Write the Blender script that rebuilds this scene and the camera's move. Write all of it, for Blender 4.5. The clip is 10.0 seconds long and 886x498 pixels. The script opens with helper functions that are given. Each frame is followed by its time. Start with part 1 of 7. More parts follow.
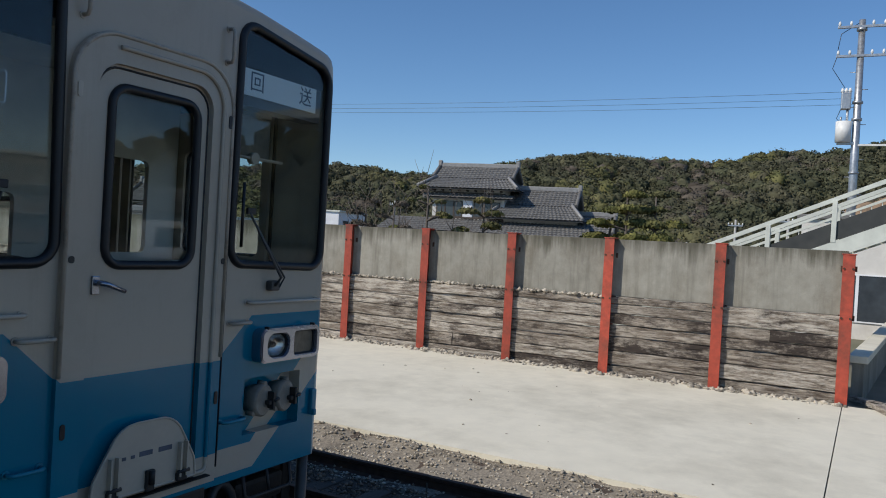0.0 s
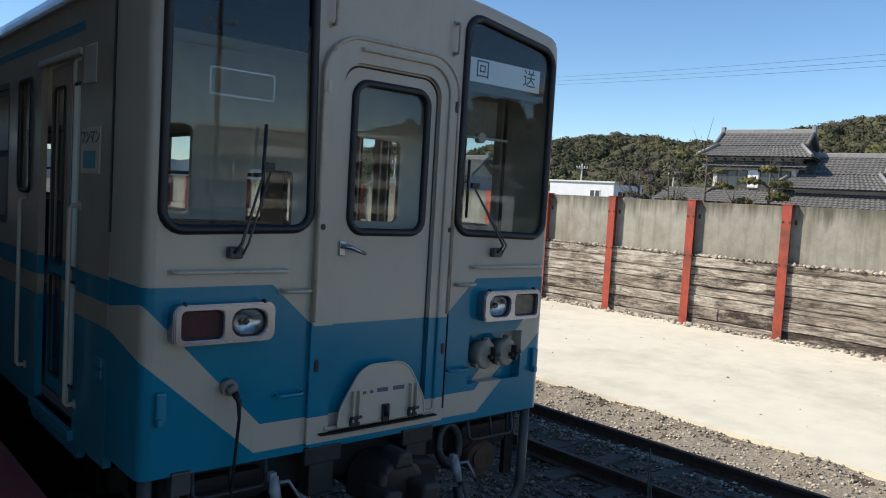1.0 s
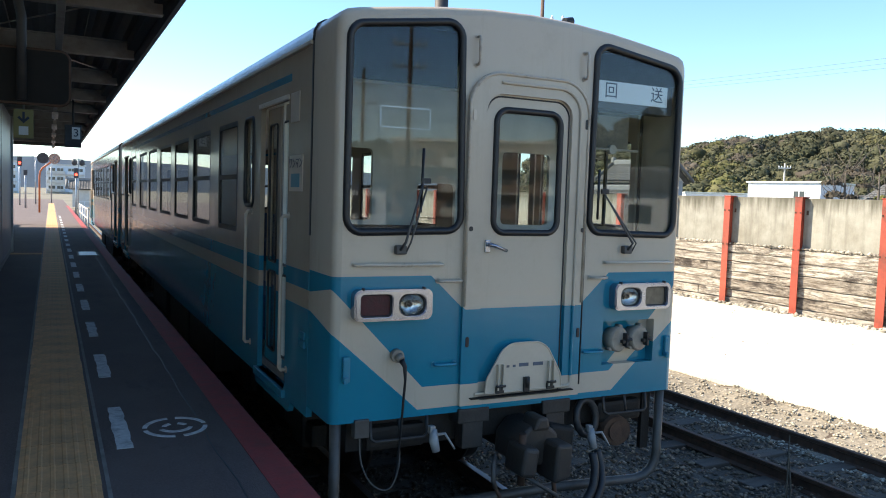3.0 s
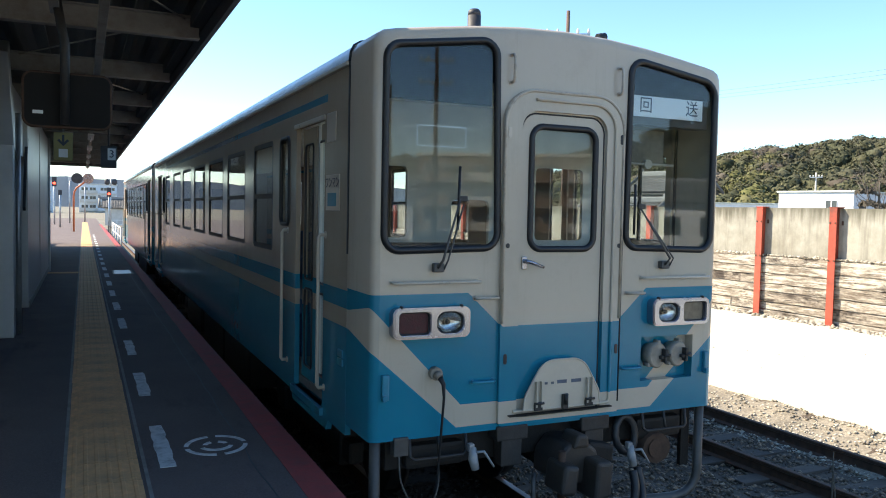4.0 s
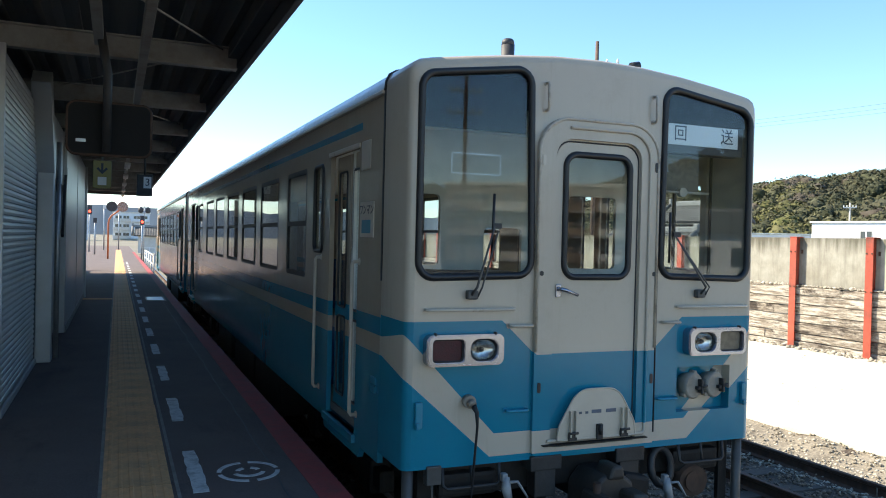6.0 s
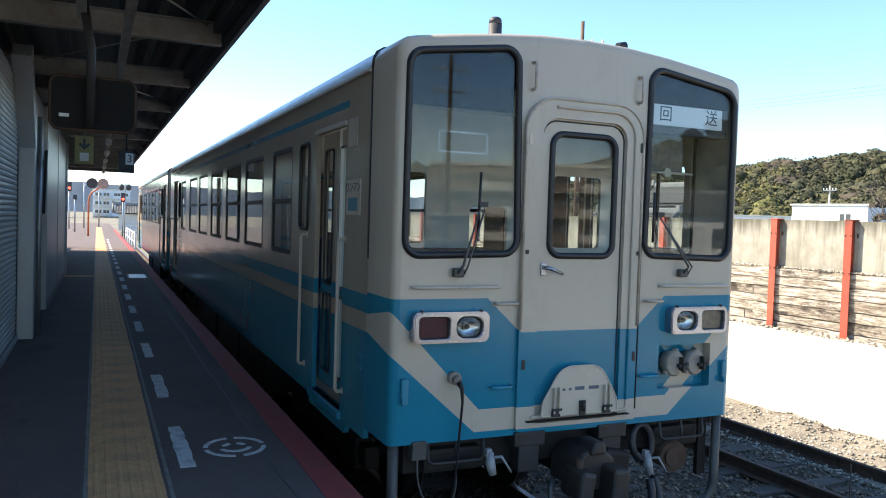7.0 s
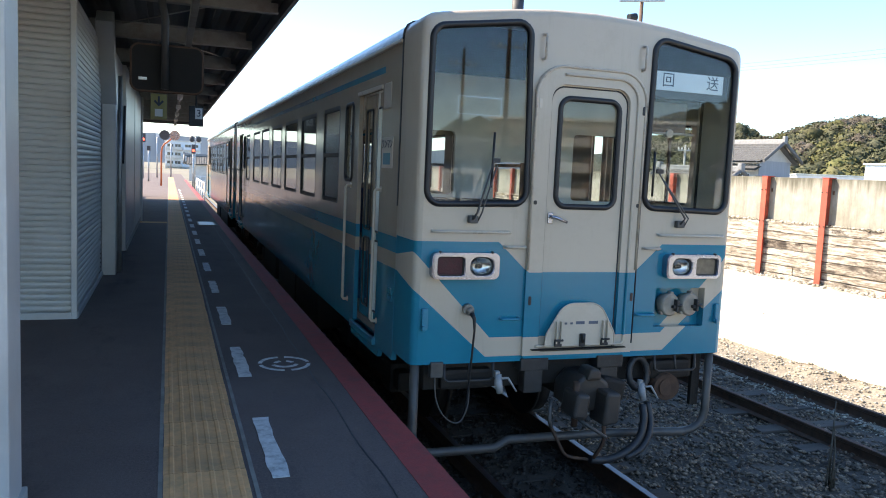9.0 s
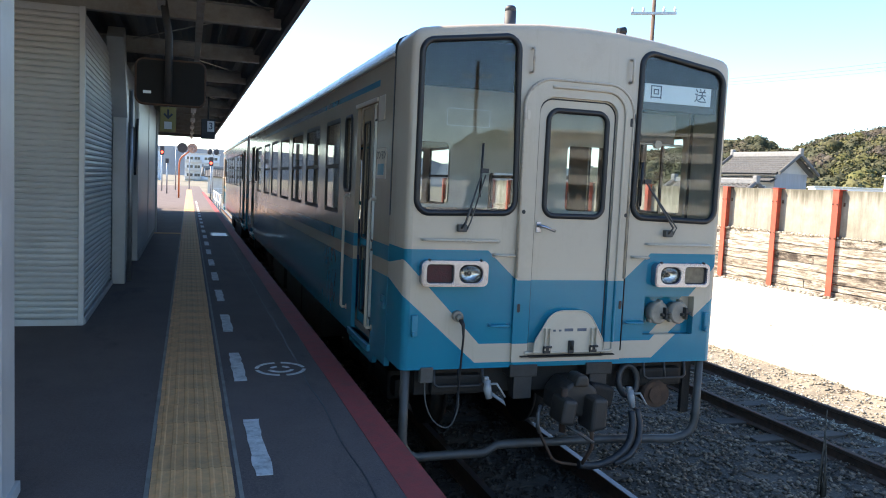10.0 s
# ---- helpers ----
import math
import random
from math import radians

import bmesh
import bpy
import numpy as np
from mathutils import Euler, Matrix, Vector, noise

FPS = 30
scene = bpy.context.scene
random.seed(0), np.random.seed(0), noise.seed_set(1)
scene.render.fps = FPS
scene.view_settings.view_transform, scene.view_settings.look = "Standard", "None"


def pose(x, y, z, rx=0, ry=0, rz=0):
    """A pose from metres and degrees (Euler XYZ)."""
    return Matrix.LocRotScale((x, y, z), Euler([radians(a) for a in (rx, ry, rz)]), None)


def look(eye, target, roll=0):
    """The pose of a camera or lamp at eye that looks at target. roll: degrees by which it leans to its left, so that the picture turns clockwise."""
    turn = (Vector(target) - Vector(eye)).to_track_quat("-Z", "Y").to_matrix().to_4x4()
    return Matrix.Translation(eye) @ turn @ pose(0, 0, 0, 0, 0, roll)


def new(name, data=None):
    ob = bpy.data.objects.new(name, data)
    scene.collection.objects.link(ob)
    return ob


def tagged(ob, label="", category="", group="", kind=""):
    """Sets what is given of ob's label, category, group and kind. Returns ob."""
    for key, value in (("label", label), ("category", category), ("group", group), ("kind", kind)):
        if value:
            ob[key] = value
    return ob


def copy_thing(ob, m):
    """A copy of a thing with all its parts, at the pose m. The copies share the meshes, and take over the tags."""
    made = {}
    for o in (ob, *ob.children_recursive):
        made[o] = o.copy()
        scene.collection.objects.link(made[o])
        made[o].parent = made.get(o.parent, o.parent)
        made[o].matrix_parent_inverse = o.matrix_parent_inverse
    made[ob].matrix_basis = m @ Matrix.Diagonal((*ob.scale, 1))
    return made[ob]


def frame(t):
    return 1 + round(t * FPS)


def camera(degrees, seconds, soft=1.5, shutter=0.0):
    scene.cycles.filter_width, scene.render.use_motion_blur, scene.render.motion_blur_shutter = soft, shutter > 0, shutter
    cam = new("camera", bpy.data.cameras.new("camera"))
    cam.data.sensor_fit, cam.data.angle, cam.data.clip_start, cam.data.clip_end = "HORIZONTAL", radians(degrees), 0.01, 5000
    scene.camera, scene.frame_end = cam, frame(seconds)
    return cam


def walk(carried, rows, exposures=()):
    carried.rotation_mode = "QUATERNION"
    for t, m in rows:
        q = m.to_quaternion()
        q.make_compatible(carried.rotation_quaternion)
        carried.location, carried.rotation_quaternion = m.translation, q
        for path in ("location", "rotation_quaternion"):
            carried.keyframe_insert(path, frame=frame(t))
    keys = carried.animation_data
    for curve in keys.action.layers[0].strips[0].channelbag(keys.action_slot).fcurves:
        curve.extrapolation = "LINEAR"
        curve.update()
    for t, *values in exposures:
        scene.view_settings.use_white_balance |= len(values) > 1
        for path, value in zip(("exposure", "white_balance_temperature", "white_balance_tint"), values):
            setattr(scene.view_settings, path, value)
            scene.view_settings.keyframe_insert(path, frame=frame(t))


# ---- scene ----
cam = camera(59.5, 10.0, 1.0)
PATH = [
    (0, (-2.65, -3.086, 1.584), (-0.898, -2.122, 1.57), 3.3),
    (0.5, (-2.641, -3.278, 1.598), (-1.058, -2.057, 1.544), 4.0),
    (1, (-2.707, -3.609, 1.609), (-1.398, -2.103, 1.48), 3.4),
    (1.5, (-2.879, -3.914, 1.609), (-1.773, -2.252, 1.494), 3.1),
    (2, (-2.984, -4.164, 1.648), (-1.957, -2.452, 1.525), 3.3),
    (2.5, (-2.947, -4.362, 1.6), (-1.975, -2.618, 1.475), 2.4),
    (3, (-2.947, -4.531, 1.617), (-2.044, -2.751, 1.486), 1.9),
    (4.5, (-3.039, -4.505, 1.64), (-2.216, -2.682, 1.602), 1.2),
    (5, (-3.04, -4.532, 1.618), (-2.237, -2.701, 1.652), 2.0),
    (5.5, (-3.047, -4.513, 1.66), (-2.265, -2.673, 1.7), 2.0),
    (6, (-3.054, -4.498, 1.624), (-2.278, -2.655, 1.601), 1.4),
    (7.5, (-3.093, -4.562, 1.612), (-2.268, -2.743, 1.505), 2.2),
    (8, (-3.04, -4.829, 1.618), (-2.277, -2.987, 1.463), 3.2),
    (8.5, (-3.093, -5.128, 1.628), (-2.368, -3.269, 1.491), 2.7),
    (9, (-3.099, -5.38, 1.615), (-2.43, -3.505, 1.419), 2.6),
    (9.5, (-2.998, -5.52, 1.604), (-2.349, -3.638, 1.407), 2.9),
    (10, (-2.948, -5.587, 1.605), (-2.322, -3.695, 1.439), 2.6),
]
EXPOSURES = [
    (0.0, -0.37, 6600, 10), (0.6, -0.02, 6700, 10), (1.0, 0.25, 7100, 10), (1.5, 0.65, 7400, 10), (2.5, 1.12, 7600, 9),
    (4.5, 1.34, 7700, 8), (5.5, 1.22, 7500, 6), (7.5, 1.55, 7700, 11), (10.0, 1.68, 7750, 12),
]
walk(cam, [(t, look(eye, target, roll)) for t, eye, target, roll in PATH], EXPOSURES)

# ---------- light ----------
world = bpy.data.worlds.new("sky")
scene.world = world
world.use_nodes = True
wn = world.node_tree
sky = wn.nodes.new("ShaderNodeTexSky")
sky.sky_type = "NISHITA"
sky.sun_disc = False
SUN_TO = Vector((-1.0, 0.75, 1.07)).normalized()
sky.sun_elevation = math.asin(SUN_TO.z)
sky.sun_rotation = math.atan2(SUN_TO.x, SUN_TO.y)
sky.air_density, sky.dust_density, sky.ozone_density, sky.altitude = 1.0, 0.0, 5.0, 900.0
wn.nodes["Background"].inputs["Strength"].default_value = 0.15
hue = wn.nodes.new("ShaderNodeHueSaturation")
hue.inputs["Saturation"].default_value = 1.1
wn.links.new(sky.outputs[0], hue.inputs["Color"])
wn.links.new(hue.outputs[0], wn.nodes["Background"].inputs["Color"])
sun = new("sun", bpy.data.lights.new("sun", "SUN"))
sun.data.energy, sun.data.angle, sun.data.color = 4.7, radians(0.53), (1.0, 0.94, 0.845)
sun.matrix_world = look((-30, 30, 40), Vector((-30, 30, 40)) - SUN_TO)


# ---------- material tools ----------
def M(nt, op, a, b=0.0, c=0.0):
    n = nt.nodes.new("ShaderNodeMath")
    n.operation = op
    for i, v in enumerate((a, b, c)):
        if isinstance(v, (int, float)):
            n.inputs[i].default_value = v
        else:
            nt.links.new(v, n.inputs[i])
    return n.outputs[0]


def mix(nt, fac, a, b, mode="MIX"):
    n = nt.nodes.new("ShaderNodeMix")
    n.data_type, n.blend_type = "RGBA", mode
    for i, v in ((0, fac), (6, a), (7, b)):
        if isinstance(v, (int, float)):
            n.inputs[i].default_value = v
        elif isinstance(v, tuple):
            n.inputs[i].default_value = (*v, 1.0)
        else:
            nt.links.new(v, n.inputs[i])
    return n.outputs[2]


def ramp(nt, v, lo, hi, a=0.0, b=1.0):
    n = nt.nodes.new("ShaderNodeMapRange")
    nt.links.new(v, n.inputs[0])
    for i, x in enumerate((lo, hi, a, b)):
        n.inputs[i + 1].default_value = x
    return n.outputs[0]


def coords(nt):
    return nt.nodes.new("ShaderNodeTexCoord").outputs["Object"]


def fog(nt, scale, detail=4.0, stretch=None, rough=0.6):
    n = nt.nodes.new("ShaderNodeTexNoise")
    n.inputs["Scale"].default_value, n.inputs["Detail"].default_value = scale, detail
    n.inputs["Roughness"].default_value = rough
    co = coords(nt)
    if stretch:
        mp = nt.nodes.new("ShaderNodeMapping")
        mp.inputs["Scale"].default_value = stretch
        nt.links.new(co, mp.inputs["Vector"])
        co = mp.outputs[0]
    nt.links.new(co, n.inputs["Vector"])
    return n.outputs["Fac"]


def bare(name):
    m = bpy.data.materials.new(name)
    m.use_nodes = True
    return m, m.node_tree, m.node_tree.nodes["Principled BSDF"]


def surface(name, base, rough=0.6, metal=0.0, var=0.25, scale=6.0, stain=None, stain_amt=0.5, stain_scale=1.2,
            bump=0.15, bump_scale=None, stretch=None, per_object=0.0, per_island=0.0, coat=0.0):
    """A surface with grain, larger stains, relief and uneven gloss."""
    m, nt, b = bare(name)
    f1 = fog(nt, scale, 6.0, stretch)
    dark = tuple(c * (1 - var) for c in base)
    light = tuple(min(1.0, c * (1 + var)) for c in base)
    col = mix(nt, ramp(nt, f1, 0.3, 0.7), dark, light)
    if stain:
        f2 = fog(nt, stain_scale, 7.0, stretch, 0.7)
        col = mix(nt, M(nt, "MULTIPLY", ramp(nt, f2, 0.48, 0.72), stain_amt), col, stain)
    if per_object:
        r = nt.nodes.new("ShaderNodeObjectInfo").outputs["Random"]
        col = mix(nt, 1.0, col, M(nt, "ADD", M(nt, "MULTIPLY", r, per_object), 1 - per_object * 0.6), "MULTIPLY")
    if per_island:
        r = nt.nodes.new("ShaderNodeNewGeometry").outputs["Random Per Island"]
        col = mix(nt, 1.0, col, M(nt, "ADD", M(nt, "MULTIPLY", r, per_island), 1 - per_island * 0.6), "MULTIPLY")
    nt.links.new(col, b.inputs["Base Color"])
    nt.links.new(ramp(nt, f1, 0.2, 0.8, max(0.02, rough - 0.1), min(1.0, rough + 0.1)), b.inputs["Roughness"])
    b.inputs["Metallic"].default_value = metal
    b.inputs["Coat Weight"].default_value = coat
    if bump:
        bp = nt.nodes.new("ShaderNodeBump")
        bp.inputs["Strength"].default_value, bp.inputs["Distance"].default_value = bump, 0.01
        nt.links.new(fog(nt, bump_scale or scale * 5, 5.0, stretch), bp.inputs["Height"])
        nt.links.new(bp.outputs[0], b.inputs["Normal"])
    return m


CREAM, BLUE = (0.545, 0.462, 0.365), (0.0, 0.205, 0.305)


def livery(name, front):
    """Cream and blue paint of the car with its stripes, dusty patches and streaks; sides also browned for canopy shade.
    """
    m, nt, b = bare(name)
    sep = nt.nodes.new("ShaderNodeSeparateXYZ")
    nt.links.new(coords(nt), sep.inputs[0])
    x, y, z = M(nt, "ABSOLUTE", sep.outputs[0]), sep.outputs[1], sep.outputs[2]
    if front:
        top = ramp(nt, x, 0.48, 0.73, 0.88, 1.11)
        low = M(nt, "ADD", ramp(nt, x, 0.80, 1.40, 0.225, 0.755), ramp(nt, y, 0.03, 0.45, 0.0, 0.082))
        high = M(nt, "ADD", ramp(nt, x, 0.771, 1.40, 0.374, 1.03), ramp(nt, y, 0.03, 0.45, 0.0, -0.064))
        stripe = M(nt, "MULTIPLY", M(nt, "GREATER_THAN", z, low), M(nt, "LESS_THAN", z, high))
        blue = M(nt, "MULTIPLY", M(nt, "LESS_THAN", z, top), M(nt, "SUBTRACT", 1.0, stripe))
    else:
        stripe = M(nt, "MULTIPLY", M(nt, "GREATER_THAN", z, 0.837), M(nt, "LESS_THAN", z, 0.966))
        blue = M(nt, "MULTIPLY", M(nt, "LESS_THAN", z, 1.09), M(nt, "SUBTRACT", 1.0, stripe))
        line = M(nt, "MULTIPLY", M(nt, "GREATER_THAN", z, 2.42), M(nt, "LESS_THAN", z, 2.475))
        blue = M(nt, "MAXIMUM", blue, M(nt, "MULTIPLY", line, M(nt, "GREATER_THAN", y, 1.0)))
    f = fog(nt, 5.0, 6.0)
    streak = fog(nt, 9.0, 5.0, (1.0, 1.0, 0.12), 0.7)
    col = mix(nt, blue, mix(nt, f, tuple(c * 0.93 for c in CREAM), CREAM), mix(nt, f, tuple(c * 0.88 for c in BLUE), BLUE))
    soft = M(nt, "SUBTRACT", 1.0, M(nt, "MULTIPLY", blue, 0.9))
    col = mix(nt, M(nt, "MULTIPLY", M(nt, "MULTIPLY", ramp(nt, streak, 0.56, 0.80), 0.20), soft), col, (0.22, 0.17, 0.115))
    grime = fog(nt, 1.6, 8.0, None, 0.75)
    # front: dusty patches; sides: canopy shade put into the colour as overall browning
    dust_and_shade = M(nt, "MULTIPLY", ramp(nt, grime, 0.50, 0.75), 0.26) if front else ramp(nt, grime, 0.25, 0.75, 0.30, 0.62)
    col = mix(nt, M(nt, "MULTIPLY", dust_and_shade, soft), col, (0.27, 0.205, 0.14))
    nt.links.new(col, b.inputs["Base Color"])
    nt.links.new(ramp(nt, grime, 0.3, 0.7, 0.09, 0.22), b.inputs["Roughness"])
    b.inputs["Specular IOR Level"].default_value = 0.26 if front else 0.22
    bp = nt.nodes.new("ShaderNodeBump")
    bp.inputs["Strength"].default_value, bp.inputs["Distance"].default_value = 0.10, 0.02
    nt.links.new(fog(nt, 2.2, 3.0), bp.inputs["Height"])
    nt.links.new(bp.outputs[0], b.inputs["Normal"])
    return m


def pane_material(name, tint, gloss=1.0):
    m, nt, b = bare(name)
    nt.nodes.remove(b)
    t = nt.nodes.new("ShaderNodeBsdfTransparent")
    t.inputs[0].default_value = (*tint, 1)
    g = nt.nodes.new("ShaderNodeBsdfGlossy")
    g.inputs["Roughness"].default_value = 0.015
    lw = nt.nodes.new("ShaderNodeLayerWeight")
    lw.inputs["Blend"].default_value = 0.5
    fr = M(nt, "ADD", M(nt, "MULTIPLY", M(nt, "POWER", lw.outputs["Facing"], 4.0), 0.9), 0.055)
    mx = nt.nodes.new("ShaderNodeMixShader")
    nt.links.new(M(nt, "MINIMUM", M(nt, "MULTIPLY", fr, gloss), 1.0), mx.inputs[0])
    nt.links.new(t.outputs[0], mx.inputs[1])
    nt.links.new(g.outputs[0], mx.inputs[2])
    nt.links.new(mx.outputs[0], nt.nodes["Material Output"].inputs["Surface"])
    return m


def lit(name, colour, strength):
    m, nt, b = bare(name)
    b.inputs["Base Color"].default_value = (*colour, 1)
    b.inputs["Emission Color"].default_value = (*colour, 1)
    b.inputs["Emission Strength"].default_value = strength
    return m


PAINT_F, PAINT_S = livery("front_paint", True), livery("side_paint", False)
CREAMY = surface("cream_paint", CREAM, 0.34, var=0.08, scale=5, stain=(0.25, 0.21, 0.16), stain_amt=0.25, bump=0.05)
GRIMYCREAM = surface("grimy_cream_paint", (0.50, 0.42, 0.33), 0.45, var=0.12, scale=9, stain=(0.13, 0.082, 0.05), stain_amt=0.9, stain_scale=4.5, bump=0.1)
BLUEY = surface("blue_paint", BLUE, 0.34, var=0.12, scale=5, stain=(0.1, 0.1, 0.1), stain_amt=0.2, bump=0.05)
ROOFM = surface("roof_grey", (0.46, 0.48, 0.50), 0.22, var=0.12, scale=3, stain=(0.12, 0.11, 0.1), stain_amt=0.5, bump=0.1)
RUBBER = surface("black_rubber", (0.012, 0.012, 0.014), 0.45, var=0.3, scale=14, bump=0.08)
GLASS = pane_material("window_glass", (0.86, 0.89, 0.89), 0.58)
VISOR = pane_material("tinted_film", (0.012, 0.028, 0.07), 0.0)
CHROME = surface("chrome", (0.33, 0.35, 0.41), 0.24, 0.9, 0.04, 5, bump=0.0)
STEEL = surface("galvanised_steel", (0.42, 0.44, 0.46), 0.42, 0.7, 0.2, 9, stain=(0.2, 0.15, 0.1), stain_amt=0.3, bump=0.1)
IRON = surface("grimy_iron", (0.016, 0.013, 0.011), 0.7, 0.25, 0.5, 8, stain=(0.035, 0.022, 0.015), stain_amt=0.6, bump=0.35)
PIPE = surface("guard_pipe_paint", (0.080, 0.076, 0.072), 0.5, 0.2, 0.25, 8, stain=(0.08, 0.06, 0.045), stain_amt=0.6, bump=0.15)
GREYIRON = surface("grey_painted_iron", (0.030, 0.028, 0.027), 0.55, 0.1, 0.35, 7, stain=(0.07, 0.045, 0.03), stain_amt=0.7, bump=0.25)
RUST = surface("rusty_rail_side", (0.085, 0.046, 0.030), 0.75, 0.3, 0.4, 12, bump=0.3)
RAILTOP = surface("polished_rail", (0.20, 0.21, 0.24), 0.45, 1.0, 0.15, 12, bump=0.05)
HOSE = surface("rubber_hose", (0.02, 0.02, 0.022), 0.5, 0, 0.4, 20, stain=(0.08, 0.075, 0.07), stain_amt=0.4)
REDLENS = surface("red_lens", (0.055, 0.001, 0.004), 0.5, 0, 0.3, 30, bump=0.3, bump_scale=60)
REFLECTOR = surface("lamp_reflector", (0.72, 0.71, 0.68), 0.20, 1.0, 0.35, 22, bump=0.7, bump_scale=24)
LAMPGLASS = pane_material("lamp_glass", (0.85, 0.86, 0.85), 0.7)
AMBERLENS = surface("smoky_lens", (0.16, 0.125, 0.085), 0.35, 0, 0.3, 25, bump=0.2)
TAN = surface("worn_tan_paint", (0.30, 0.255, 0.205), 0.55, 0, 0.25, 9, stain=(0.14, 0.11, 0.08), stain_amt=0.6, stain_scale=5, bump=0.15)
SILVER = surface("silver_paint", (0.29, 0.295, 0.30), 0.5, 0.2, 0.2, 12, stain=(0.15, 0.12, 0.1), stain_amt=0.5, bump=0.15)
WHITE = surface("white_paint", (0.72, 0.72, 0.70), 0.5, 0, 0.08, 6, stain=(0.4, 0.37, 0.32), stain_amt=0.3, bump=0.08)
DARK = surface("dark_cabin", (0.045, 0.045, 0.05), 0.6, 0, 0.3, 10, bump=0.1)
CABIN = surface("cabin_lining", (0.76, 0.75, 0.68), 0.5, 0, 0.1, 5, bump=0.05)
SEATM = surface("seat_cloth", (0.02, 0.07, 0.17), 0.9, 0, 0.35, 25, bump=0.2)
FLOORM = surface("car_floor", (0.16, 0.15, 0.14), 0.6, 0, 0.2, 12)


def worn_asphalt():
    """Old asphalt: dark binder, pale aggregate specks, broad dusty and oily patches."""
    m, nt, p = bare("platform_asphalt")
    body = fog(nt, 60.0, 5.0, None, 0.7)
    speck = fog(nt, 190.0, 2.0)
    dusty = fog(nt, 0.9, 7.0, None, 0.7)
    oily = fog(nt, 2.3, 6.0, (1, 0.35, 1), 0.7)
    col = mix(nt, ramp(nt, body, 0.3, 0.7), (0.077, 0.055, 0.052), (0.168, 0.125, 0.117))
    col = mix(nt, M(nt, "MULTIPLY", ramp(nt, dusty, 0.42, 0.70), 0.7), col, (0.168, 0.127, 0.116))
    col = mix(nt, M(nt, "MULTIPLY", ramp(nt, oily, 0.56, 0.72), 0.55), col, (0.032, 0.029, 0.029))
    col = mix(nt, M(nt, "MULTIPLY", ramp(nt, speck, 0.64, 0.72), 0.75), col, (0.26, 0.25, 0.235))
    nt.links.new(col, p.inputs["Base Color"])
    nt.links.new(ramp(nt, body, 0.2, 0.8, 0.78, 0.95), p.inputs["Roughness"])
    bp = nt.nodes.new("ShaderNodeBump")
    bp.inputs["Strength"].default_value, bp.inputs["Distance"].default_value = 0.6, 0.008
    nt.links.new(speck, bp.inputs["Height"])
    nt.links.new(bp.outputs[0], p.inputs["Normal"])
    return m


ASPHALT = worn_asphalt()
KERB = surface("edge_concrete", (0.24, 0.23, 0.21), 0.85, 0, 0.25, 6, stain=(0.09, 0.075, 0.06), stain_amt=0.7, bump=0.3)
REDLINE = surface("red_line_paint", (0.36, 0.05, 0.045), 0.7, 0, 0.2, 14, stain=(0.15, 0.05, 0.045), stain_amt=0.6, stain_scale=4, bump=0.3, bump_scale=130)
LINE = surface("white_line_paint", (0.62, 0.63, 0.63), 0.75, 0, 0.15, 18, stain=(0.16, 0.16, 0.16), stain_amt=0.8, stain_scale=11, bump=0.3, bump_scale=130)
YELLOW = surface("tactile_yellow", (0.74, 0.375, 0.165), 0.72, 0, 0.16, 14, stain=(0.20, 0.16, 0.09), stain_amt=0.6, stain_scale=3, bump=0.2, per_object=0.12)
CONC = surface("yard_concrete", (0.71, 0.67, 0.55), 0.88, 0, 0.05, 3.0, stain=(0.42, 0.39, 0.31), stain_amt=0.55, stain_scale=0.6, bump=0.3, bump_scale=60)


def stained_concrete():
    """Old cast panels: pale face, brown blotches, dark run-down streaks, moss at the top."""
    m, nt, p = bare("weathered_concrete")
    r = nt.nodes.new("ShaderNodeObjectInfo").outputs["Random"]
    body = fog(nt, 3.5, 7.0, None, 0.7)
    streak = fog(nt, 1.0, 6.0, (1, 4.5, 0.30), 0.66)
    sep = nt.nodes.new("ShaderNodeSeparateXYZ")
    nt.links.new(coords(nt), sep.inputs[0])
    drip = M(nt, "ADD", sep.outputs[2], M(nt, "MULTIPLY", fog(nt, 1.4, 6.0, (1, 4.0, 0.25), 0.7), 1.3))
    blotch = fog(nt, 1.3, 6.0, (1, 1.0, 0.6), 0.75)
    col = mix(nt, ramp(nt, body, 0.3, 0.7), (0.235, 0.225, 0.19), (0.33, 0.318, 0.272))
    col = mix(nt, M(nt, "MULTIPLY", ramp(nt, blotch, 0.48, 0.68), 0.55), col, (0.16, 0.14, 0.105))
    col = mix(nt, M(nt, "MULTIPLY", ramp(nt, streak, 0.50, 0.72), 0.65), col, (0.125, 0.115, 0.09))
    col = mix(nt, M(nt, "MULTIPLY", ramp(nt, drip, 2.18, 2.56), 0.85), col, (0.07, 0.065, 0.045))
    col = mix(nt, 1.0, col, M(nt, "ADD", M(nt, "MULTIPLY", r, 0.25), 0.85), "MULTIPLY")
    nt.links.new(col, p.inputs["Base Color"])
    p.inputs["Roughness"].default_value = 0.92
    bp = nt.nodes.new("ShaderNodeBump")
    bp.inputs["Strength"].default_value, bp.inputs["Distance"].default_value = 0.4, 0.008
    nt.links.new(fog(nt, 45.0, 5.0), bp.inputs["Height"])
    nt.links.new(bp.outputs[0], p.inputs["Normal"])
    return m


WALLCONC = stained_concrete()


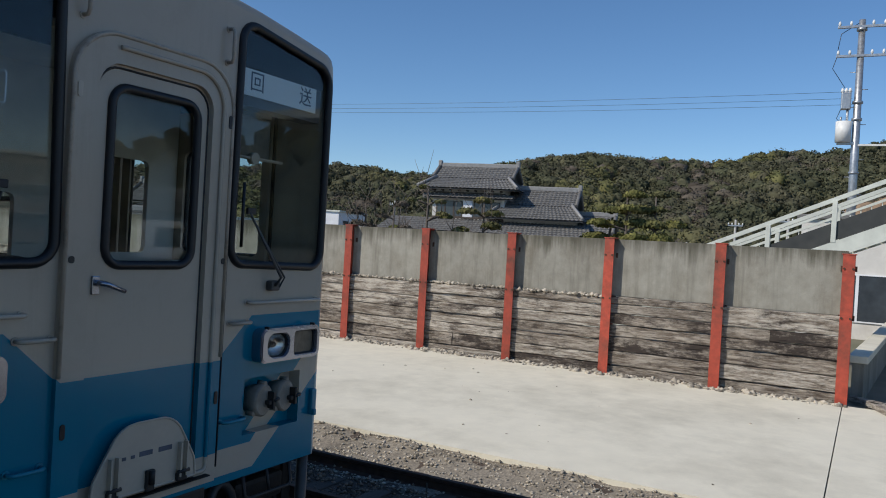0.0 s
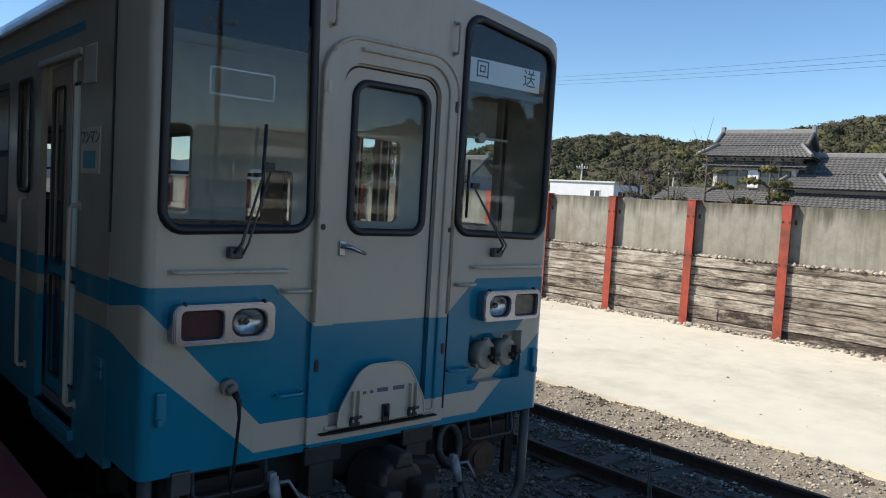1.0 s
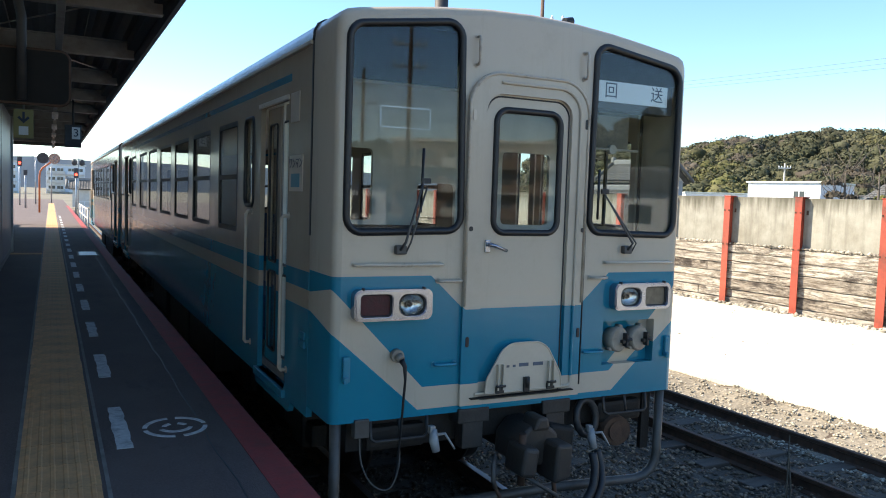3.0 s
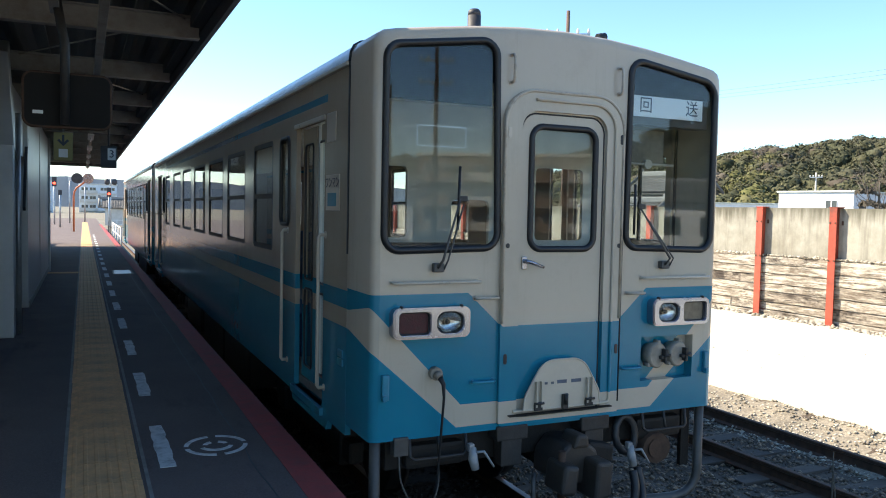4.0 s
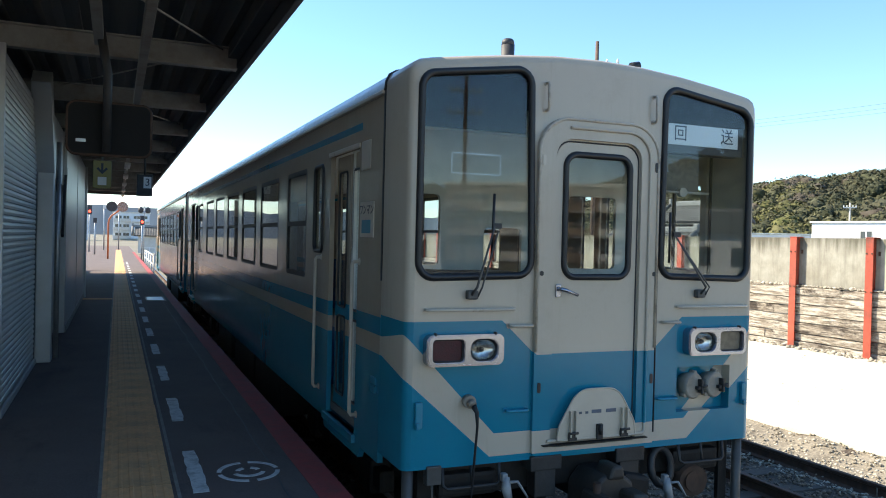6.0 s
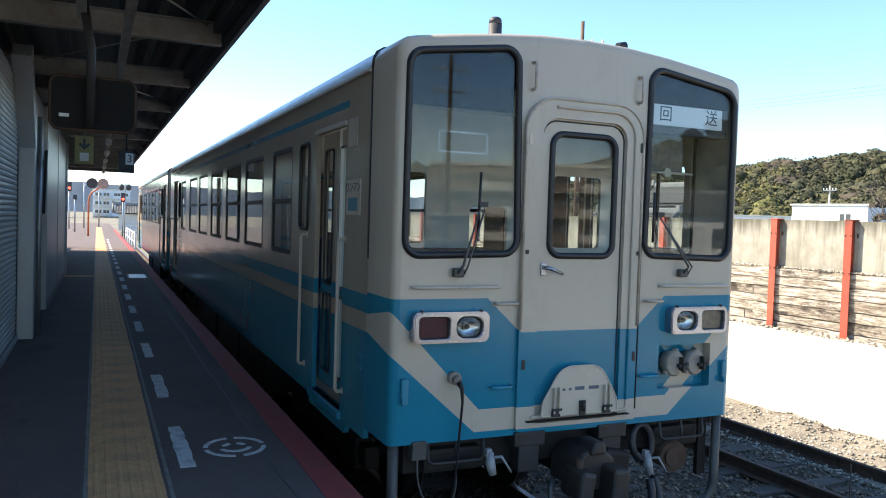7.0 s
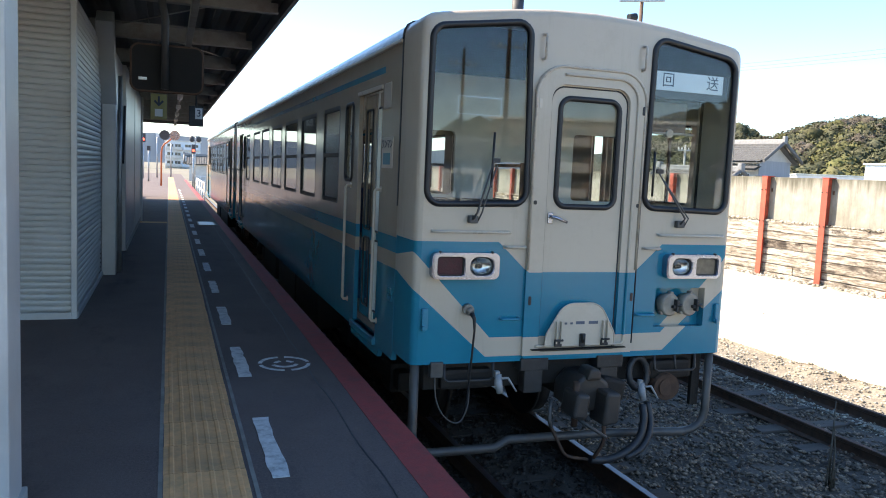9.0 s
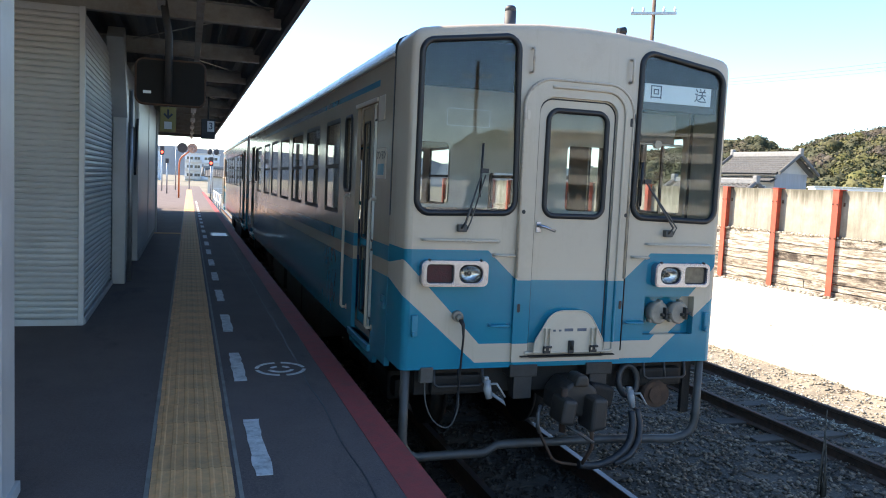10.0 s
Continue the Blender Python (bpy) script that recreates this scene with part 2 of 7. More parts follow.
def timber(name, pale, low, high):
    """Grey weathered timber: long grain, open cracks, knots and old creosote stains."""
    m, nt, p = bare(name)
    r = nt.nodes.new("ShaderNodeObjectInfo").outputs["Random"]
    grain = fog(nt, 4.0, 10.0, (1, 0.45, 4.0), 0.8)
    fine = fog(nt, 20.0, 8.0, (1, 0.30, 4.0), 0.8)
    crack = fog(nt, 4.5, 9.0, (1, 0.30, 4.5), 0.85)
    stain = fog(nt, 1.5, 8.0, (1, 0.8, 2.0), 0.8)
    col = mix(nt, ramp(nt, grain, 0.42, 0.58), low, high)
    col = mix(nt, M(nt, "MULTIPLY", ramp(nt, fine, 0.45, 0.7), 0.5), col, (0.24, 0.20, 0.16))
    col = mix(nt, ramp(nt, M(nt, "ADD", stain, M(nt, "MULTIPLY", r, 0.16)), 0.56 + pale, 0.70 + pale), col, (0.045, 0.034, 0.028))
    dark = ramp(nt, crack, 0.56, 0.62)
    col = mix(nt, M(nt, "MULTIPLY", dark, 0.85), col, (0.02, 0.015, 0.012))
    col = mix(nt, 1.0, col, M(nt, "ADD", M(nt, "MULTIPLY", r, 0.22), 0.86), "MULTIPLY")
    nt.links.new(col, p.inputs["Base Color"])
    p.inputs["Roughness"].default_value = 0.93
    bp = nt.nodes.new("ShaderNodeBump")
    bp.inputs["Strength"].default_value, bp.inputs["Distance"].default_value = 1.0, 0.03
    nt.links.new(M(nt, "SUBTRACT", M(nt, "MULTIPLY", fine, 0.7), dark), bp.inputs["Height"])
    nt.links.new(bp.outputs[0], p.inputs["Normal"])
    return m


TIMBER = timber("old_sleeper_timber", 0.05, (0.175, 0.138, 0.105), (0.62, 0.57, 0.49))
CREOSOTED = timber("creosoted_sleeper_timber", -0.02, (0.125, 0.095, 0.070), (0.49, 0.435, 0.365))
TIE = surface("track_tie_wood", (0.070, 0.052, 0.040), 0.9, 0, 0.4, 9, stain=(0.11, 0.092, 0.075), stain_amt=0.6, bump=0.6, stretch=(0.15, 1, 1), per_object=0.5)
REDPOST = surface("red_oxide_paint", (0.40, 0.062, 0.033), 0.6, 0.0, 0.22, 10, stain=(0.11, 0.045, 0.028), stain_amt=0.95, stain_scale=1.3, bump=0.4, per_object=0.4)
BALLAST = surface("ballast_bed", (0.095, 0.070, 0.051), 0.95, 0, 0.6, 38, stain=(0.035, 0.029, 0.025), stain_amt=0.8, stain_scale=1.1, bump=1.0, bump_scale=55)
GRIT = surface("pale_grit", (0.26, 0.225, 0.175), 0.95, 0, 0.45, 30, stain=(0.09, 0.072, 0.05), stain_amt=0.8, stain_scale=1.3, bump=0.8, bump_scale=60)
RUSTSTONE = surface("rusty_ballast_stone", (0.225, 0.158, 0.110), 0.92, 0, 0.3, 30, stain=(0.05, 0.04, 0.033), stain_amt=0.6, stain_scale=1.0, bump=0.3, per_island=1.3)
# ballast stone again, with the shade under the railcar put into its colour
SHADESTONE = surface("shade_dark_ballast_stone", (0.042, 0.031, 0.024), 0.85, 0, 0.3, 30, stain=(0.02, 0.016, 0.014), stain_amt=0.7, stain_scale=1.0, bump=0.3, per_island=1.2)
STONE = surface("ballast_stone", (0.42, 0.375, 0.305), 0.92, 0, 0.3, 30, bump=0.3, per_island=1.0)
EARTH = surface("dry_ground", (0.20, 0.18, 0.14), 0.95, 0, 0.35, 0.25, stain=(0.10, 0.11, 0.05), stain_amt=0.7, stain_scale=0.06, bump=0.4, bump_scale=3)
SHUTTER = surface("shutter_paint", (0.50, 0.50, 0.475), 0.42, 0.15, 0.07, 4, stain=(0.33, 0.31, 0.27), stain_amt=0.35, bump=0.04)
PANELW = surface("grey_white_panel", (0.50, 0.51, 0.51), 0.38, 0.15, 0.08, 3, stain=(0.32, 0.31, 0.29), stain_amt=0.35, bump=0.05)
BEAM = surface("beam_paint", (0.32, 0.31, 0.28), 0.55, 0, 0.15, 5, stain=(0.16, 0.10, 0.06), stain_amt=0.55, stain_scale=3, bump=0.12)
DECK = surface("canopy_deck", (0.075, 0.078, 0.082), 0.6, 0.1, 0.25, 4, stain=(0.10, 0.075, 0.055), stain_amt=0.5, bump=0.1)


# ---------- geometry tools ----------
def box(bm, x0, x1, y0, y1, z0, z1, bev=0.0):
    tmp = bmesh.new()
    bmesh.ops.create_cube(tmp, size=1.0)
    bmesh.ops.transform(tmp, matrix=Matrix.LocRotScale(((x0 + x1) / 2, (y0 + y1) / 2, (z0 + z1) / 2), None, (abs(x1 - x0), abs(y1 - y0), abs(z1 - z0))), verts=tmp.verts)
    if bev:
        bmesh.ops.bevel(tmp, geom=tmp.edges[:], offset=bev, segments=2, profile=0.6, affect="EDGES")
    join(bm, tmp)


def join(bm, tmp, m=None):
    idx = {}
    for v in tmp.verts:
        idx[v] = bm.verts.new(m @ v.co if m else v.co)
    for f in tmp.faces:
        try:
            g = bm.faces.new([idx[v] for v in f.verts])
            g.smooth = f.smooth
        except ValueError:
            pass
    tmp.free()


def tube(bm, pts, r, seg=8, closed=False, caps=True):
    """A round bar along a line of points; r may be a list, one for each point."""
    pts = [Vector(p) for p in pts]
    n = len(pts)
    rs = r if isinstance(r, (list, tuple)) else [r] * n
    rings, up = [], None
    for i, p in enumerate(pts):
        a = pts[(i - 1) % n] if closed or i else p
        b = pts[(i + 1) % n] if closed or i < n - 1 else p
        d = (b - a).normalized()
        if up is None:
            up = Vector((0, 0, 1)) if abs(d.z) < 0.9 else Vector((1, 0, 0))
        s = d.cross(up).normalized()
        up = s.cross(d).normalized()
        rings.append([bm.verts.new(p + (s * math.cos(2 * math.pi * k / seg) + up * math.sin(2 * math.pi * k / seg)) * rs[i]) for k in range(seg)])
    for i in range(n if closed else n - 1):
        a, b = rings[i], rings[(i + 1) % n]
        for k in range(seg):
            f = bm.faces.new((a[k], a[(k + 1) % seg], b[(k + 1) % seg], b[k]))
            f.smooth = True
    if caps and not closed:
        bm.faces.new(rings[0][::-1])
        bm.faces.new(rings[-1])


def fillet(pts, r, n=5):
    """Rounds the corners of a closed outline of 2D points; r may be a list."""
    out, k = [], len(pts)
    rs = r if isinstance(r, (list, tuple)) else [r] * k
    for i in range(k):
        p, a, b = Vector(pts[i]), Vector(pts[i - 1]), Vector(pts[(i + 1) % k])
        if rs[i] <= 0:
            out.append(p)
            continue
        u, v = (a - p).normalized(), (b - p).normalized()
        half = u.angle(v) / 2
        d = rs[i] / math.tan(half)
        c = p + (u + v).normalized() * rs[i] / math.sin(half)
        s, e = p + u * d - c, p + v * d - c
        for j in range(n + 1):
            t = j / n
            w = s.lerp(e, t)
            out.append(c + w.normalized() * rs[i])
    return out


def rect(x0, x1, z0, z1, r=0.0, n=5):
    return fillet([(x0, z0), (x1, z0), (x1, z1), (x0, z1)], r, n) if r else [Vector(p) for p in ((x0, z0), (x1, z0), (x1, z1), (x0, z1))]


def plate(bm, outer, holes, a, b, axis="y"):
    """A sheet between a and b along axis, of any outline, with holes through it."""
    from mathutils.geometry import tessellate_polygon
    loops = [outer] + list(holes)
    flat = [Vector((p[0], p[1], 0)) for l in loops for p in l]
    tris = tessellate_polygon([[Vector((p[0], p[1], 0)) for p in l] for l in loops])

    def at(p, d):
        return (p[0], d, p[1]) if axis == "y" else (d, p[0], p[1]) if axis == "x" else (p[0], p[1], d)
    va = [bm.verts.new(at(p, a)) for p in flat]
    vb = [bm.verts.new(at(p, b)) for p in flat]
    for t in tris:
        bm.faces.new([va[i] for i in t])
        bm.faces.new([vb[i] for i in reversed(t)])
    s = 0
    for l in loops:
        for i in range(len(l)):
            j = (i + 1) % len(l)
            bm.faces.new((va[s + i], va[s + j], vb[s + j], vb[s + i]))
        s += len(l)


def mesh_of(bm, name, mat, smooth=None):
    bmesh.ops.recalc_face_normals(bm, faces=bm.faces[:])
    me = bpy.data.meshes.new(name)
    bm.to_mesh(me)
    bm.free()
    me.materials.append(mat)
    return me


def thing(name, label, category, at=(0, 0, 0), group="", kind=""):
    ob = new(name)
    ob.empty_display_size = 0.2
    ob.location = at
    return tagged(ob, label, category, group, kind)


def part(name, bm, mat, parent, label="", kind=""):
    ob = new(name, mesh_of(bm, name, mat) if isinstance(bm, bmesh.types.BMesh) else bm)
    if parent:
        ob.parent = parent
        if not parent.parent and parent.type == "EMPTY":
            ob.matrix_parent_inverse = parent.matrix_basis.inverted()
    return tagged(ob, label, kind=kind)


def solo(name, bm, mat, label, category, group="", kind=""):
    ob = new(name, mesh_of(bm, name, mat) if isinstance(bm, bmesh.types.BMesh) else bm)
    return tagged(ob, label, category, group, kind)


def soup(name, verts, faces, mat):
    """A mesh from arrays of corners and of faces with equal corner counts."""
    v, f = np.asarray(verts, np.float32), np.asarray(faces, np.int32)
    me = bpy.data.meshes.new(name)
    me.vertices.add(len(v))
    me.vertices.foreach_set("co", v.ravel())
    me.loops.add(f.size)
    me.loops.foreach_set("vertex_index", f.ravel())
    me.polygons.add(len(f))
    me.polygons.foreach_set("loop_start", np.arange(0, f.size, f.shape[1], dtype=np.int32))
    me.update(calc_edges=True)
    me.materials.append(mat)
    return me


def one(fn, *args, **kw):
    bm = bmesh.new()
    fn(bm, *args, **kw)
    return bm


RNG = random.Random(7)
RAIL_Z = -0.88

# ---------- ground ----------
bm = bmesh.new()
box(bm, -900, 900, -900, 900, -1.6, -1.22)
solo("ground", bm, EARTH, "flat dry open ground reaching to the horizon", "ground", kind="structure")



def bed_z(x, y):
    z = -1.04 + 0.05 * noise.noise(Vector((x * 1.7, y * 1.7, 0))) + 0.03 * noise.noise(Vector((x * 6, y * 6, 3)))
    return z + 0.10 * max(0.0, min(1.0, (x - 5.2) / 0.5))


bm = bmesh.new()
NX, NY = 60, 120
grid = []
for i in range(NX + 1):
    x = -1.62 + (5.95 + 1.62) * i / NX
    row = []
    for j in range(NY + 1):
        y = -9 + 49 * j / NY
        z = bed_z(x, y)
        row.append(bm.verts.new((x, y, z)))
    grid.append(row)
for i in range(NX):
    for j in range(NY):
        bm.faces.new((grid[i][j], grid[i + 1][j], grid[i + 1][j + 1], grid[i][j + 1])).smooth = True
solo("ballast_bed", bm, BALLAST, "grey-brown crushed stone ballast under the tracks", "ballast", kind="structure")


def pebbles(name, label, n, place, size, mat, seed):
    """Loose broken stones, each an uneven lump of its own."""
    rg = np.random.RandomState(seed)
    base = np.array([(0, 0, 1), (0, 0, -1), (1, 0, 0), (-1, 0, 0), (0, 1, 0), (0, -1, 0), (.7, .7, .3), (-.7, -.6, .2)], float)
    tri = np.array([(0, 2, 6), (0, 6, 4), (0, 4, 3), (0, 3, 7), (0, 7, 5), (0, 5, 2), (1, 2, 5), (1, 5, 7), (1, 7, 3), (1, 3, 4), (1, 4, 6), (1, 6, 2)])
    vs, fs = [], []
    for k in range(n):
        c = np.array(place(rg))
        s = size * (0.5 + rg.rand() ** 2 * 1.1) * (0.7 + 0.6 * rg.rand(3)) * np.array((1, 1, 0.7))
        a = rg.rand() * 6.28
        v = base * (0.75 + 0.5 * rg.rand(8, 1)) * s
        v = np.stack((v[:, 0] * math.cos(a) - v[:, 1] * math.sin(a), v[:, 0] * math.sin(a) + v[:, 1] * math.cos(a), v[:, 2] + 0.25 * s[2]), 1) + c
        vs.append(v)
        fs.append(tri + 8 * k)
    me = soup(name, np.concatenate(vs), np.concatenate(fs), mat)
    return solo(name, me, mat, label, "gravel", kind="stuff")


def bed(rg):
    y = -4.5 + 14 * rg.rand() ** 1.6
    x = 0.62 + 3.78 * rg.rand()
    return (x, y, bed_z(x, y) + 0.006)


def four_foot(rg):
    y, x = -4.5 + 14 * rg.rand() ** 1.6, -1.5 + 2.3 * rg.rand()
    return (x, y, bed_z(x, y) + 0.006)


def verge(rg):
    x, y = 4.25 + 1.5 * rg.rand(), -5 + 24 * rg.rand() ** 1.3
    return (x, y, bed_z(x, y) + 0.016)


bm = bmesh.new()
rows = []
for i in range(9):
    x = 4.25 + 1.65 * i / 8
    rows.append([bm.verts.new((x + 0.08 * noise.noise(Vector((0, y, i))), y, bed_z(x, y) + (0.014 if i else -0.02))) for y in np.linspace(-8.5, 39, 160)])
for a, b in zip(rows, rows[1:]):
    for j in range(159):
        bm.faces.new((a[j], b[j], b[j + 1], a[j + 1])).smooth = True
solo("gravel_verge", bm, GRIT, "pale gritty ground between the track and the yard", "ground", kind="structure")
pebbles("oily_ballast", "ballast stones between the rails, coloured darker for the shade under the car", 18000, four_foot, 0.020, SHADESTONE, 4)
pebbles("ballast_stones", "loose grey broken ballast stones between the tracks", 44000, bed, 0.018, RUSTSTONE, 3)
pebbles("verge_gravel", "sunlit pale gravel along the concrete yard edge", 15000, verge, 0.017, STONE, 5)
pebbles("wall_foot_gravel", "pale gravel heaped along the foot of the sleeper wall", 2200, lambda rg: (12.62 + 0.45 * rg.rand() ** 0.6, -2.9 + 36 * rg.rand(), -0.90 + 0.02 * rg.rand()), 0.05, STONE, 6)
pebbles("ledge_gravel", "pale gravel spilled on top of the stacked sleepers", 1800, lambda rg: (13.06 + 0.11 * rg.rand(), 1.6 + 34 * rg.rand(), 0.665 + 0.02 * rg.rand()), 0.045, STONE, 8)

# yard slabs: a joint across the yard between them
for y0, y1, lab in ((-2.79, 60.0, "pale sunlit concrete yard slab with stains"), (-30.0, -2.803, "greyer concrete yard slab beyond the joint")):
    bm = bmesh.new()
    n = 40
    edge = [5.72 + 0.10 * noise.noise(Vector((0, (y0 + (y1 - y0) * i / n) * 0.9, 5))) for i in range(n + 1)]
    outline = [(13.0, y1), (13.0, y0)] + [(edge[i], y0 + (y1 - y0) * i / n) for i in range(n + 1)]
    plate(bm, outline, [], -1.2, -0.885 if y0 > -10 else -0.90, "z")
    solo("yard_slab", bm, CONC, lab, "concrete slab", kind="structure")
pebbles("yard_litter", "few scattered small stones on the concrete yard", 60, lambda rg: (6.2 + 6.4 * rg.rand(), -2.5 + 16 * rg.rand(), -0.885), 0.022, STONE, 9)
bm = bmesh.new()
box(bm, 13.2, 400, -300, 300, -1.21, -0.95)
solo("far_ground", bm, EARTH, "bare ground behind the sleeper wall", "ground", kind="structure")


# ---------- tracks ----------
def track(cx, label, shiny):
    t = thing("railway_track", label, "railway track", (cx, 10, RAIL_Z - 0.15), "two parallel tracks")
    for s in (-0.5335, 0.5335):
        x = cx + s + (0.032 if s > 0 else -0.032)
        bm = bmesh.new()
        prof = [(-0.064, -0.153), (0.064, -0.153), (0.064, -0.140), (0.012, -0.122), (0.009, -0.045), (0.032, -0.032), (0.032, -0.006), (-0.032, -0.006), (-0.032, -0.032), (-0.009, -0.045), (-0.012, -0.122), (-0.064, -0.140)]
        plate(bm, [(x + px, RAIL_Z + pz) for px, pz in prof], [], -9, 60, "y")
        r = part("rail", bm, RUST, t, "rust-brown steel rail")
        bm = bmesh.new()
        box(bm, x - 0.030, x + 0.030, -9, 60, RAIL_Z - 0.005, RAIL_Z, 0.002)
        part("rail_head", bm, RAILTOP if shiny else RUST, r, "worn bright running surface" if shiny else "dull rusty running surface")
    bm = bmesh.new()
    box(bm, cx - 1.0, cx + 1.0, -0.1, 0.1, RAIL_Z - 0.30, RAIL_Z - 0.145, 0.012)
    tie = mesh_of(bm, "tie", TIE)
    for k in range(70):
        o = part("tie", tie, TIE, t)
        o.location = (0.03 * RNG.uniform(-1, 1), -8.7 + 0.62 * k, 0.012 * RNG.uniform(-1, 1))
    return t


track(0.0, "main track with polished rails on wooden ties", True)
track(3.96, "disused siding track with dull rusty rails", False)

# ---------- platform ----------
bm = bmesh.new()
box(bm, -30, -1.70, -40, 95, -0.12, 0.0)
solo("platform", bm, ASPHALT, "worn dark asphalt station platform surface", "platform", kind="structure")
bm = bmesh.new()
box(bm, -30, -1.70, -40, 95, -1.3, -0.122)
box(bm, -1.70, -1.66, -40, 95, -1.3, -0.002, 0.004)
solo("platform_edge", bm, KERB, "stained concrete face of the platform", "platform edge", kind="structure")
bm = bmesh.new()
n = 130
pts = [(-1.86 + 0.008 * noise.noise(Vector((i * 0.7, 0, 0))), -12 + i * 0.6) for i in range(n)]
plate(bm, [(-1.662, -12), (-1.662, -12 + (n - 1) * 0.6)] + pts[::-1], [], 0.0, 0.003, "z")
solo("red_edge_line", bm, REDLINE, "faded dark red warning line painted along the platform edge", "painted line", kind="structure")


def dash(bm, y0, y1, seed):
    rg = random.Random(seed)
    l = [(-2.58 + rg.uniform(-0.006, 0.006), y0 + (y1 - y0) * i / 12) for i in range(13)]
    r = [(-2.485 + rg.uniform(-0.008, 0.008), y0 + (y1 - y0) * i / 12) for i in range(13)]
    plate(bm, l + r[::-1], [], 0.0, 0.003, "z")


marks = thing("dashed_line", "worn white dashed boarding line painted on the asphalt", "painted line", (-2.53, 10, 0), kind="structure")
for k in range(24):
    y0 = -5.45 + 2.0 * k
    part("dash", one(dash, y0, y0 + (1.0 if k < 12 else 0.9), k), LINE, marks)

oval = thing("boarding_mark", "worn white oval boarding mark painted on the asphalt", "painted mark", (-2.19, 0.91, 0), kind="structure")
for a0, a1, k in ((8, 82, 1), (98, 172, 1), (188, 262, 1), (278, 352, 1), (200, 340, 0.55), (20, 70, 0.42), (110, 160, 0.42)):
    o, i = [], []
    for j in range(15):
        a = radians(a0 + (a1 - a0) * j / 14)
        w = 0.022 / k
        o.append((-2.19 + 0.21 * k * math.cos(a), 0.91 + 0.235 * k * math.sin(a)))
        i.append((-2.19 + (0.21 * k - 0.03) * math.cos(a), 0.91 + (0.235 * k - 0.04) * math.sin(a)))
    bm = bmesh.new()
    plate(bm, o + i[::-1], [], 0.0, 0.003, "z")
    part("stroke", bm, LINE, oval)

grate = thing("drain_cover", "square pale steel inspection cover in the platform", "inspection cover", (-2.15, 15.9, 0))
part("cover_plate", one(box, -2.35, -1.97, 15.3, 16.4, 0.0, 0.012, 0.003), STEEL, grate)
part("cover_frame", one(plate, rect(-2.39, -1.93, 15.24, 16.46), [rect(-2.352, -1.968, 15.298, 16.402)], 0.0, 0.014, "z"), KERB, grate)

bm = bmesh.new()
pts = [(-2.02 + 0.03 * noise.noise(Vector((0, i * 0.37, 1))), -6 + 0.25 * i) for i in range(90)]
w = [0.004 + 0.003 * noise.noise(Vector((5, i * 0.9, 1))) for i in range(90)]
plate(bm, [Vector((p[0] - q, p[1])) for p, q in zip(pts, w)] + [Vector((p[0] + q, p[1])) for p, q in zip(pts[::-1], w[::-1])], [], -0.004, 0.0015, "z")
solo("asphalt_seam", bm, RUBBER, "thin dark crack line in the platform asphalt", "crack", kind="structure")

# ---------- sleeper wall ----------
WX = 13.2
SP = 2.19
wall = thing("retaining_wall", "old sleeper wall with red steel posts and concrete panels above", "wall", (WX, 14, -0.9), kind="structure")
POSTS = [-2.77 + SP * k for k in range(22)]


def hpost(bm, y, top):
    w, d = 0.10, 0.23
    box(bm, WX - d, WX - d + 0.014, y - w, y + w, -1.1, top, 0.003)
    box(bm, WX - 0.016, WX - 0.002, y - w, y + w, -1.1, top, 0.003)
    box(bm, WX - d + 0.012, WX - 0.014, y - 0.006, y + 0.006, -1.1, top)
    box(bm, WX - d - 0.01, WX + 0.02, y - w - 0.02, y + w + 0.02, top, top + 0.018, 0.003)


for k, y in enumerate(POSTS):
    top = 1.80 + 0.006 * k + (0.08 if k else 0)
    p = part("post", one(hpost, y, top), REDPOST, wall, "red oxide painted steel post")
    bm = bmesh.new()
    for z in (0.66, 1.55):
        for s in (-1, 1):
            tube(bm, [(WX - 0.245, y + s * 0.07, z), (WX - 0.225, y + s * 0.07, z)], 0.022, 6)
            box(bm, WX - 0.06, WX + 0.0, y + s * 0.10, y + s * 0.135, z - 0.05, z + 0.05, 0.004)
    part("bolt", bm, RUST, p)


def sleeper(bm, y0, y1, z0, z1, seed):
    """A weathered timber with split, chewed edges."""
    rg = random.Random(seed)
    n = 16
    rows = []
    off = rg.uniform(-0.02, 0.03)
    for i in range(n + 1):
        y = y0 + (y1 - y0) * i / n
        q = Vector((seed * 3.1, y * 2.5, 0))
        c = 0.018 * noise.noise(q)
        zt = z1 - 0.006 + 0.016 * noise.noise(q + Vector((0, 0, 5)))
        zb = z0 + 0.006 + 0.016 * noise.noise(q + Vector((0, 0, 9)))
        xf = WX - 0.12 + off + c
        sag = 0.02 * max(0, noise.noise(q * 2.1 + Vector((4, 0, 0))))
        ring = [(xf + 0.012 + sag, zb), (xf, zb + 0.012), (xf + sag * 0.6, (zb + zt) / 2), (xf, zt - 0.012), (xf + 0.012 + sag, zt), (WX + 0.05, zt), (WX + 0.05, zb)]
        rows.append([bm.verts.new((a, y, b)) for a, b in ring])
    for i in range(n):
        for j in range(7):
            bm.faces.new((rows[i][j], rows[i][(j + 1) % 7], rows[i + 1][(j + 1) % 7], rows[i + 1][j]))
    bm.faces.new(rows[0])
    bm.faces.new(rows[-1][::-1])


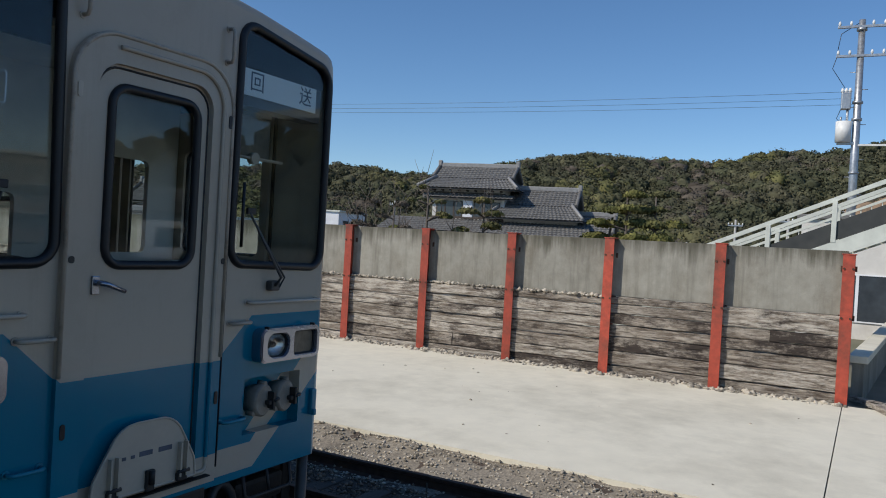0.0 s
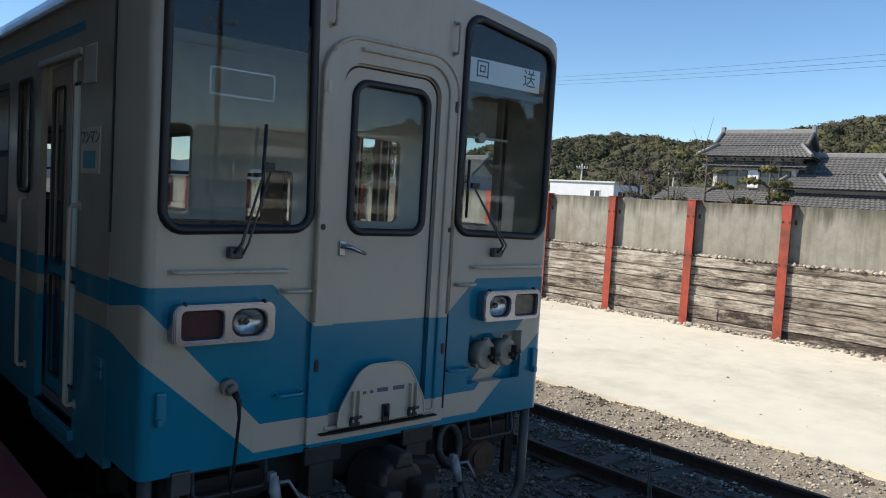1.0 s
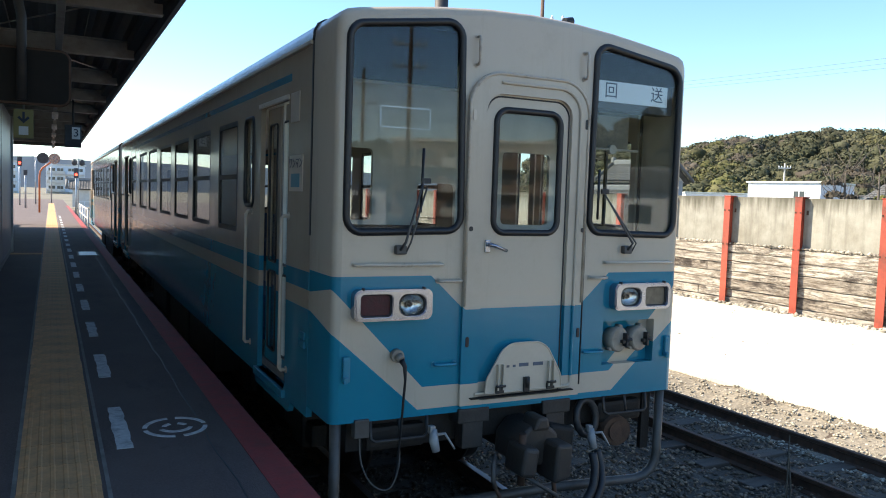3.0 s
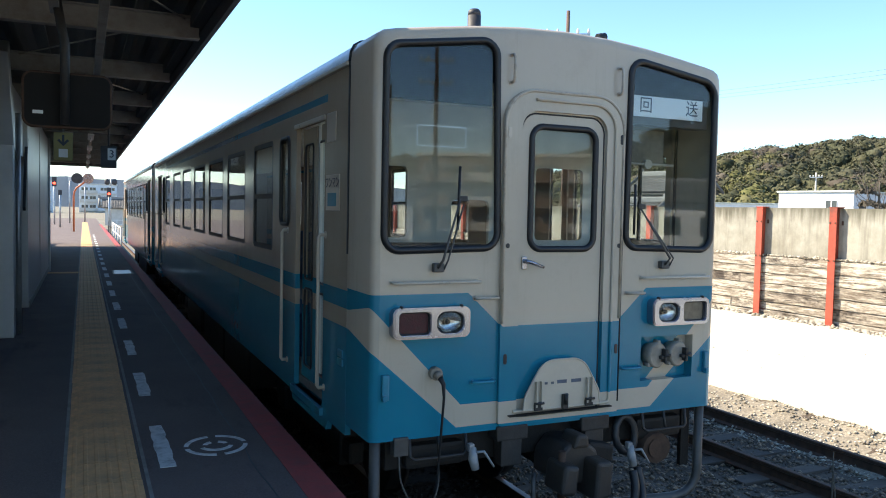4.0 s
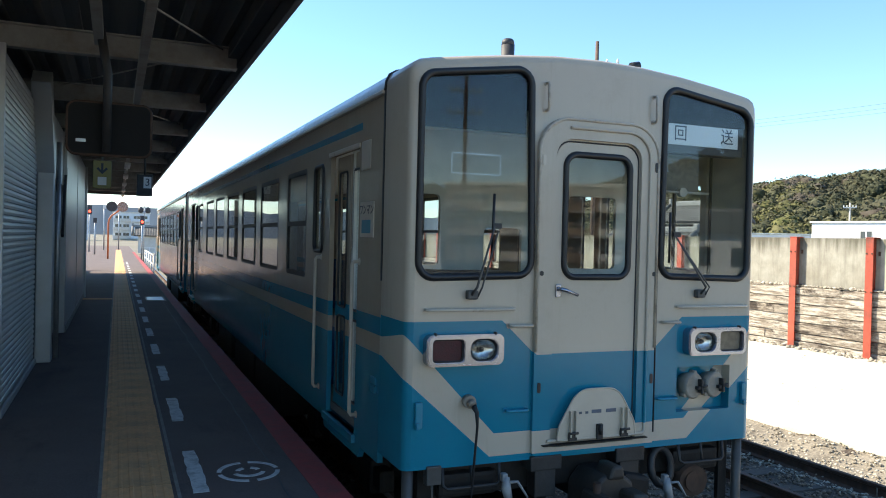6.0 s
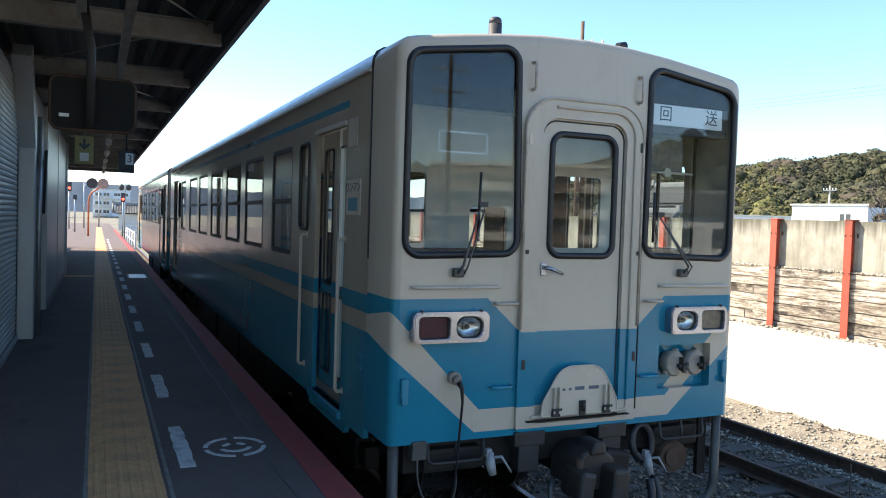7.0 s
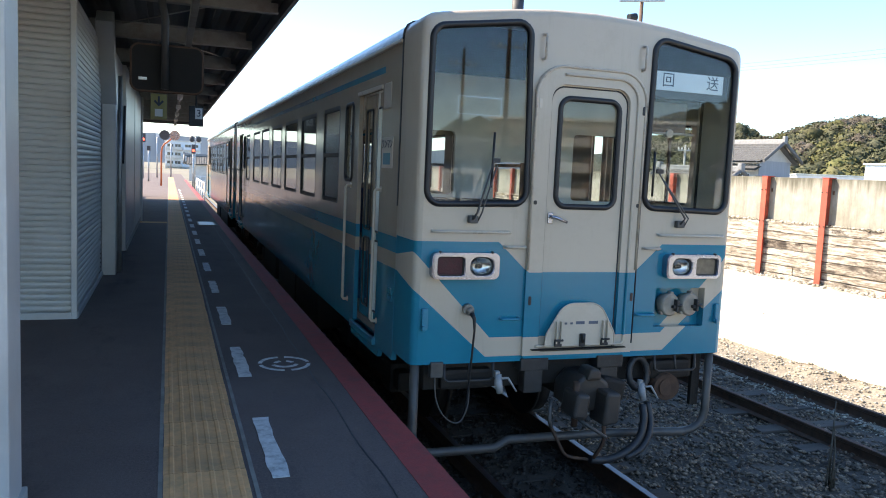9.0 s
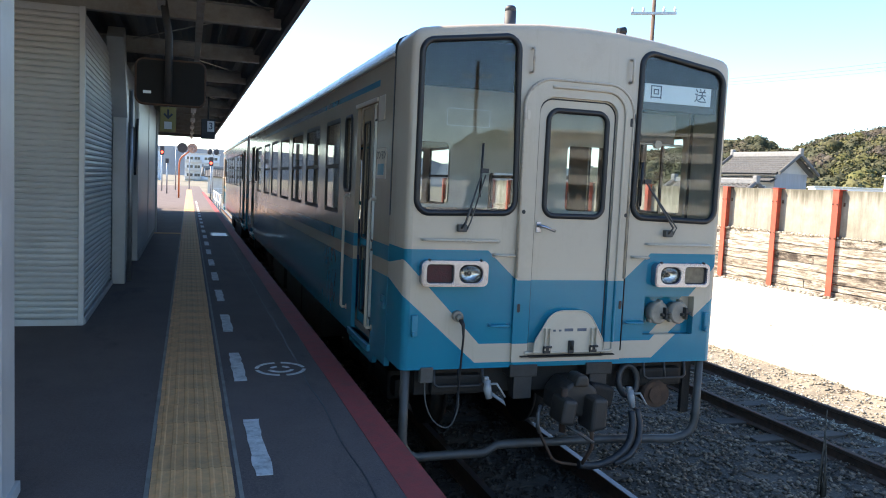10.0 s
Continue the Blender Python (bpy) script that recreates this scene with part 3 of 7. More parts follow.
for k in range(len(POSTS) - 1):
    a, b = POSTS[k] + 0.012, POSTS[k + 1] - 0.012
    zc = 0.66 + RNG.uniform(-0.02, 0.03) + (0.03 if k < 2 else 0)
    bm = bmesh.new()
    box(bm, WX - 0.03, WX + 0.06, a, b, zc, 1.87 + 0.006 * k + RNG.uniform(-0.012, 0.012), 0.012)
    part("concrete_panel", bm, WALLCONC, wall, "streaked weathered concrete panel")
    z, r = -1.0, 0
    while z < zc - 0.06:
        wood = CREOSOTED if RNG.random() < (0.75 if k < 3 else 0.12) else TIMBER
        h = min(RNG.uniform(0.20, 0.30), zc - z)
        if zc - z - h < 0.10:
            h = zc - z
        cut = a + (b - a) * (RNG.uniform(0.3, 0.7) if RNG.random() < 0.10 else 1.0)
        part("sleeper", one(sleeper, a, cut - (0.004 if cut < b else 0), z, z + h - 0.004, k * 17 + r), wood, wall, "weathered grey-brown timber sleeper")
        if cut < b:
            part("sleeper", one(sleeper, cut + 0.004, b, z, z + h - 0.004, k * 17 + r + 9), wood, wall, "weathered grey-brown timber sleeper")
        z += h
        r += 1

# ---------- railcar ----------
ROOF = [(-1.40, 2.62), (-1.394, 2.685), (-1.372, 2.73), (-1.33, 2.755), (-1.25, 2.772), (-1.0, 2.81), (-0.7, 2.85), (-0.35, 2.882), (0, 2.893)]
ROOF = ROOF + [(-x, z) for x, z in ROOF[-2::-1]]
SIDE_WINDOWS = [(2.78, 3.70), (4.16, 5.34), (5.66, 6.90), (7.26, 8.52), (8.92, 10.12), (10.42, 11.70), (12.40, 13.30)]
SIDE_DOORS = [(1.06, 1.90), (14.20, 15.10)]
SIDE_NARROW = [(2.13, 2.45), (13.50, 13.82)]


CAB_SIDE = rect(0.56, 1.30, 1.42, 2.14, 0.05, 3)


def shrink(pts, d):
    return [Vector((p[0] * (1 - d / 1.4), 1.2 + (p[1] - 1.2) * (1 - d / 1.6) if p[1] > 1.2 else p[1])) for p in pts]


def shell(bm, rings):
    """Joins open outlines (lists of 3D points) into a skin."""
    vs = [[bm.verts.new(p) for p in r] for r in rings]
    for a, b in zip(vs, vs[1:]):
        for i in range(len(a) - 1):
            bm.faces.new((a[i], a[i + 1], b[i + 1], b[i])).smooth = True


def ring_tube(loop, d, r, axis="y"):
    bm = bmesh.new()
    tube(bm, [(p[0], d, p[1]) if axis == "y" else (d, p[0], p[1]) for p in loop], r, 8, closed=True)
    return bm


def grow(loop, d):
    c = sum((Vector(p) for p in loop), Vector((0, 0))) / len(loop)
    w = max(abs(p[0] - c.x) for p in loop)
    h = max(abs(p[1] - c.y) for p in loop)
    return [Vector((c.x + (p[0] - c.x) * (w + d) / w, c.y + (p[1] - c.y) * (h + d) / h)) for p in loop]


def bar_handle(p, q, out, r=0.011):
    """A grab bar between p and q that stands out from the panel."""
    o = Vector(out)
    p, q = Vector(p), Vector(q)
    bm = bmesh.new()
    e = (q - p).normalized() * 0.018
    tube(bm, [p, p + o * 0.75, p + o + e, q + o - e, q + o * 0.75, q], r, 8)
    for c in (p, q):
        tube(bm, [c, c + o * 0.12], r * 1.9, 8)
    return bm


def wheelset(parent, y):
    bm = bmesh.new()
    for s in (-1, 1):
        tube(bm, [(s * 0.50, y, RAIL_Z + 0.43), (s * 0.63, y, RAIL_Z + 0.43)], 0.43, 28)
        tube(bm, [(s * 0.47, y, RAIL_Z + 0.43), (s * 0.50, y, RAIL_Z + 0.43)], 0.46, 28)
    tube(bm, [(-0.9, y, RAIL_Z + 0.43), (0.9, y, RAIL_Z + 0.43)], 0.07, 10)
    part("wheelset", bm, IRON, parent, "steel wheels on an axle")


def bogie(car, y):
    bm = bmesh.new()
    for s in (-1, 1):
        box(bm, s * 0.85, s * 0.99, y - 1.35, y + 1.35, -0.52, -0.33, 0.03)
        for d in (-1, 1):
            box(bm, s * 0.82, s * 1.02, y + d * 1.0 - 0.17, y + d * 1.0 + 0.17, -0.58, -0.28, 0.04)
            tube(bm, [(s * 0.92, y + d * 0.4, -0.5), (s * 0.92, y + d * 0.4, -0.12)], 0.12, 12)
    box(bm, -0.85, 0.85, y - 0.2, y + 0.2, -0.5, -0.25, 0.03)
    b = part("bogie", bm, IRON, car, "grimy black bogie frame")
    for d in (-1.0, 1.0):
        wheelset(b, y + d)


def railcar(y0, lead, label):
    car = thing("railcar", label, "railcar", (0, y0 + 8, RAIL_Z), "coupled railcars")

    def Y(v):
        return y0 + v
    L = 16.0
    # side panels, with doors and windows cut out
    for s in (-1, 1):
        # the cab's own side window takes the place of the door on the far side of the leading car
        cab_side = lead and s > 0
        DOORS = [(1.50, 2.34), (14.20, 15.10)] if cab_side else SIDE_DOORS
        NARROW = [(13.50, 13.82)] if cab_side else SIDE_NARROW
        holes = [[Vector((Y(p[0]), p[1])) for p in rect(a, b, 1.24, 2.27, 0.05, 3)] for a, b in SIDE_WINDOWS]
        holes += [[Vector((Y(p[0]), p[1])) for p in rect(a, b, 1.50, 2.25, 0.06, 3)] for a, b in NARROW]
        holes += [[Vector((Y(p[0]), p[1])) for p in rect(a, b, 0.16, 2.30, 0.03, 2)] for a, b in DOORS]
        if cab_side:
            holes.append([Vector(p) for p in CAB_SIDE])
        outline = [Vector(p) for p in ((Y(0.494), 0.10), (Y(0.9), 0.10), (Y(0.95), 0.02), (Y(1.95), 0.02), (Y(2.0), 0.10), (Y(14.1), 0.10), (Y(14.15), 0.02), (Y(15.15), 0.02), (Y(15.2), 0.10), (Y(L), 0.10), (Y(L), 2.62), (Y(0.494), 2.62))]
        bm = bmesh.new()
        plate(bm, outline, holes, s * 1.36, s * 1.40, "x")
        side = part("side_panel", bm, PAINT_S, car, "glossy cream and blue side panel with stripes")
        for a, b in SIDE_WINDOWS:
            w = part("window", one(plate, rect(Y(a), Y(b), 1.24, 2.27, 0.05, 3), [rect(Y(a) + 0.045, Y((a + b) / 2 + (b - a) / 2) - 0.045, 1.285, 1.73, 0.02, 2), rect(Y(a) + 0.045, Y(b) - 0.045, 1.775, 2.225, 0.02, 2)], s * 1.375, s * 1.398, "x"), GREYIRON, car, "two-part dark metal sash window")
            for z0, z1, d in ((1.28, 1.735, 1.383), (1.77, 2.23, 1.388)):
                g = part("pane", one(box, s * d, s * (d + 0.004), Y(a) + 0.04, Y(b) - 0.04, z0, z1), GLASS, w)
                g.visible_shadow = False
        if cab_side:
            w = part("window", ring_tube(CAB_SIDE, 1.40, 0.018, "x"), RUBBER, car, "cab side window in a black rubber seal")
            g = part("pane", one(plate, CAB_SIDE, [], 1.385, 1.389, "x"), GLASS, w)
            g.visible_shadow = False
            part("window_bar", one(box, 1.37, 1.395, 0.90, 0.925, 1.42, 2.14, 0.004), GREYIRON, w)
        for a, b in NARROW:
            lp = [Vector((Y(p[0]), p[1])) for p in rect(a, b, 1.50, 2.25, 0.06, 3)]
            w = part("window", ring_tube(lp, s * 1.40, 0.018, "x"), RUBBER, car, "narrow window in a black rubber seal")
            g = part("pane", one(plate, lp, [], s * 1.385, s * 1.39, "x"), GLASS, w)
            g.visible_shadow = False
        for a, b in DOORS:
            c = (a + b) / 2
            for u, v in ((a, c - 0.008), (c + 0.008, b)):
                hole = [rect(Y(u) + 0.09, Y(v) - 0.09, 0.34, 0.98, 0.03, 2), rect(Y(u) + 0.09, Y(v) - 0.09, 1.06, 2.16, 0.03, 2)]
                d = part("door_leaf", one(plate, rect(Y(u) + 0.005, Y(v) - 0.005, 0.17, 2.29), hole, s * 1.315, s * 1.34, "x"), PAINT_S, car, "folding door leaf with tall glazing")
                for z0, z1 in ((0.335, 0.985), (1.055, 2.165)):
                    g = part("pane", one(box, s * 1.325, s * 1.329, Y(u) + 0.085, Y(v) - 0.085, z0, z1), GLASS, d)
                    g.visible_shadow = False
                for z0, z1 in ((0.34, 0.98), (1.06, 2.16)):
                    part("seal", ring_tube(rect(Y(u) + 0.09, Y(v) - 0.09, z0, z1, 0.03, 2), s * 1.342, 0.010, "x"), RUBBER, d)
            bm = bmesh.new()
            box(bm, s * 1.30, s * 1.43, Y(a) - 0.03, Y(b) + 0.03, 0.10, 0.16, 0.006)
            part("door_step", bm, BLUEY, car, "blue door sill step")
            bm = bmesh.new()
            box(bm, s * 1.40, s * 1.418, Y(a) - 0.02, Y(b) + 0.02, 2.295, 2.33, 0.004)
            part("rain_gutter", bm, CREAMY, car)
            for yy in (a - 0.05, b + 0.26):
                part("door_handrail", bar_handle((s * 1.40, Y(yy), 0.32), (s * 1.40, Y(yy), 1.45), (s * 0.055, 0, 0), 0.014), CREAMY, car, "cream vertical handrail beside the door")
    # roof
    bm = bmesh.new()
    inner = [(x * 0.965, z - 0.045) for x, z in ROOF]
    rows = []
    for yy in (Y(0.494), Y(L)):
        rows.append([(x, yy, z) for x, z in ROOF])
    shell(bm, rows)
    shell(bm, [[(x, p, z) for x, z in inner] for p in (Y(0.494), Y(L))])
    part("roof", bm, ROOFM, car, "pale grey curved steel roof")
    for s in (-1, 1):
        part("roof_gutter", one(box, s * 1.395, s * 1.425, Y(0.494), Y(L), 2.60, 2.63, 0.006), CREAMY, car)
    bm = bmesh.new()
    for yy in (3.5, 8.0, 12.5):
        box(bm, -0.6, 0.6, Y(yy) - 0.8, Y(yy) + 0.8, 2.84, 2.97, 0.05)
    part("roof_vents", bm, ROOFM, car, "low grey roof ventilator housings")
    # floor, ends, underframe
    part("floor", one(box, -1.36, 1.36, Y(0.06), Y(L), 0.18, 0.24), FLOORM, car)
    full = [(-1.38, 0.10)] + [(x * 0.985, z - 0.02) for x, z in ROOF] + [(1.38, 0.10)]
    part("end_wall", one(plate, [Vector(p) for p in full], [rect(-0.35, 0.35, 0.3, 2.1, 0.05, 2)], Y(L - 0.05), Y(L), "y"), PAINT_F if not lead else CREAMY, car)
    if not lead:
        part("end_wall", one(plate, [Vector(p) for p in full], [rect(-0.35, 0.35, 0.3, 2.1, 0.05, 2)], Y(0.30), Y(0.37), "y"), PAINT_F, car)
    bm = bmesh.new()
    box(bm, -1.15, 1.15, Y(0.5), Y(L - 0.4), -0.02, 0.17, 0.02)
    for a, b, x0, x1, z in ((4.6, 6.4, -1.25, -0.3, -0.50), (6.7, 8.6, -1.22, 0.2, -0.55), (8.8, 10.6, -1.25, -0.4, -0.45), (5.0, 8.0, 0.3, 1.25, -0.5), (8.5, 11, 0.3, 1.2, -0.5)):
        box(bm, x0, x1, Y(a), Y(b), z, 0.0, 0.03)
    part("underframe", bm, IRON, car, "dark grimy underfloor equipment boxes")
    for yy in (3.0, 13.0):
        bogie(car, Y(yy))
    # interior
    part("ceiling_lining", one(box, -1.2, 1.2, Y(0.4), Y(L - 0.1), 2.52, 2.56), CABIN, car)
    for s in (-1, 1):
        bm = bmesh.new()
        box(bm, s * 0.85, s * 1.33, Y(2.6), Y(13.4), 0.24, 0.66, 0.04)
        box(bm, s * 1.20, s * 1.34, Y(2.6), Y(13.4), 0.60, 1.16, 0.04)
        part("bench_seat", bm, SEATM, car, "long blue cloth bench seat")
    part("gap_bellows", one(box, -0.5, 0.5, Y(L), Y(L + 0.48), 0.1, 2.25, 0.03), RUBBER, car)
    return car


car = railcar(0.0, True, "cream and blue diesel railcar with dusty paint on the track")
railcar(16.5, False, "cream and blue second railcar coupled behind the first")

# --- cab front of the leading car ---
OUT = [(-1.40, 0.18)] + ROOF + [(1.40, 0.18)]
bm = bmesh.new()
rings = []
for y, d in ((0.0, 0.055), (0.006, 0.030), (0.022, 0.010), (0.05, 0.0), (0.475, 0.0)):
    rings.append([(p[0], y, p[1]) for p in shrink(OUT, d)])
shell(bm, rings)
part("cab_shell", bm, PAINT_F, car, "rounded corner of the cream and blue cab")
bm = bmesh.new()
tube(bm, [(x * 1.001, 0.485, z + 0.002) for x, z in ROOF], 0.013, 6)
box(bm, -1.407, -1.385, 0.474, 0.497, 1.34, 2.66)
box(bm, 1.385, 1.407, 0.474, 0.497, 1.34, 2.66)
part("cab_seam", bm, RUBBER, car, "dark seam between cab and body")
box_bm = one(box, -1.397, -1.34, 0.40, 0.496, 0.18, 1.34)
part("corner_post", box_bm, PAINT_F, car)

WIN_L = fillet([(-1.325, 1.385), (-0.525, 1.405), (-0.555, 2.765), (-1.325, 2.66)], [0.10, 0.10, 0.10, 0.10], 6)
WIN_R = fillet([(0.525, 1.405), (1.325, 1.385), (1.325, 2.64), (0.535, 2.755)], [0.10, 0.10, 0.13, 0.10], 6)
DOOR = fillet([(-0.355, 0.26), (0.315, 0.26), (0.315, 2.31), (-0.355, 2.31)], [0.01, 0.01, 0.11, 0.11], 6)
bm = bmesh.new()
plate(bm, shrink(OUT, 0.055), [WIN_L, WIN_R, DOOR, rect(0.70, 1.19, 0.42, 0.745, 0.008, 2)], 0.0, 0.035)
part("cab_front", bm, PAINT_F, car, "cream cab front with blue skirt and stripes")
for nm, w in (("left", WIN_L), ("right", WIN_R)):
    f = part("windscreen", ring_tube(w, -0.002, 0.024), RUBBER, car, "large windscreen in a black rubber seal")
    g = part("pane", one(plate, grow(w, 0.004), [], 0.008, 0.013), GLASS, f)
    g.visible_shadow = False
# sun film behind the upper part of the glass, and a pale sticker outline
for x0, x1, z1, t1 in ((-1.30, -0.57, 2.335, 2.64), (0.56, 1.30, 2.51, 2.66)):
    v = part("sun_film", one(box, x0, x1, 0.030, 0.033, z1, 2.70), VISOR, car, "dark tinted sun film on the windscreen")
    v.visible_shadow = False

# centre door in its arched surround
def arch(x0, x1, z0, z1, r):
    return fillet([(x0, z0), (x1, z0), (x1, z1), (x0, z1)], [0.03, 0.03, r, r], 8)


sur = part("door_surround", one(plate, arch(-0.50, 0.475, 0.205, 2.465, 0.23), [arch(-0.365, 0.325, 0.255, 2.325, 0.12)], -0.028, 0.001), PAINT_F, car, "raised arched door surround")
bm = bmesh.new()
tube(bm, [(p[0], -0.028, p[1]) for p in [(0.467, 0.90)] + [tuple(q) for q in arch(-0.492, 0.467, 0.212, 2.457, 0.23)[18:]] + [(-0.492, 0.90)]], 0.011, 8)
part("surround_rim", bm, GRIMYCREAM, sur, "cream rim stained brown along its edge")
bm = bmesh.new()
tube(bm, [(p[0], -0.034, p[1]) for p in arch(-0.42, 0.395, 0.3, 2.40, 0.18)[7:-7]], 0.012, 6)
part("surround_bead", bm, PAINT_F, sur)
bm = bmesh.new()
tube(bm, [(0.478, -0.026, 0.3), (0.478, -0.026, 2.24)], 0.007, 6)
tube(bm, [(-0.494, -0.020, 0.3), (-0.494, -0.020, 2.24)], 0.005, 6)
part("surround_seal", bm, RUBBER, sur)
DWIN = rect(-0.275, 0.245, 1.395, 2.225, 0.085, 6)
door = part("cab_door", one(plate, grow(DOOR, -0.006), [DWIN], 0.0, 0.03), PAINT_F, car, "narrow cream and blue cab end door")
part("seal", ring_tube(DWIN, -0.002, 0.022), RUBBER, door)
part("door_gap", ring_tube(DOOR[6:] + DOOR[:6], 0.002, 0.006), RUBBER, door)
g = part("pane", one(plate, grow(DWIN, 0.004), [], 0.010, 0.015), GLASS, door)
g.visible_shadow = False
bm = bmesh.new()
box(bm, -0.335, -0.295, -0.012, 0.001, 1.26, 1.345, 0.004)
tube(bm, [(-0.315, -0.01, 1.315), (-0.315, -0.05, 1.315), (-0.29, -0.055, 1.31), (-0.19, -0.055, 1.275)], [0.014, 0.014, 0.013, 0.010], 8)
part("door_handle", bm, CHROME, door, "chrome lever door handle")
for x, zs in ((-0.46, (2.17, 1.42, 0.66)), (0.45, (2.17, 1.42, 0.68))):
    for z in zs:
        bm = bmesh.new()
        lp = rect(x - 0.012, x + 0.012, z - 0.035, z + 0.035, 0.011, 4) if z != 1.42 else rect(x - 0.014, x + 0.014, z - 0.016, z + 0.016, 0.012, 4)
        plate(bm, lp, [], -0.033, -0.029)
        part("latch_hole", bm, RUBBER if z != 2.17 or x > 0 else CREAMY, sur)

# lamps
def opening(kind, a, b, z0, z1, d=0.0):
    if kind != "head":
        return rect(a - d, b + d, z0 + 0.026 - d, z1 - 0.028 + d, 0.028, 4)
    c, zc = (a + b) / 2, (z0 + z1) / 2 - 0.001
    return rect(c - 0.094 - d, c + 0.094 + d, zc - 0.071 - d, zc + 0.071 + d, 0.062, 6)


def lamp(cx, label, order):
    """A double lamp: deep rounded housing, bevelled rim, two lenses set back in it."""
    z0, z1 = 0.833, 1.032
    x0, x1 = cx - 0.268, cx + 0.268
    spans = ((order[0], x0 + 0.040, cx - 0.016), (order[1], cx + 0.018, x1 - 0.038))

    def layer(inset, y0, y1, d):
        return one(plate, rect(x0 + inset, x1 - inset, z0 + inset, z1 - inset, 0.045 - inset, 6), [opening(k, a, b, z0, z1, d) for k, a, b in spans], y0, y1)
    u = part("lamp_unit", layer(0.0, -0.066, 0.004, 0.0), CHROME, car, label)
    part("lamp_back", one(box, x0 + 0.02, x1 - 0.02, -0.008, 0.003, z0 + 0.015, z1 - 0.02), RUBBER, u)
    part("lamp_trim", layer(0.005, -0.073, -0.066, 0.002), CHROME, u)
    part("lamp_rim", layer(0.011, -0.078, -0.073, 0.005), CHROME, u)
    for kind, a, b in spans:
        lens = opening(kind, a, b, z0, z1, -0.003)
        part("lens_gasket", ring_tube(lens, -0.050, 0.006), RUBBER, u)
        c, r = ((a + b) / 2, (z0 + z1) / 2 - 0.001), 0.068
        if kind == "head":
            t = bmesh.new()
            bmesh.ops.create_uvsphere(t, u_segments=28, v_segments=18, radius=r)
            bmesh.ops.bisect_plane(t, geom=t.verts[:] + t.edges[:] + t.faces[:], plane_co=(0, 0, 0), plane_no=(0, 1, 0), clear_inner=True)
            dome = t.copy()
            bm = bmesh.new()
            join(bm, t, Matrix.Translation((c[0], -0.050, c[1])) @ Matrix.Diagonal((1.28, 0.62, 1, 1)))
            for f in bm.faces:
                f.smooth = True
            part("headlight", bm, REFLECTOR, u, "round headlight with a bright reflector bowl")
            bm = bmesh.new()
            tube(bm, [(c[0], -0.012, c[1]), (c[0], -0.030, c[1]), (c[0], -0.044, c[1])], [0.020, 0.020, 0.012], 12)
            part("bulb", bm, RUBBER, u, "dark bulb shield")
            bm = bmesh.new()
            join(bm, dome, Matrix.Translation((c[0], -0.050, c[1])) @ Matrix.Diagonal((1.28, -0.22, 1, 1)))
            for f in bm.faces:
                f.smooth = True
            glass = part("headlight_glass", bm, LAMPGLASS, u, "clear domed headlight glass")
            glass.visible_shadow = False
        else:
            part("tail_light", one(plate, lens, [], -0.048, -0.009), REDLENS if kind == "tail" else AMBERLENS, u, "dark red tail light" if kind == "tail" else "smoky amber marker light")
    for x in (x0 + 0.06, x1 - 0.06):
        part("lamp_clip", one(box, x - 0.006, x + 0.006, -0.07, -0.04, z1 - 0.006, z1 + 0.012, 0.002), RUBBER, u)


lamp(-1.012, "chrome double lamp unit with red and clear lenses", ("tail", "head"))
lamp(1.012, "chrome double lamp unit with clear and smoky lenses", ("head", "amber"))

# number board, blank bars instead of its characters
MARK = surface("faded_ink", (0.10, 0.11, 0.14), 0.6, 0, 0.2, 20, bump=0)
BOARD = fillet([(-0.325, 0.305), (0.30, 0.305), (0.29, 0.40), (0.15, 0.64), (-0.17, 0.64), (-0.315, 0.40)], [0.01, 0.01, 0.14, 0.16, 0.16, 0.14], 6)
board = part("number_board", one(plate, BOARD, [], -0.06, -0.045), CREAMY, car, "half-round cream hinged board with dark marks")
part("board_rim", ring_tube(BOARD, -0.06, 0.006), CREAMY, board)
for x0, x1 in ((-0.165, -0.135), (-0.115, -0.085), (-0.065, 0.02), (0.05, 0.14)):
    bm = bmesh.new()
    box(bm, x0 + 0.004, x1 - 0.004, -0.0625, -0.0595, 0.473, 0.497 - (0.008 if x1 - x0 < 0.05 else 0))
    part("board_mark", bm, MARK, board, "plain dark bar")
for x in (-0.215, 0.20):
    bm = bmesh.new()
    box(bm, x - 0.032, x + 0.032, -0.080, -0.06, 0.30, 0.345, 0.006)
    for d in (-0.020, 0.020):
        part("hinge_fin", one(plate, [Vector(p) for p in ((x - 0.0045 + d, 0.325), (x + 0.0045 + d, 0.325), (x + 0.0045 + d, 0.50), (x - 0.0045 + d, 0.50))], [], -0.088, -0.061), CREAMY, board)
    tube(bm, [(x - 0.036, -0.084, 0.352), (x + 0.036, -0.084, 0.352)], 0.010, 8)
    part("hinge", bm, GREYIRON, board, "rusty hinge bracket")
bm = bmesh.new()
box(bm, -0.024, 0.024, -0.08, -0.06, 0.295, 0.40, 0.006)
tube(bm, [(0, -0.085, 0.33), (0, -0.085, 0.40)], 0.015, 8)
part("latch", bm, GREYIRON, board)
part("footplate", one(box, -0.43, 0.41, -0.062, -0.02, 0.270, 0.278, 0.003), IRON, car, "dirty narrow step below the number board")

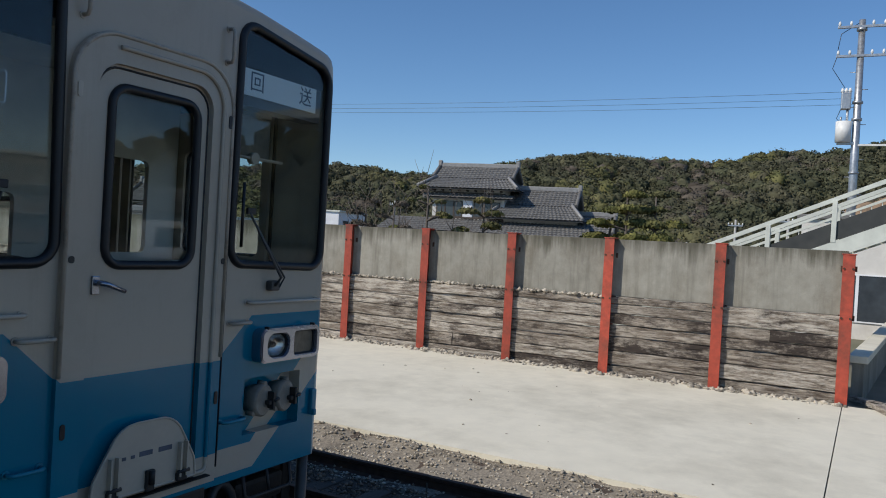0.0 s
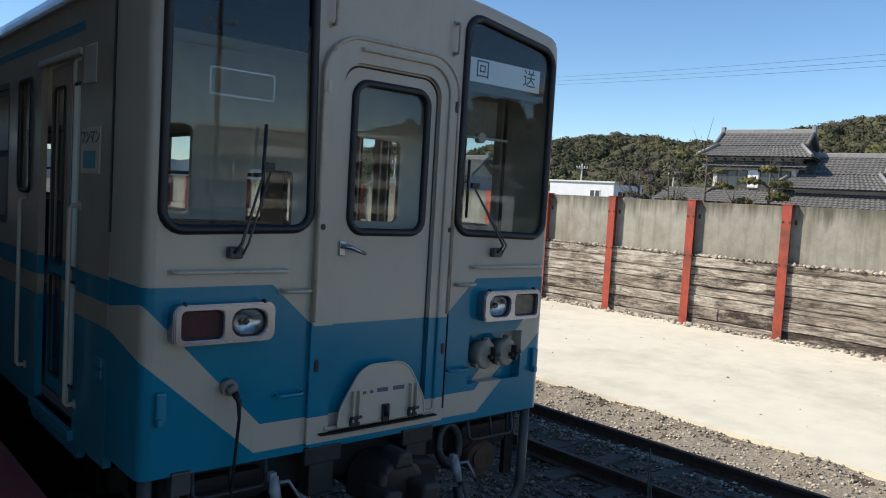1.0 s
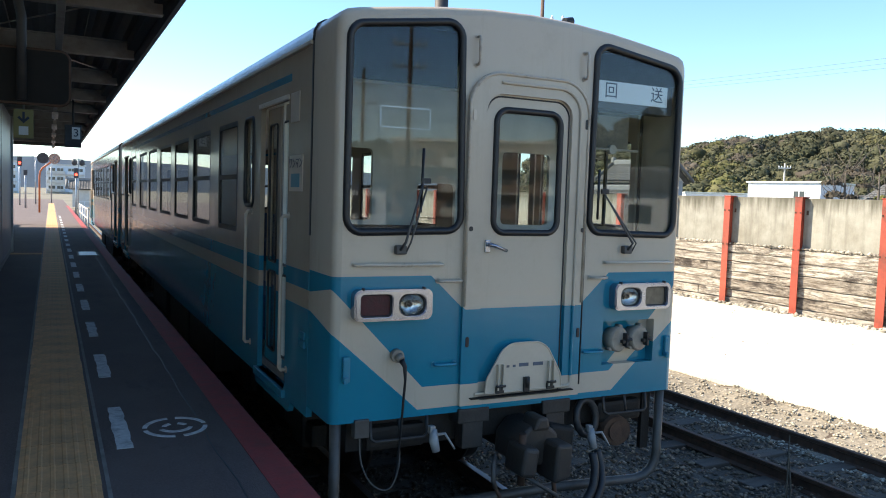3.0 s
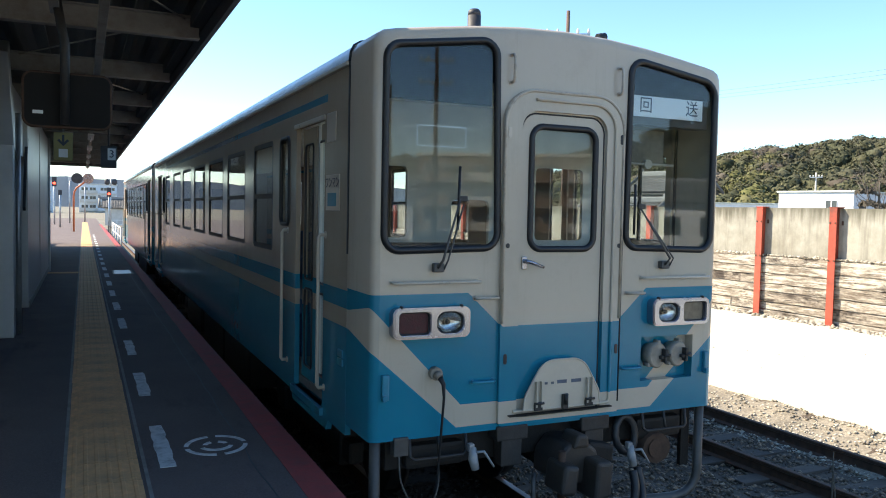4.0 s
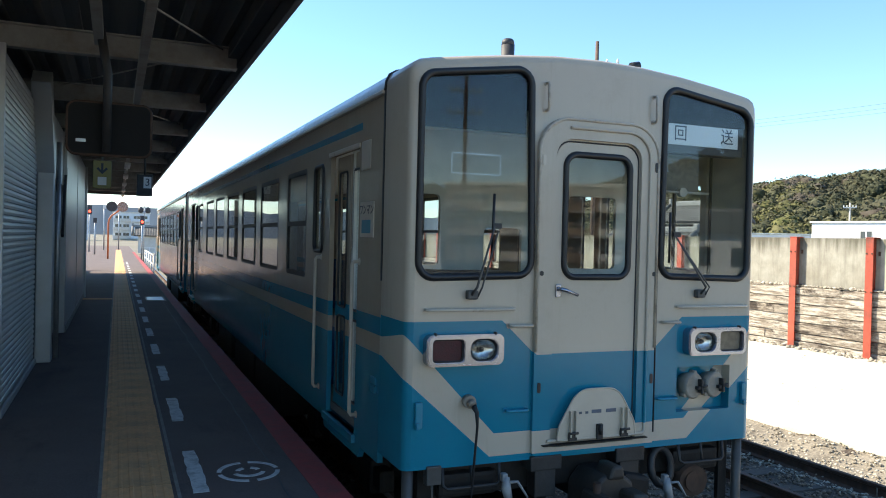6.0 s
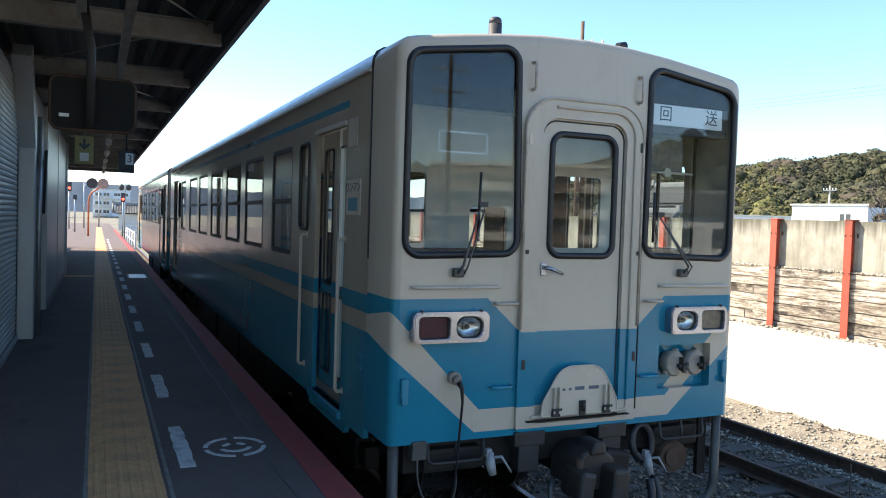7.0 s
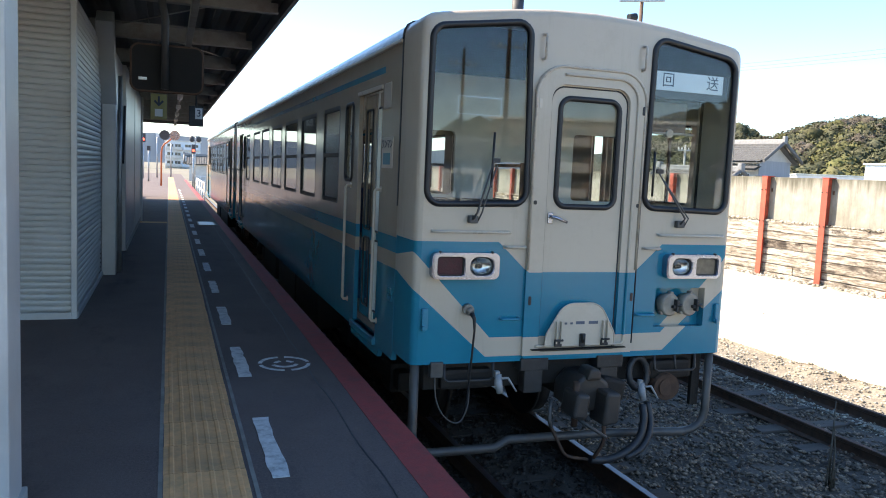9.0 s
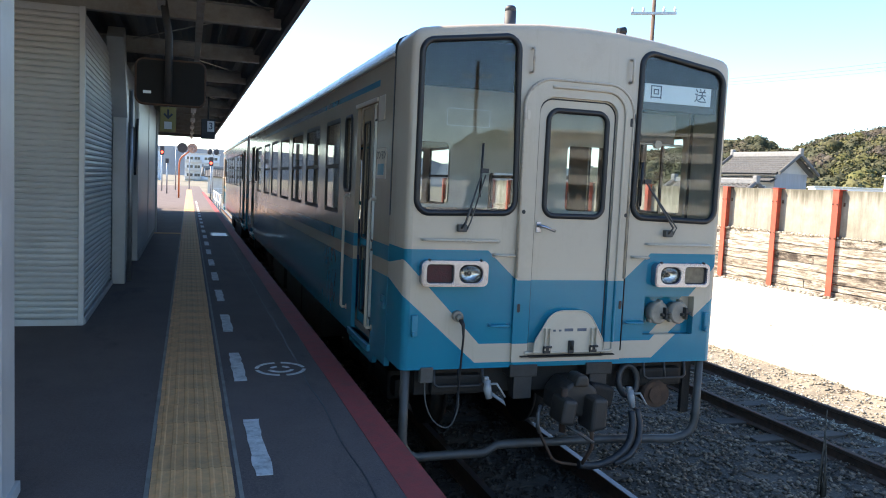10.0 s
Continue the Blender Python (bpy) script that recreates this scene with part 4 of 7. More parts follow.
# grab rails on the front
for p, q, m in (((-1.27, 0, 1.185), (-0.66, 0, 1.185), CREAMY), ((0.68, 0, 1.185), (1.30, 0, 1.185), CREAMY),
                ((-0.68, 0, 1.075), (-0.52, 0, 1.075), GRIMYCREAM), ((0.55, 0, 1.075), (0.69, 0, 1.075), GRIMYCREAM),
                ((-0.69, 0, 0.52), (-0.54, 0, 0.52), BLUEY), ((0.52, 0, 0.53), (0.68, 0, 0.53), BLUEY),
                ((-0.445, 0, 2.50), (-0.445, 0, 2.68), GRIMYCREAM), ((0.43, 0, 2.49), (0.43, 0, 2.67), GRIMYCREAM)):
    part("grab_rail", bar_handle(p, q, (0, -0.045, 0), 0.010), m, car)
for x, z in ((-1.305, 0.535), (1.315, 0.535)):
    bm = bmesh.new()
    box(bm, x - 0.025, x + 0.025, -0.03, 0.003, z - 0.09, z + 0.075, 0.012)
    box(bm, x - 0.025, x + 0.004, -0.05, -0.02, z - 0.09, z - 0.05, 0.008)
    part("lamp_bracket", bm, BLUEY, car, "small blue marker bracket")

# wipers
def wiper(px, tip, blade0, blade1):
    bm = bmesh.new()
    box(bm, px - 0.045, px + 0.03, -0.05, 0.0, 1.25, 1.31, 0.012)
    tube(bm, [(px - 0.02, -0.05, 1.28), (px + 0.005, -0.075, 1.33), (tip[0], -0.06, tip[1])], [0.010, 0.009, 0.006], 6)
    tube(bm, [(px + 0.025, -0.045, 1.27), (px + 0.045, -0.065, 1.33), (tip[0] + 0.03, -0.05, tip[1] - 0.03)], 0.006, 6)
    w = part("wiper", bm, PIPE, car, "worn grey windscreen wiper arm")
    bm = bmesh.new()
    tube(bm, [(blade0[0], -0.035, blade0[1]), (blade1[0], -0.035, blade1[1])], 0.009, 6)
    box(bm, tip[0] - 0.015, tip[0] + 0.05, -0.065, -0.045, tip[1] - 0.015, tip[1] + 0.02, 0.004)
    part("wiper_blade", bm, RUBBER, w)


wiper(-0.955, (-0.83, 1.72), (-0.835, 1.52), (-0.825, 1.93))
wiper(0.875, (0.60, 1.70), (0.575, 1.50), (0.575, 1.86))

# jumper plug with hanging cable
bm = bmesh.new()
tube(bm, [(-0.965, 0.0, 0.60), (-0.965, -0.045, 0.597)], 0.042, 14)
tube(bm, [(-0.965, -0.045, 0.597), (-0.955, -0.075, 0.58)], [0.03, 0.025], 12)
plug = part("jumper_plug", bm, TAN, car, "worn tan jumper socket with plug")
bm = bmesh.new()
tube(bm, [(-0.955, -0.07, 0.58), (-0.938, -0.09, 0.54), (-0.930, -0.085, 0.45), (-0.932, -0.06, 0.25), (-0.935, -0.04, 0.05), (-0.94, -0.02, -0.12), (-0.95, 0.05, -0.3)], [0.020, 0.015, 0.009, 0.0085, 0.0085, 0.0085, 0.0085], 8)
part("cable", bm, RUBBER, plug, "black hanging cable")

# recess with two socket covers
RX0, RX1, RZ0, RZ1 = 0.70, 1.19, 0.42, 0.745
bm = bmesh.new()
for q in ((RX0 - 0.012, RX0 - 0.002, 0.036, 0.085, RZ0, RZ1), (RX1 + 0.002, RX1 + 0.012, 0.036, 0.085, RZ0, RZ1), (RX0 - 0.012, RX1 + 0.012, 0.036, 0.085, RZ1 + 0.002, RZ1 + 0.012), (RX0 - 0.012, RX1 + 0.012, 0.036, 0.085, RZ0 - 0.012, RZ0 - 0.002), (RX0 - 0.012, RX1 + 0.012, 0.085, 0.095, RZ0 - 0.012, RZ1 + 0.012)):
    box(bm, *q)
rec = part("socket_recess", bm, PAINT_F, car, "blue recess holding two sockets")
for cx in (0.825, 1.02):
    bm = bmesh.new()
    tube(bm, [(cx - 0.01, 0.062, 0.61), (cx, 0.0, 0.61), (cx + 0.004, -0.03, 0.61), (cx + 0.006, -0.042, 0.61)], [0.080, 0.094, 0.096, 0.084], 22)
    for a in (1.4, 3.9):
        tube(bm, [(cx + 0.098 * math.cos(a), 0.02, 0.61 + 0.098 * math.sin(a)), (cx + 0.098 * math.cos(a), -0.035, 0.61 + 0.098 * math.sin(a))], 0.015, 6)
    s = part("socket_cover", bm, TAN, rec, "round worn tan socket cover")
    bm = bmesh.new()
    box(bm, cx + 0.01, cx + 0.065, -0.075, -0.038, 0.585, 0.61, 0.005)
    box(bm, cx + 0.035, cx + 0.055, -0.085, -0.038, 0.56, 0.66, 0.005)
    tube(bm, [(cx + 0.04, -0.08, 0.61), (cx + 0.085, -0.08, 0.615)], 0.011, 6)
    part("cover_latch", bm, GREYIRON, rec)

# destination sign inside the glass
SIGNW = surface("sign_white", (0.84, 0.86, 0.86), 0.5, 0, 0.04, 4, bump=0)
sg = part("destination_sign", one(box, 0.58, 1.225, 0.019, 0.028, 2.355, 2.505, 0.002), SIGNW, car, "white roller destination sign behind the glass")
part("sign_box", one(plate, rect(0.545, 1.29, 2.30, 2.72), [rect(0.582, 1.223, 2.357, 2.503)], 0.037, 0.16), DARK, sg)


def letters(name, body, size, m, mat, parent, label):
    cu = bpy.data.curves.new(name, "FONT")
    cu.body, cu.size, cu.align_x, cu.align_y, cu.extrude = body, size, "CENTER", "CENTER", 0.0008
    cu.materials.append(mat)
    ob = new(name, cu)
    ob.matrix_world = m
    if parent:
        ob.parent = parent
        if not parent.parent and parent.type == "EMPTY":
            ob.matrix_parent_inverse = parent.matrix_basis.inverted()
    return tagged(ob, label)


INK = surface("sign_ink", (0.03, 0.04, 0.07), 0.6, 0, 0.1, 10, bump=0)
for ch, x in (("回", 0.69), ("送", 1.12)):
    letters("sign_letter", ch, 0.122, pose(x, 0.0175, 2.432, 90, 0, 0), INK, sg, "dark character on the sign")
part("sticker_frame", one(plate, rect(-1.11, -0.76, 2.05, 2.185, 0.01, 2), [rect(-1.103, -0.767, 2.057, 2.178, 0.006, 2)], 0.0155, 0.0165), SIGNW, car, "thin white rectangular frame stuck inside the glass")
# cab interior
bm = bmesh.new()
box(bm, -1.3, -0.42, 0.10, 0.50, 0.24, 1.30, 0.03)
box(bm, -1.25, -0.5, 0.2, 0.48, 1.28, 1.42, 0.03)
part("driver_desk", bm, DARK, car, "dark driver desk")
part("cab_cupboard", one(box, 0.75, 1.34, 0.25, 0.85, 0.24, 1.38, 0.02), CABIN, car)
part("bulkhead", one(plate, rect(-1.35, 1.35, 0.24, 2.52), [rect(-1.20, -0.62, 1.42, 2.0, 0.04, 2), rect(-0.22, 0.14, 1.30, 1.74, 0.04, 2), rect(0.60, 1.1, 1.40, 2.04, 0.04, 2)], 1.36, 1.40), CABIN, car, "cab bulkhead with openings")
bm = bmesh.new()
tube(bm, [(0.60, 0.12, 2.02), (1.05, 0.12, 2.02)], 0.010, 6)
tube(bm, [(0.80, 0.10, 2.02), (0.80, 0.14, 2.02)], 0.035, 10)
part("blind_rod", bm, CREAMY, car)
bm = bmesh.new()
box(bm, 0.60, 1.02, 0.20, 0.205, 2.02, 2.28, 0.002)
part("cab_blind", bm, AMBERLENS, car, "smoky translucent cab sun visor")
bm = bmesh.new()
box(bm, -1.0, -0.6, 0.55, 0.95, 0.62, 0.72, 0.04)
box(bm, -1.0, -0.6, 0.88, 0.95, 0.7, 1.15, 0.04)
tube(bm, [(-0.8, 0.75, 0.24), (-0.8, 0.75, 0.63)], 0.05, 8)
part("driver_seat", bm, DARK, car)

# roof fittings: vent and horn
bm = bmesh.new()
tube(bm, [(-0.275, 0.9, 2.86), (-0.275, 0.9, 3.15)], 0.053, 14)
tube(bm, [(-0.275, 0.9, 3.15), (-0.275, 0.9, 3.185), (-0.275, 0.9, 3.20)], [0.053, 0.048, 0.035], 14)
part("roof_vent", bm, DARK, car, "dark blue-grey cylindrical roof vent")
bm = bmesh.new()
box(bm, 0.51, 0.595, 0.37, 0.46, 2.86, 2.965, 0.018)
tube(bm, [(0.52, 0.40, 2.975), (0.59, 0.40, 2.99)], 0.032, 10)
part("roof_horn", bm, RUBBER, car, "small black horn on the roof edge")

# side signs by the door
side_sign = part("one_man_sign", one(box, -1.408, -1.399, 0.68, 1.00, 1.63, 1.885, 0.003), CREAMY, car, "small sign plate beside the door")
letters("sign_letter", "ワンマン", 0.085, pose(-1.4095, 0.84, 1.825, 90, 0, -90), INK, side_sign, "dark characters")
part("sign_picture", one(box, -1.410, -1.407, 0.74, 0.95, 1.66, 1.755, 0.001), BLUEY, side_sign)
part("side_hatch", one(box, -1.407, -1.399, 0.78, 1.00, 2.12, 2.33, 0.006), CREAMY, car, "small cream hatch cover")
bm = bmesh.new()
for z in (0.62, 0.56):
    box(bm, -1.412, -1.399, 0.55, 0.66, z, z + 0.05, 0.006)
part("side_latch", bm, BLUEY, car)

# under the buffer beam: coupler, hoses, guard pipe
def smooth_line(pts, n=5):
    """A soft curve through the points."""
    p = [Vector(q) for q in pts]
    p = [p[0] * 2 - p[1]] + p + [p[-1] * 2 - p[-2]]
    out = []
    for i in range(1, len(p) - 2):
        for k in range(n):
            t = k / n
            out.append(0.5 * (2 * p[i] + (p[i + 1] - p[i - 1]) * t + (2 * p[i - 1] - 5 * p[i] + 4 * p[i + 1] - p[i + 2]) * t * t + (3 * p[i] - p[i - 1] - 3 * p[i + 1] + p[i + 2]) * t ** 3))
    return out + [p[-2]]


def under(name, label, mat, *items):
    bm = bmesh.new()
    for it in items:
        if it[0] == "b":
            box(bm, *it[1:])
        elif name in ("brake_hose", "thin_cable", "chain") and it[0] == "t":
            tube(bm, smooth_line(it[1]), *it[2:])
        else:
            tube(bm, *it[1:])
    return part(name, bm, mat, car, label)


under("buffer_beam", "grimy buffer beam", IRON, ("b", -1.25, 1.25, 0.12, 0.35, -0.05, 0.2, 0.01))
def casting(outline, y0, y1, bev):
    """A cast lump: an outline in x and z drawn along y, with rounded edges."""
    bm = bmesh.new()
    lo = [bm.verts.new((x, y0, z)) for x, z in outline]
    hi = [bm.verts.new((x, y1, z)) for x, z in outline]
    bm.faces.new(lo)
    bm.faces.new(hi[::-1])
    for i in range(len(lo)):
        j = (i + 1) % len(lo)
        bm.faces.new((lo[i], hi[i], hi[j], lo[j]))
    bmesh.ops.bevel(bm, geom=bm.edges[:], offset=bev, segments=3, profile=0.5, affect="EDGES", clamp_overlap=True)
    return bm


cp = part("coupler", casting([(-0.15, -0.16), (0.10, -0.20), (0.20, -0.10), (0.18, 0.03), (0.08, 0.10), (-0.06, 0.09), (-0.14, 0.0)], -0.22, 0.10, 0.03), GREYIRON, car, "grey knuckle coupler head")
part("knuckle", casting([(-0.20, -0.20), (-0.08, -0.22), (-0.05, -0.02), (-0.17, 0.0)], -0.36, -0.12, 0.03), GREYIRON, cp)
part("coupler_jaw", casting([(0.05, -0.27), (0.19, -0.25), (0.20, -0.01), (0.07, 0.0)], -0.38, -0.14, 0.028), GREYIRON, cp)
part("coupler_lock", casting([(-0.04, 0.06), (0.10, 0.06), (0.08, 0.15), (0.0, 0.16)], -0.25, -0.06, 0.025), GREYIRON, cp)
part("coupler_horn", casting([(0.18, -0.20), (0.40, -0.16), (0.42, 0.0), (0.20, 0.05)], -0.10, 0.12, 0.03), IRON, cp)
bm = bmesh.new()
tube(bm, [(-0.125, -0.24, -0.29), (-0.125, -0.24, 0.06)], 0.026, 10)
part("coupler_pin", bm, RUST, cp)
part("coupler_arm", one(box, -0.10, 0.12, 0.05, 1.5, -0.15, 0.02, 0.03), IRON, cp)
for x in (-0.38, 0.30):
    under("coupler_bracket", "grey tapered bracket below the beam", GREYIRON, ("b", x - 0.12, x + 0.12, -0.02, 0.12, 0.10, 0.20, 0.01), ("b", x - 0.08, x + 0.08, -0.01, 0.1, -0.08, 0.11, 0.01))
under("uncoupling_lever", "bent steel lever", PIPE, ("t", [(-0.28, -0.15, -0.10), (-0.32, -0.2, -0.15), (-0.33, -0.22, -0.24), (-0.30, -0.2, -0.30)], 0.016, 8), ("t", [(-0.15, -0.2, -0.2), (0.10, -0.35, -0.36)], 0.014, 6))
under("chain", "rusty chain", RUST, ("t", [(-0.30, -0.2, -0.3), (-0.24, -0.22, -0.42), (-0.16, -0.22, -0.53), (0.04, -0.2, -0.585)], 0.013, 5), ("t", [(0.10, -0.3, -0.27), (0.12, -0.28, -0.42), (0.08, -0.22, -0.57)], 0.016, 6))
for x, z in ((-0.69, 0.03), (0.60, -0.10)):
    under("air_cock", "silver-painted air cock with lever", SILVER, ("t", [(x - 0.015, -0.06, z + 0.07), (x - 0.02, -0.08, z), (x - 0.005, -0.09, z - 0.07)], [0.024, 0.033, 0.026], 10),
          ("t", [(x - 0.01, -0.08, z + 0.04), (x + 0.045, -0.11, z + 0.05), (x + 0.10, -0.11, z - 0.03), (x + 0.12, -0.11, z - 0.06)], [0.011, 0.010, 0.008, 0.007], 6), ("b", x - 0.045, x - 0.005, -0.075, -0.03, z + 0.04, z + 0.095, 0.008))
under("brake_hose", "black rubber brake hose", HOSE, ("t", [(0.58, -0.1, -0.2), (0.575, -0.14, -0.30), (0.54, -0.17, -0.42), (0.46, -0.19, -0.51), (0.34, -0.2, -0.57), (0.20, -0.2, -0.60), (0.06, -0.2, -0.585)], 0.032, 10),
      ("t", [(0.66, -0.05, -0.2), (0.665, -0.1, -0.32), (0.62, -0.16, -0.44), (0.52, -0.2, -0.54), (0.38, -0.2, -0.60)], 0.028, 10))
under("hose_loop", "black coiled hose", HOSE, ("t", [(0.62 + 0.09 * math.cos(a), 0.05 + 0.02 * math.sin(a), 0.02 + 0.13 * math.sin(a)) for a in [k * 0.524 for k in range(12)]], 0.028, 8, True))
under("exhaust_pipe", "rusty round pipe mouth", RUST, ("t", [(0.88, 0.0, -0.10), (0.95, 0.5, -0.08)], 0.115, 16), ("t", [(0.88, -0.005, -0.10), (0.88, 0.004, -0.10)], 0.075, 16))
for x in (-0.93, 0.93):
    under("step_stirrup", "grimy bent stirrup step", GREYIRON, ("t", [(x - 0.2, 0.0, 0.18), (x - 0.2, -0.02, 0.07), (x - 0.17, -0.03, 0.05), (x + 0.17, -0.03, 0.05), (x + 0.2, -0.02, 0.07), (x + 0.2, 0.0, 0.18)], 0.012, 6))
    under("junction_box", "grimy cable junction box", IRON, ("b", x - 0.2, x + 0.22, 0.05, 0.3, -0.04, 0.12, 0.03))
    under("stirrup_bar", "grimy middle bar", GREYIRON, ("t", [(x, 0.0, 0.18), (x, -0.028, 0.05)], 0.010, 6))
under("thin_cable", "thin grey cable hanging below", PIPE, ("t", [(-1.20, 0.0, 0.10), (-1.19, -0.02, -0.08), (-1.12, -0.04, -0.22), (-1.0, -0.03, -0.27), (-0.92, 0.0, -0.14), (-0.90, 0.06, 0.05)], 0.006, 6), ("b", -1.24, -1.14, -0.02, 0.05, 0.08, 0.2, 0.008))
under("guard_pipe", "grey steel guard pipe across the front", PIPE,
      ("t", [(-1.345, 0.05, 0.19), (-1.345, 0.05, -0.36), (-1.335, 0.05, -0.43), (-1.29, 0.05, -0.50), (-1.22, 0.05, -0.525), (-0.66, 0.05, -0.525), (-0.55, 0.05, -0.465), (0.35, 0.05, -0.475), (1.10, 0.05, -0.515), (1.20, 0.05, -0.50), (1.27, 0.05, -0.46), (1.31, 0.05, -0.40), (1.325, 0.05, -0.33), (1.325, 0.05, 0.19)], 0.036, 10))
for q in ((1.20, 1.28, 0.1, 0.14, -0.30, 0.19, 0.004),):
    under("life_guard", "dark steel plate near the rail", IRON, ("b",) + q)

# ---------- canopy ----------
CZ = 3.22
# CBEG adds an unseen stretch of deck, sized to shade the car front
CBEG, CEND = -4.9, 31.0
canopy = thing("platform_canopy", "dark steel platform canopy with painted cross beams", "canopy", (-4, 10, CZ), kind="structure")
bm = bmesh.new()
prof = []
n = 72
for i in range(n + 1):
    x = -7.6 + (-1.98 + 7.6) * i / n
    prof.append((x, CZ + 0.30 + (x + 1.98) * -0.05 + (0.018 if i % 4 < 2 else -0.018)))
plate(bm, [Vector(p) for p in prof] + [Vector((p[0], p[1] + 0.02)) for p in prof[::-1]], [], CBEG, CEND)
part("deck", bm, DECK, canopy, "dark corrugated steel deck")
part("fascia", one(box, -1.98, -1.93, CBEG, CEND + 0.02, CZ - 0.02, CZ + 0.36, 0.006), DARK, canopy, "dark blue-grey edge fascia")
part("edge_gutter", one(box, -2.10, -1.985, CBEG, CEND, CZ + 0.10, CZ + 0.24, 0.01), DECK, canopy)
part("end_fascia", one(box, -7.6, -1.99, CEND - 0.02, CEND + 0.02, CZ - 0.02, CZ + 0.4, 0.004), DECK, canopy)
bm = bmesh.new()
box(bm, -7.5, -2.02, -0.055, 0.055, CZ + 0.185, CZ + 0.20, 0.002)
box(bm, -7.5, -2.02, -0.006, 0.006, CZ + 0.0, CZ + 0.19)
box(bm, -7.5, -2.02, -0.055, 0.055, CZ - 0.012, CZ + 0.002, 0.002)
beam = mesh_of(bm, "cross_beam", BEAM)
BY = [0.42 + 2.78 * k for k in range(-1, 11)]
for y in BY:
    part("cross_beam", beam, BEAM, canopy, "pale painted steel cross beam").location = (0, y, 0)
for x in (-2.55, -3.4, -4.6, -5.8):
    part("purlin", one(box, x - 0.03, x + 0.03, CBEG, CEND, CZ + 0.205, CZ + 0.27, 0.004), DECK, canopy)
for k, y in enumerate(BY[:-1]):
    bm = bmesh.new()
    a, b = ((-3.7, y), (-2.15, y + 2.78)) if k % 2 else ((-2.15, y), (-3.7, y + 2.78))
    tube(bm, [(a[0], a[1], CZ + 0.17), (b[0], b[1], CZ + 0.17)], 0.009, 5)
    part("brace_rod", bm, BEAM, canopy)
# long cable channels under the beams
for x, y0, y1 in ((-3.21, -4.8, 2.25), (-2.87, -4.8, 30.5)):
    part("cable_channel", one(box, x - 0.035, x + 0.035, y0, y1, CZ - 0.12, CZ - 0.015, 0.006), BEAM, canopy, "long painted cable channel")

fix = thing("tube_light", "unlit long white fluorescent tube light under the canopy", "ceiling light", (-2.87, 0, CZ - 0.2), "row of tube lights")
part("housing", one(box, -2.93, -2.81, -0.62, 0.62, CZ - 0.17, CZ - 0.122, 0.01), WHITE, fix)
bm = bmesh.new()
tube(bm, [(-2.87, -0.59, CZ - 0.19), (-2.87, 0.59, CZ - 0.19)], 0.016, 8)
part("tube", bm, WHITE, fix)
fix.location.y = 6.6
for y in (10.2, 13.8, 17.4, 21.0, 24.6, 28.2):
    copy_thing(fix, pose(-2.87, y, CZ - 0.2))

# far columns that carry the canopy
colm = thing("canopy_column", "grey painted steel canopy column", "column", (-4.7, 20.5, 0), "canopy columns")
part("shaft", one(box, -4.78, -4.62, 20.42, 20.58, 0, CZ - 0.02, 0.01), BEAM, colm)
part("base_plate", one(box, -4.86, -4.54, 20.34, 20.66, 0, 0.02, 0.004), STEEL, colm)
for y in (26.0, 31.6):
    copy_thing(colm, pose(-4.7, y, 0))

# ---------- station side ----------
def slats(bm, along, u0, u1, d, z0, z1, pitch, face):
    """A shutter of rounded slats: along x at y=d, or along y at x=d; face: which way it bulges."""
    n = int((z1 - z0) / pitch)
    prof = []
    for i in range(n):
        z = z0 + pitch * i
        for t, o in ((0.0, 0.0), (0.12, 0.012), (0.5, 0.017), (0.82, 0.012), (0.95, 0.0)):
            prof.append((o, z + t * pitch))
    rows = []
    for u in (u0, u1):
        rows.append([bm.verts.new((u, d + face * o, z) if along == "x" else (d + face * o, u, z)) for o, z in prof])
    for i in range(len(prof) - 1):
        bm.faces.new((rows[0][i], rows[1][i], rows[1][i + 1], rows[0][i + 1])).smooth = False


kiosk = thing("kiosk", "closed platform kiosk with pale grey roller shutters", "kiosk", (-4.6, 4.6, 0))
part("body", one(box, -7.2, -3.99, 3.05, 6.12, 0.0, CZ - 0.02), PANELW, kiosk)
bm = bmesh.new()
slats(bm, "x", -7.2, -4.0, 3.03, 0.07, CZ - 0.04, 0.060, -1)
part("front_shutter", bm, SHUTTER, kiosk, "cream-grey slatted roller shutter")
bm = bmesh.new()
slats(bm, "y", 3.04, 6.05, -3.975, 0.07, CZ - 0.04, 0.060, 1)
part("side_shutter", bm, SHUTTER, kiosk, "cream-grey slatted side shutter")
part("corner_trim", one(box, -4.00, -3.945, 2.985, 3.04, 0.0, CZ - 0.02, 0.006), PANELW, kiosk)
part("base_trim", one(box, -7.2, -4.0, 2.985, 3.02, 0.0, 0.065, 0.006), PANELW, kiosk)
part("base_trim", one(box, -3.965, -3.935, 3.045, 6.08, 0.0, 0.065, 0.006), PANELW, kiosk)

post = thing("portal_post", "pale grey boxed steel post with slanted brace", "post", (-3.86, 6.3, 0))
part("shaft", one(box, -3.96, -3.78, 6.14, 6.40, 0.0, 2.45, 0.012), PANELW, post)
bm = bmesh.new()
tmp = bmesh.new()
box(tmp, -3.98, -3.77, -0.13, 0.13, 0.0, 1.25, 0.012)
join(bm, tmp, Matrix.Translation((0, 6.25, 2.40)) @ Matrix.Rotation(radians(38), 4, "X"))
part("brace", bm, PANELW, post)
part("downpipe", one(tube, [(-3.75, 6.5, 0.0), (-3.75, 6.5, 2.75)], 0.03, 8), STEEL, post)

